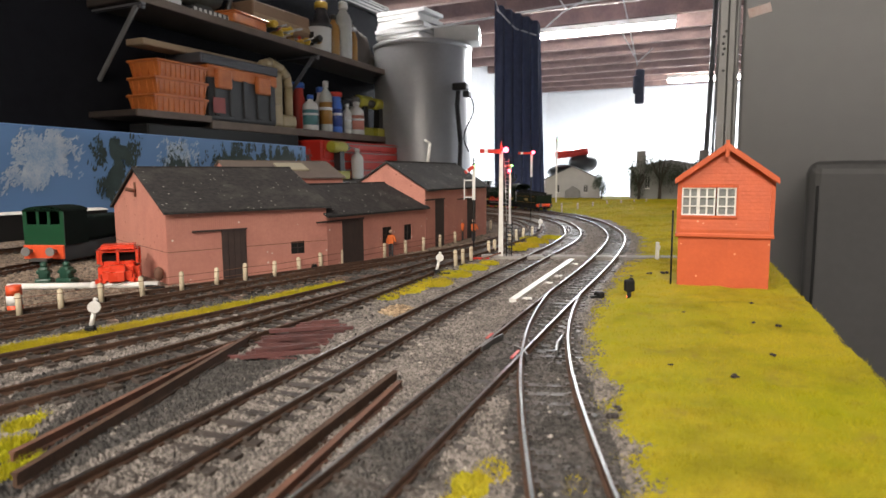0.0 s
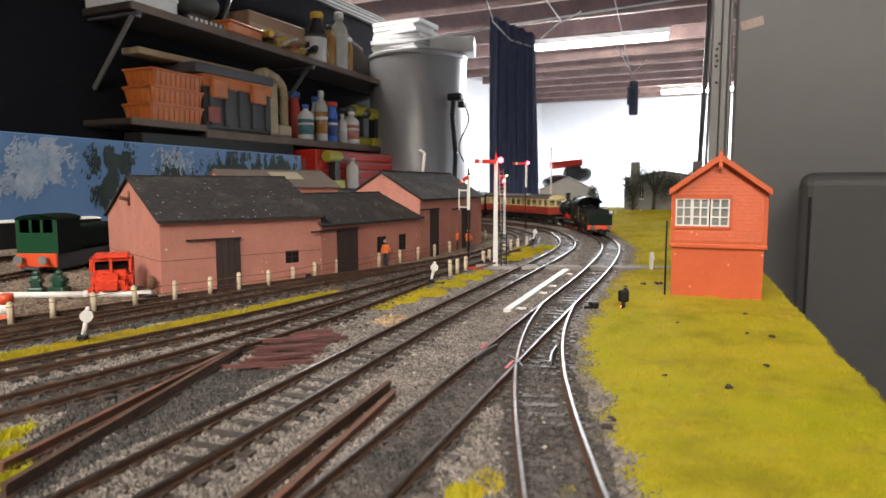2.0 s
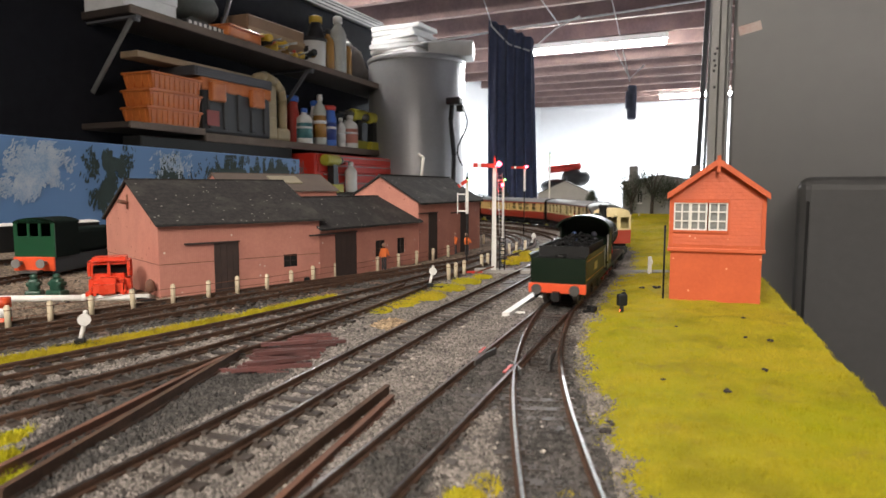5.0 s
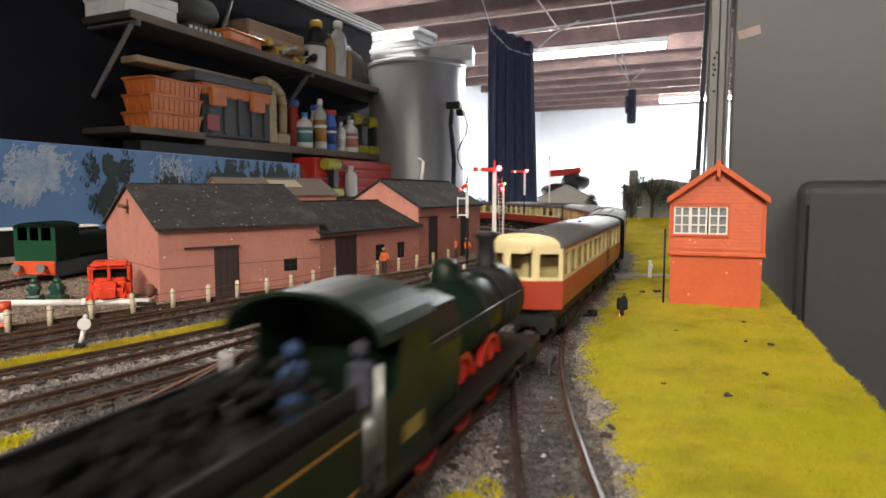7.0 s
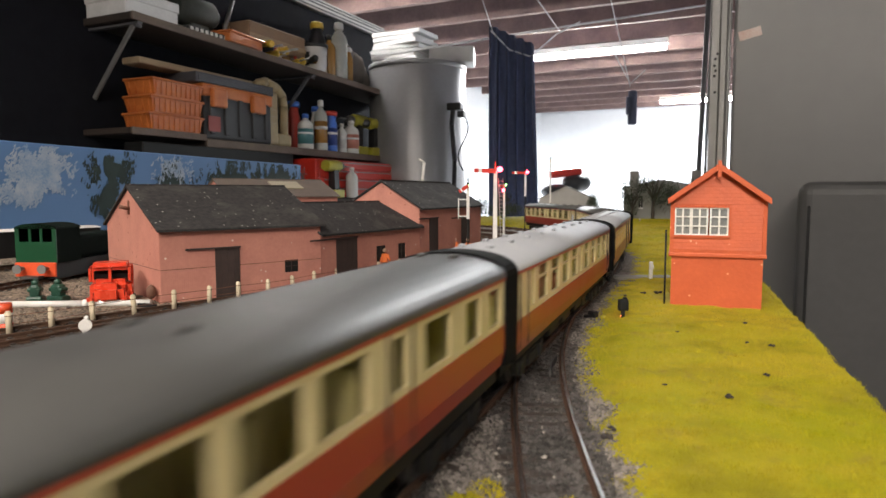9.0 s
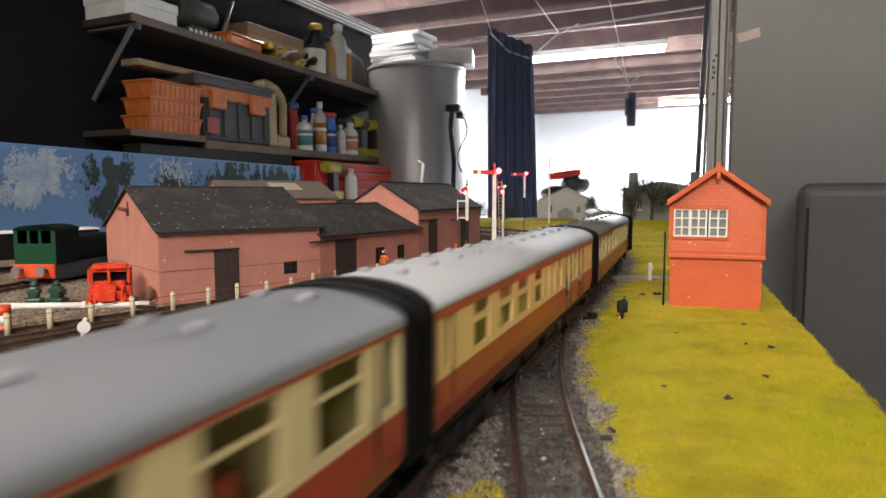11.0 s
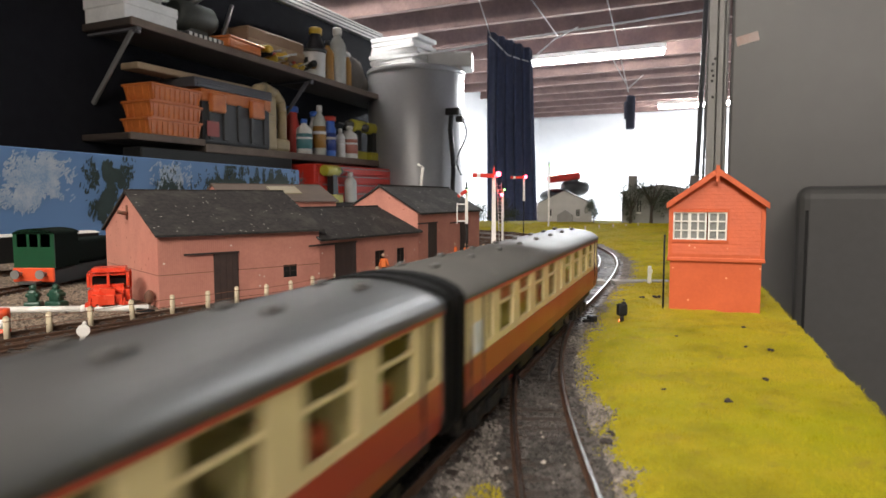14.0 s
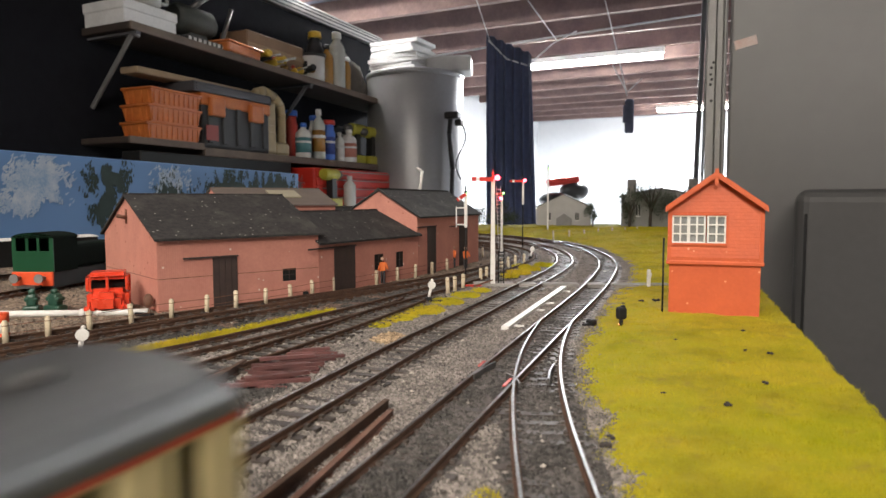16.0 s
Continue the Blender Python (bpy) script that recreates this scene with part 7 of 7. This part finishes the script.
def curtain():
    bm = bmesh.new()
    rows, cols = 24, 120
    g = []
    for j in range(rows + 1):
        v = j / rows
        z = 0.93 - v * 0.99
        row = []
        for i in range(cols + 1):
            u = i / cols
            top = 0.10 * u * (1 - v)
            w = 0.235 + 0.03 * v
            x = 0.235 + u * w + 0.004 * v
            y = 3.4 + 0.045 * abs(math.sin(u * 17 + 0.5 * math.sin(v * 3))) ** 0.6 * (0.4 + 0.6 * v) + 0.016 * math.sin(u * 33 + v * 2)
            row.append(bm.verts.new((x, y, z - top)))
        g.append(row)
    for a, b in zip(g, g[1:]):
        for i in range(cols):
            f = bm.faces.new((a[i], a[i + 1], b[i + 1], b[i]))
            f.smooth = True
    bmesh.ops.solidify(bm, geom=bm.faces[:], thickness=0.003)
    solo("dark_curtain", bm, M_CLOTH, Matrix(), "dark navy curtain hanging in folds from a line", "curtain")


curtain()
# white cords, washing line and what hangs on it
M_CORD = mat("white_cord", (0.75, 0.75, 0.76), 0.7, scale=60)


def cord(pts, r, label, name="cord"):
    bm = bmesh.new()
    for p, q in zip(pts, pts[1:]):
        rod(bm, p, q, r, n=6)
    solo(name, bm, M_CORD, Matrix(), label, "cord", "white cords")


def at(px, py, d):
    """A place d metres ahead, from the tangent of its bearing and height."""
    return Vector((px * d, d, EYE_Z + py * d))


cord([at(-0.10, 0.205, 3.6), at(0.075, 0.233, 3.6), at(0.425, 0.285, 3.6)], 0.0055, "taut white line under the ceiling")
cord([at(0.072, 0.243, 3.4), at(0.10, 0.215, 3.4), at(0.132, 0.205, 3.4), at(0.17, 0.238, 3.5), at(0.205, 0.256, 3.6)], 0.004, "slack white cord that carries the curtain")
cord([at(0.045, 0.33, 3.0), at(0.074, 0.243, 3.4)], 0.003, "thin white cord from the ceiling")
cord([at(0.11, 0.33, 3.0), at(0.175, 0.243, 3.5)], 0.003, "thin white cord from the ceiling")
cord([at(0.24, 0.33, 3.2), at(0.262, 0.245, 3.4), at(0.283, 0.16, 3.3)], 0.003, "thin white cord from the ceiling")
cord([at(0.255, 0.215, 3.3), at(0.283, 0.165, 3.3), at(0.305, 0.185, 3.3)], 0.003, "white clips on the cord")
bm = bmesh.new()
p = at(0.287, 0.155, 3.3)
rbox(bm, -0.022, 0.022, -0.012, 0.012, -0.17, 0.0, 0.010)
rbox(bm, -0.032, 0.004, -0.012, 0.012, -0.12, -0.03, 0.008)
solo("hanging_glove", bm, M_CLOTH, Matrix.Translation(p), "dark cloth hanging from the cord by a peg", "cloth")
# right-hand steel cabinet with its upright, label and cooler box
t = thing("steel_cabinet", pose(0.568, 1.30, 0, 0, 0, -27), "large smooth dark grey steel cabinet", "cabinet")
bm = bmesh.new()
rbox(bm, 0.0, 1.1, 0.0, 0.6, FLOOR_Z, 1.35, 0.006)
part("body", bm, M_CABINET, t)
bm = bmesh.new()
rbox(bm, 0.058, 0.098, -0.0012, 0.0, 0.392, 0.410, 0.0004, seg=1)
part("sticker", bm, mat("torn_pale_sticker", (0.60, 0.56, 0.53), 0.6, other=(0.45, 0.25, 0.2), scale=40), t, "torn pale sticker").matrix_basis = pose(0.036, 0, -0.031, 0, -12, 0)
t = thing("metal_upright", pose(0.532, 1.32, 0, 0, 0, -27), "tall aluminium upright with screw holes", "upright")
for x0, x1, y0 in ((0.0, 0.016, 0.0), (0.018, 0.029, -0.004), (0.031, 0.035, 0.002)):
    bm = bmesh.new()
    rbox(bm, x0, x1, y0, 0.012, FLOOR_Z, 1.35, 0.001, seg=1)
    part("channel", bm, M_ALU, t)
bm = bmesh.new()
box(bm, 0.001, 0.036, 0.0122, 0.016, FLOOR_Z, 1.35)
part("backing", bm, M_ALU, t)
for x, z in ((0.009, 0.335), (0.013, 0.345), (0.008, 0.322), (0.010, 0.312), (0.008, 0.302), (0.010, 0.27)):
    bm = bmesh.new()
    rod(bm, (x, -0.0015, z), (x, 0.001, z), 0.0028, n=8)
    part("screw", bm, M_BLACK, t)
t = thing("cooler_box", pose(0.555, 1.02, 0, 0, 0, -29), "dark grey plastic cooler box against the cabinet", "cooler box")
bm = bmesh.new()
rbox(bm, 0.0, 0.5, 0.0, 0.22, -0.55, 0.088, 0.02, seg=4)
part("body", bm, mat("dark_cooler_plastic", (0.065, 0.064, 0.064), 0.6, scale=8, bump=0.0004, bump_scale=400), t)
bm = bmesh.new()
rbox(bm, 0.014, 0.018, -0.003, 0.0, -0.5, 0.05, 0.001, seg=1)
part("lid_edge", bm, M_BLACK, t)
bm = bmesh.new()
rbox(bm, 0.146, 0.160, -0.003, 0.0, 0.006, 0.050, 0.003, seg=2)
b = part("badge", bm, plain("grey_badge", (0.12, 0.12, 0.12)), t, "grey oval badge")
bm = bmesh.new()
box(bm, 0.150, 0.156, -0.004, -0.003, 0.012, 0.044)
part("badge_bar", bm, plain("pale_badge", (0.25, 0.25, 0.25)), b)
# leaning poles behind the upright
bm = bmesh.new()
rod(bm, (0.382 * 2.2, 2.2, -0.6), (0.404 * 2.2, 2.2, 1.3), 0.008, n=10)
solo("leaning_pole", bm, M_BRACKET, Matrix(), "dark grey pole leaning behind the upright", "pole", "leaning poles")
bm = bmesh.new()
rod(bm, (0.396 * 2.0, 2.0, -0.6), (0.407 * 2.0, 2.0, 1.3), 0.004, n=10)
solo("leaning_pole", bm, M_ALU, Matrix(), "thin bright rod leaning behind the upright", "pole", "leaning poles")
# far corner: dark machine with a red top on a white cabinet
t = thing("garden_machine", pose(0.86, 5.0, 0), "black machine with a red hood by the far wall", "machine")
bm = bmesh.new()
ball(bm, (0.16, 0, 0.15), 0.10, 1.1, 1, 0.75, 3)
ball(bm, (0.02, 0, 0.08), 0.10, 1.3, 1, 0.6, 3)
part("body", bm, P_BLK, t)
bm = bmesh.new()
rbox(bm, -0.02, 0.22, -0.06, 0.06, 0.185, 0.245, 0.02, pose(0, 0, 0, 0, -7, 0))
part("hood", bm, M_RED, t, "red hood")
bm = bmesh.new()
rbox(bm, -0.25, 0.25, -0.2, 0.2, FLOOR_Z, 0.02, 0.01)
solo("white_cabinet", bm, M_WHITEWALL, pose(0.86, 5.05, 0), "white cabinet below the machine", "cabinet")
# painter's figure-like white bracket on the ridge
bm = bmesh.new()
rod(bm, (0, 0, 0), (0.004, 0, 0.035), 0.0022, n=8)
rod(bm, (0.004, 0, 0.035), (-0.004, 0, 0.040), 0.0016, n=8)
rod(bm, (0, 0, -0.08), (0, 0, 0), 0.0015, n=8)
solo("yard_lamp", bm, M_WHITE, pose(-0.0315, 0.95, 0.08), "white model yard lamp behind the shed roof", "yard lamp")


# ---- ballast, earth and grass fibres ----
def build_ballast():
    """The stony surface between the board's edges: rough facets about the size of the stones."""
    ys = [0.07]
    while ys[-1] < 1.5:
        ys.append(ys[-1] + max(0.0007, 0.0034 * ys[-1]))
    rng = np.random.RandomState(3)
    verts, faces, index, prev = [], [], [], None
    yard = np.array([(p[0], p[1]) for p in YARD.q])
    order = np.argsort(yard[:, 1])
    yy, yx = yard[order, 1], yard[order, 0]
    nx = 420
    for j, y in enumerate(ys):
        l, r = -0.74 * y - 0.05, min(0.47 * y + 0.02, field_left(y) + 0.012)
        x = np.linspace(l, r, nx) + rng.uniform(-0.4, 0.4, nx) * (r - l) / nx
        z = 0.0005 + rng.uniform(-0.0006, 0.0007, nx) + 0.0006 * np.sin(x * 95 + y * 40) * np.sin(y * 70)
        for i in range(nx):
            verts.append((x[i], y + rng.uniform(-0.3, 0.3) * max(0.0007, 0.0034 * y), z[i]))
        if j:
            base = (j - 1) * nx
            edge = float(np.interp(y, yy, yx))
            green = np.zeros(nx, bool)
            for bx, by, br in GRASSY:
                if abs(y - by) < 1.3 * br:
                    green |= ((x - bx) / 0.8) ** 2 + ((y - by) / 1.3) ** 2 < (br * 0.85) ** 2
            for i in range(nx - 1):
                a, b, c, d = base + i, base + i + 1, base + nx + i + 1, base + nx + i
                faces.append((a, b, c) if (i + j) % 2 else (a, b, d))
                faces.append((a, c, d) if (i + j) % 2 else (b, c, d))
                wob = 0.006 * noise.noise((x[i] * 60, y * 60, 1))
                k = 0
                if green[i] and wob > -0.0025:
                    k = 5
                elif x[i] < edge - 0.016 + wob:
                    k = 1
                elif 0.008 < float(np.interp(y, LOOP_Y, LOOP_X)) - x[i] - 0.012 < 0.040 + 2 * wob and y < 0.245 + 2 * wob and x[i] > float(np.interp(y, SPUR_Y, SPUR_X)) - 0.008:
                    k = 2 if wob > -0.002 else 3
                elif math.hypot((x[i] + 0.118) / 1.25, (y - 0.224 - 0.5 * (x[i] + 0.118)) / 1.15) < 0.024 + 1.3 * wob or math.hypot((x[i] + 0.101) / 1.0, (y - 0.205) / 2.2) < 0.0165 + wob or math.hypot(x[i] + 0.078, (y - 0.215) / 2.5) < 0.010 + wob:
                    k = 2
                elif abs(x[i] - float(np.interp(y, MAIN_Y, MAIN_X))) < 0.0125 + wob * 0.6:
                    k = 2 if wob > 0.0012 else 3
                elif y < 0.30 and abs(x[i] - float(np.interp(y, BR_Y, BR_X))) < 0.0135 + wob * 0.6:
                    k = 3 if wob > -0.0008 else 2
                elif edge - 0.02 < x[i] < edge + 0.062 + wob and y < 0.6:
                    k = 2 if wob > -0.001 else 6
                elif math.hypot(x[i] + 0.028, (y - 0.333) / 1.6) < 0.0085 + wob:
                    k = 4
                index += [k, k]
    me = bpy.data.meshes.new("ballast")
    me.from_pydata(verts, [], faces)
    for m in (M_BALLAST, M_EARTH, M_CINDER, M_OILY, M_SAND, M_GRASS, M_BROWN):
        me.materials.append(m)
    me.polygons.foreach_set("material_index", index)
    ob = new("ballast_surface", me)
    tagged(ob, "grey granite ballast with dark cinders and brown yard earth", "ballast", kind="stuff")


M_CINDER = mat("dark_cinders", (0.075, 0.068, 0.062), 0.95, other=(0.024, 0.022, 0.021), scale=70)
M_OILY = mat("oily_ballast", (0.100, 0.090, 0.083), 0.9, other=(0.042, 0.038, 0.036), scale=70)
M_BROWN = mat("rusty_cinders", (0.15, 0.10, 0.075), 0.95, other=(0.06, 0.042, 0.035), scale=70)
M_SAND = mat("sandy_rubble", (0.42, 0.31, 0.19), 0.95, other=(0.22, 0.15, 0.09), scale=70)
for m, size in ((M_CINDER, 0.0012), (M_OILY, 0.0013), (M_SAND, 0.0016), (M_BROWN, 0.0012)):
    grains(m, size)
near = [q for q in MAIN.q if -0.1 < q[1] < 1.05]
MAIN_Y = np.array([q[1] for q in near])[::-1]
MAIN_X = np.array([q[0] for q in near])[::-1]
strip = []
for k in range(41):
    u = k / 40
    x = float(np.interp(u, [0, 0.2, 0.4, 0.6, 0.8, 1.0], [-0.183, -0.163, -0.142, -0.122, -0.10, -0.072]))
    y = float(np.interp(u, [0, 0.2, 0.4, 0.6, 0.8, 1.0], [0.240, 0.268, 0.297, 0.327, 0.362, 0.408]))
    strip.append((x, y, 0.0105 - 0.0045 * u))
TUFT_A = [(-0.036, 0.366, 0.009), (-0.024, 0.390, 0.013), (-0.010, 0.416, 0.016), (0.004, 0.449, 0.015), (0.018, 0.480, 0.014), (0.031, 0.506, 0.010)]
TUFT_B = [(0.063, 0.600, 0.011), (0.076, 0.632, 0.014), (0.092, 0.668, 0.014), (0.112, 0.705, 0.013), (0.085, 0.69, 0.012)]
TUFT_C = [(-0.115, 0.160, 0.008), (-0.122, 0.178, 0.006), (-0.105, 0.150, 0.006)]
TUFT_D = [(0.004, 0.140, 0.0062), (0.010, 0.147, 0.0052), (0.0015, 0.130, 0.006)]
GRASSY = strip + TUFT_A + TUFT_B + TUFT_C + TUFT_D
LOOP_Y, LOOP_X = np.array(sorted((q[1], q[0]) for q in LOOP.q if q[1] < 0.9)).T
SPUR_Y, SPUR_X = np.array(sorted((q[1], q[0]) for q in SPUR.q)).T
BR_Y, BR_X = np.array(sorted((q[1], q[0]) for q in BRANCH.q)).T
build_ballast()


def grass_material():
    m = mat("grass_fibre", (0.52, 0.39, 0.03), 0.85, other=(0.36, 0.35, 0.010), scale=9, amount=1.5, spec=0.15)
    nt = m.node_tree
    geo = nt.nodes.new("ShaderNodeNewGeometry")
    hsv = nt.nodes.new("ShaderNodeHueSaturation")
    val = nt.nodes.new("ShaderNodeMapRange")
    val.inputs["To Min"].default_value, val.inputs["To Max"].default_value = 0.78, 1.2
    b = nt.nodes["Principled BSDF"]
    link = b.inputs["Base Color"].links[0]
    src = link.from_socket
    nt.links.new(geo.outputs["Random Per Island"], val.inputs["Value"])
    nt.links.new(val.outputs[0], hsv.inputs["Value"])
    nt.links.new(src, hsv.inputs["Color"])
    nt.links.new(hsv.outputs["Color"], b.inputs["Base Color"])
    return m


M_FIBRE = grass_material()
patches(M_FIBRE, (0.17, 0.16, 0.010), 22, 0.50, 0.72, 0.7)
patches(M_FIBRE, (0.26, 0.18, 0.05), 60, 0.58, 0.72, 0.6)


def fibres(name, spots, label, hmin, hmax, w, seed):
    """Static grass: one blade for each spot (x, y, z, k)."""
    rng = np.random.RandomState(seed)
    n = len(spots)
    p = np.array(spots)
    a = rng.uniform(0, 6.283, n)
    lean = rng.uniform(0, 0.75, n)
    h = rng.uniform(hmin, hmax, n) * p[:, 3]
    b = rng.uniform(0, 6.283, n)
    ww = w * p[:, 3]
    v = np.zeros((n, 3, 3))
    v[:, 0] = p[:, :3] + np.stack([np.cos(b) * ww, np.sin(b) * ww, np.zeros(n)], 1)
    v[:, 1] = p[:, :3] - np.stack([np.cos(b) * ww, np.sin(b) * ww, np.zeros(n)], 1)
    v[:, 2] = p[:, :3] + np.stack([np.cos(a) * lean * h, np.sin(a) * lean * h, h], 1)
    me = bpy.data.meshes.new(name)
    me.from_pydata(v.reshape(-1, 3).tolist(), [], np.arange(3 * n).reshape(n, 3).tolist())
    me.materials.append(M_FIBRE)
    tagged(new(name, me), label, "grass", kind="stuff")


def field_spots(n):
    rng = random.Random(31)
    out = []
    while len(out) < n:
        y = 0.10 + 1.35 * rng.random() ** 2.3
        l, r = field_left(y), edge_x(y)
        x = rng.uniform(l - 0.001, r + 0.0008)
        k = 0.75 + 0.9 * y
        if noise.noise((x * 120, y * 120, 4)) < -0.45 and rng.random() < 0.7:
            continue
        if 0.138 < x < 0.20 and 0.395 < y < 0.44:
            continue
        out.append((x, y, field_z(x, y) - 0.0004, k))
    return out


fibres("static_grass_fibres", field_spots(230000), "short yellow-green static grass fibres on the field", 0.0006, 0.0017, 0.00013, 1)


def patch_spots(blobs, n, seed):
    rng = random.Random(seed)
    out = []
    area = sum(r * r for _, _, r in blobs)
    for x, y, r in blobs:
        for _ in range(int(n * r * r / area)):
            a, q = rng.uniform(0, 6.283), r * rng.random() ** 0.5
            px, py = x + q * math.cos(a) * 0.8, y + q * math.sin(a) * 1.3
            if noise.noise((px * 150, py * 150, 7)) < -0.25:
                continue
            out.append((px, py, -0.0005, 0.9 + 0.8 * y))
    return out


fibres("grass_strip", patch_spots(strip, 42000, 2), "strip of yellow-green grass between the sidings", 0.0014, 0.0034, 0.00025, 2)
fibres("grass_patch", patch_spots(TUFT_A, 14000, 3), "patch of dry grass between the tracks", 0.0008, 0.0026, 0.00025, 3)
fibres("grass_patch", patch_spots(TUFT_B, 8000, 4), "patch of dry grass beyond the signal", 0.0012, 0.0034, 0.00028, 4)
fibres("grass_patch", patch_spots(TUFT_C, 2600, 5), "tuft of green grass by the loose rails", 0.0008, 0.0028, 0.00022, 5)
fibres("grass_patch", patch_spots(TUFT_D, 2600, 6), "tuft of grass between the near rails", 0.0006, 0.0022, 0.00020, 6)
fibres("grass_patch", patch_spots([(0.0235, 0.138, 0.0045), (0.029, 0.141, 0.004), (0.025, 0.128, 0.005)], 1800, 7), "tuft of grass between the near rails", 0.0004, 0.0014, 0.00020, 7)


def loose_stones():
    """Scattered stones and crumbs over the ballast and the yard."""
    rng = random.Random(77)
    bm = bmesh.new()
    for _ in range(700):
        y = 0.13 + 0.55 * rng.random() ** 1.3
        x = rng.uniform(-0.66 * y, field_left(y))
        r = rng.uniform(0.0004, 0.0011) * (0.7 + y)
        v = [bm.verts.new((x + r * dx * rng.uniform(0.6, 1.3), y + r * dy * rng.uniform(0.6, 1.3), 0.0006 + r * dz)) for dx, dy, dz in ((1, 0, 0), (-1, 0, 0), (0, 1, 0), (0, -1, 0), (0, 0, 0.9), (0, 0, -0.6))]
        for a, b, c in ((0, 2, 4), (2, 1, 4), (1, 3, 4), (3, 0, 4), (2, 0, 5), (1, 2, 5), (3, 1, 5), (0, 3, 5)):
            bm.faces.new((v[a], v[b], v[c]))
    m = mat("loose_stone", (0.42, 0.38, 0.33), 0.9, other=(0.10, 0.09, 0.08), scale=220, amount=3.0)
    solo("loose_stones", bm, m, Matrix(), "loose pale and dark stones scattered on the ballast", "stones", kind="stuff")


loose_stones()


def cinder_lumps():
    """Dark crumbs of coal between the far tracks and beside the sidings."""
    rng = random.Random(12)
    bm = bmesh.new()
    for _ in range(420):
        y = 0.24 + 0.50 * rng.random()
        x = rng.uniform(-0.60 * y, min(field_left(y), -0.02 + 0.25 * (y - 0.24)))
        r = rng.uniform(0.0006, 0.0016) * (0.6 + y)
        v = [bm.verts.new((x + r * dx * rng.uniform(0.5, 1.4), y + r * dy * rng.uniform(0.5, 1.4), 0.0006 + r * dz)) for dx, dy, dz in ((1, 0, 0), (-1, 0, 0), (0, 1, 0), (0, -1, 0), (0, 0, 0.8), (0, 0, -0.6))]
        for a, b, c in ((0, 2, 4), (2, 1, 4), (1, 3, 4), (3, 0, 4), (2, 0, 5), (1, 2, 5), (3, 1, 5), (0, 3, 5)):
            bm.faces.new((v[a], v[b], v[c]))
    solo("coal_crumbs", bm, mat("coal_crumb", (0.035, 0.03, 0.028), 0.8, other=(0.012, 0.011, 0.011), scale=300), Matrix(), "dark coal crumbs scattered between the sidings", "coal", kind="stuff")


cinder_lumps()


# ---- what moves ----
SPEED = 0.1675
NOSE = near_s(MAIN, 0.152, 0.60)


def run(t):
    """How far the train's nose has come along the main line."""
    return NOSE + SPEED * (t - 3.5) + 0.0037 * max(0.0, t - 3.5) - 0.0055 * max(0.0, t - 8.0) + 0.003 * max(0.0, 3.5 - t)


def motions():
    for ob, back, half in TRAIN:
        rows = []
        for i in range(65):
            t = i * 0.25
            s = run(t) - back
            a, b = MAIN.at(s - half), MAIN.at(s + half)
            d = b - a
            rows.append((t, pose((a.x + b.x) / 2, (a.y + b.y) / 2, RAIL_TOP, 0, 0, math.degrees(math.atan2(d.y, d.x)) - 90)))
        walk(ob, rows)
    for wheel, x, y, r in SPIN:
        rows, step = [], 0.05
        n = round(16 / step)
        for i in range(n + 1):
            turn = -math.degrees(run(i * step) / r)
            rows.append((i * step, pose(x, y, r) @ Matrix.Rotation(radians(turn), 4, "X")))
        walk(wheel, rows)


motions()
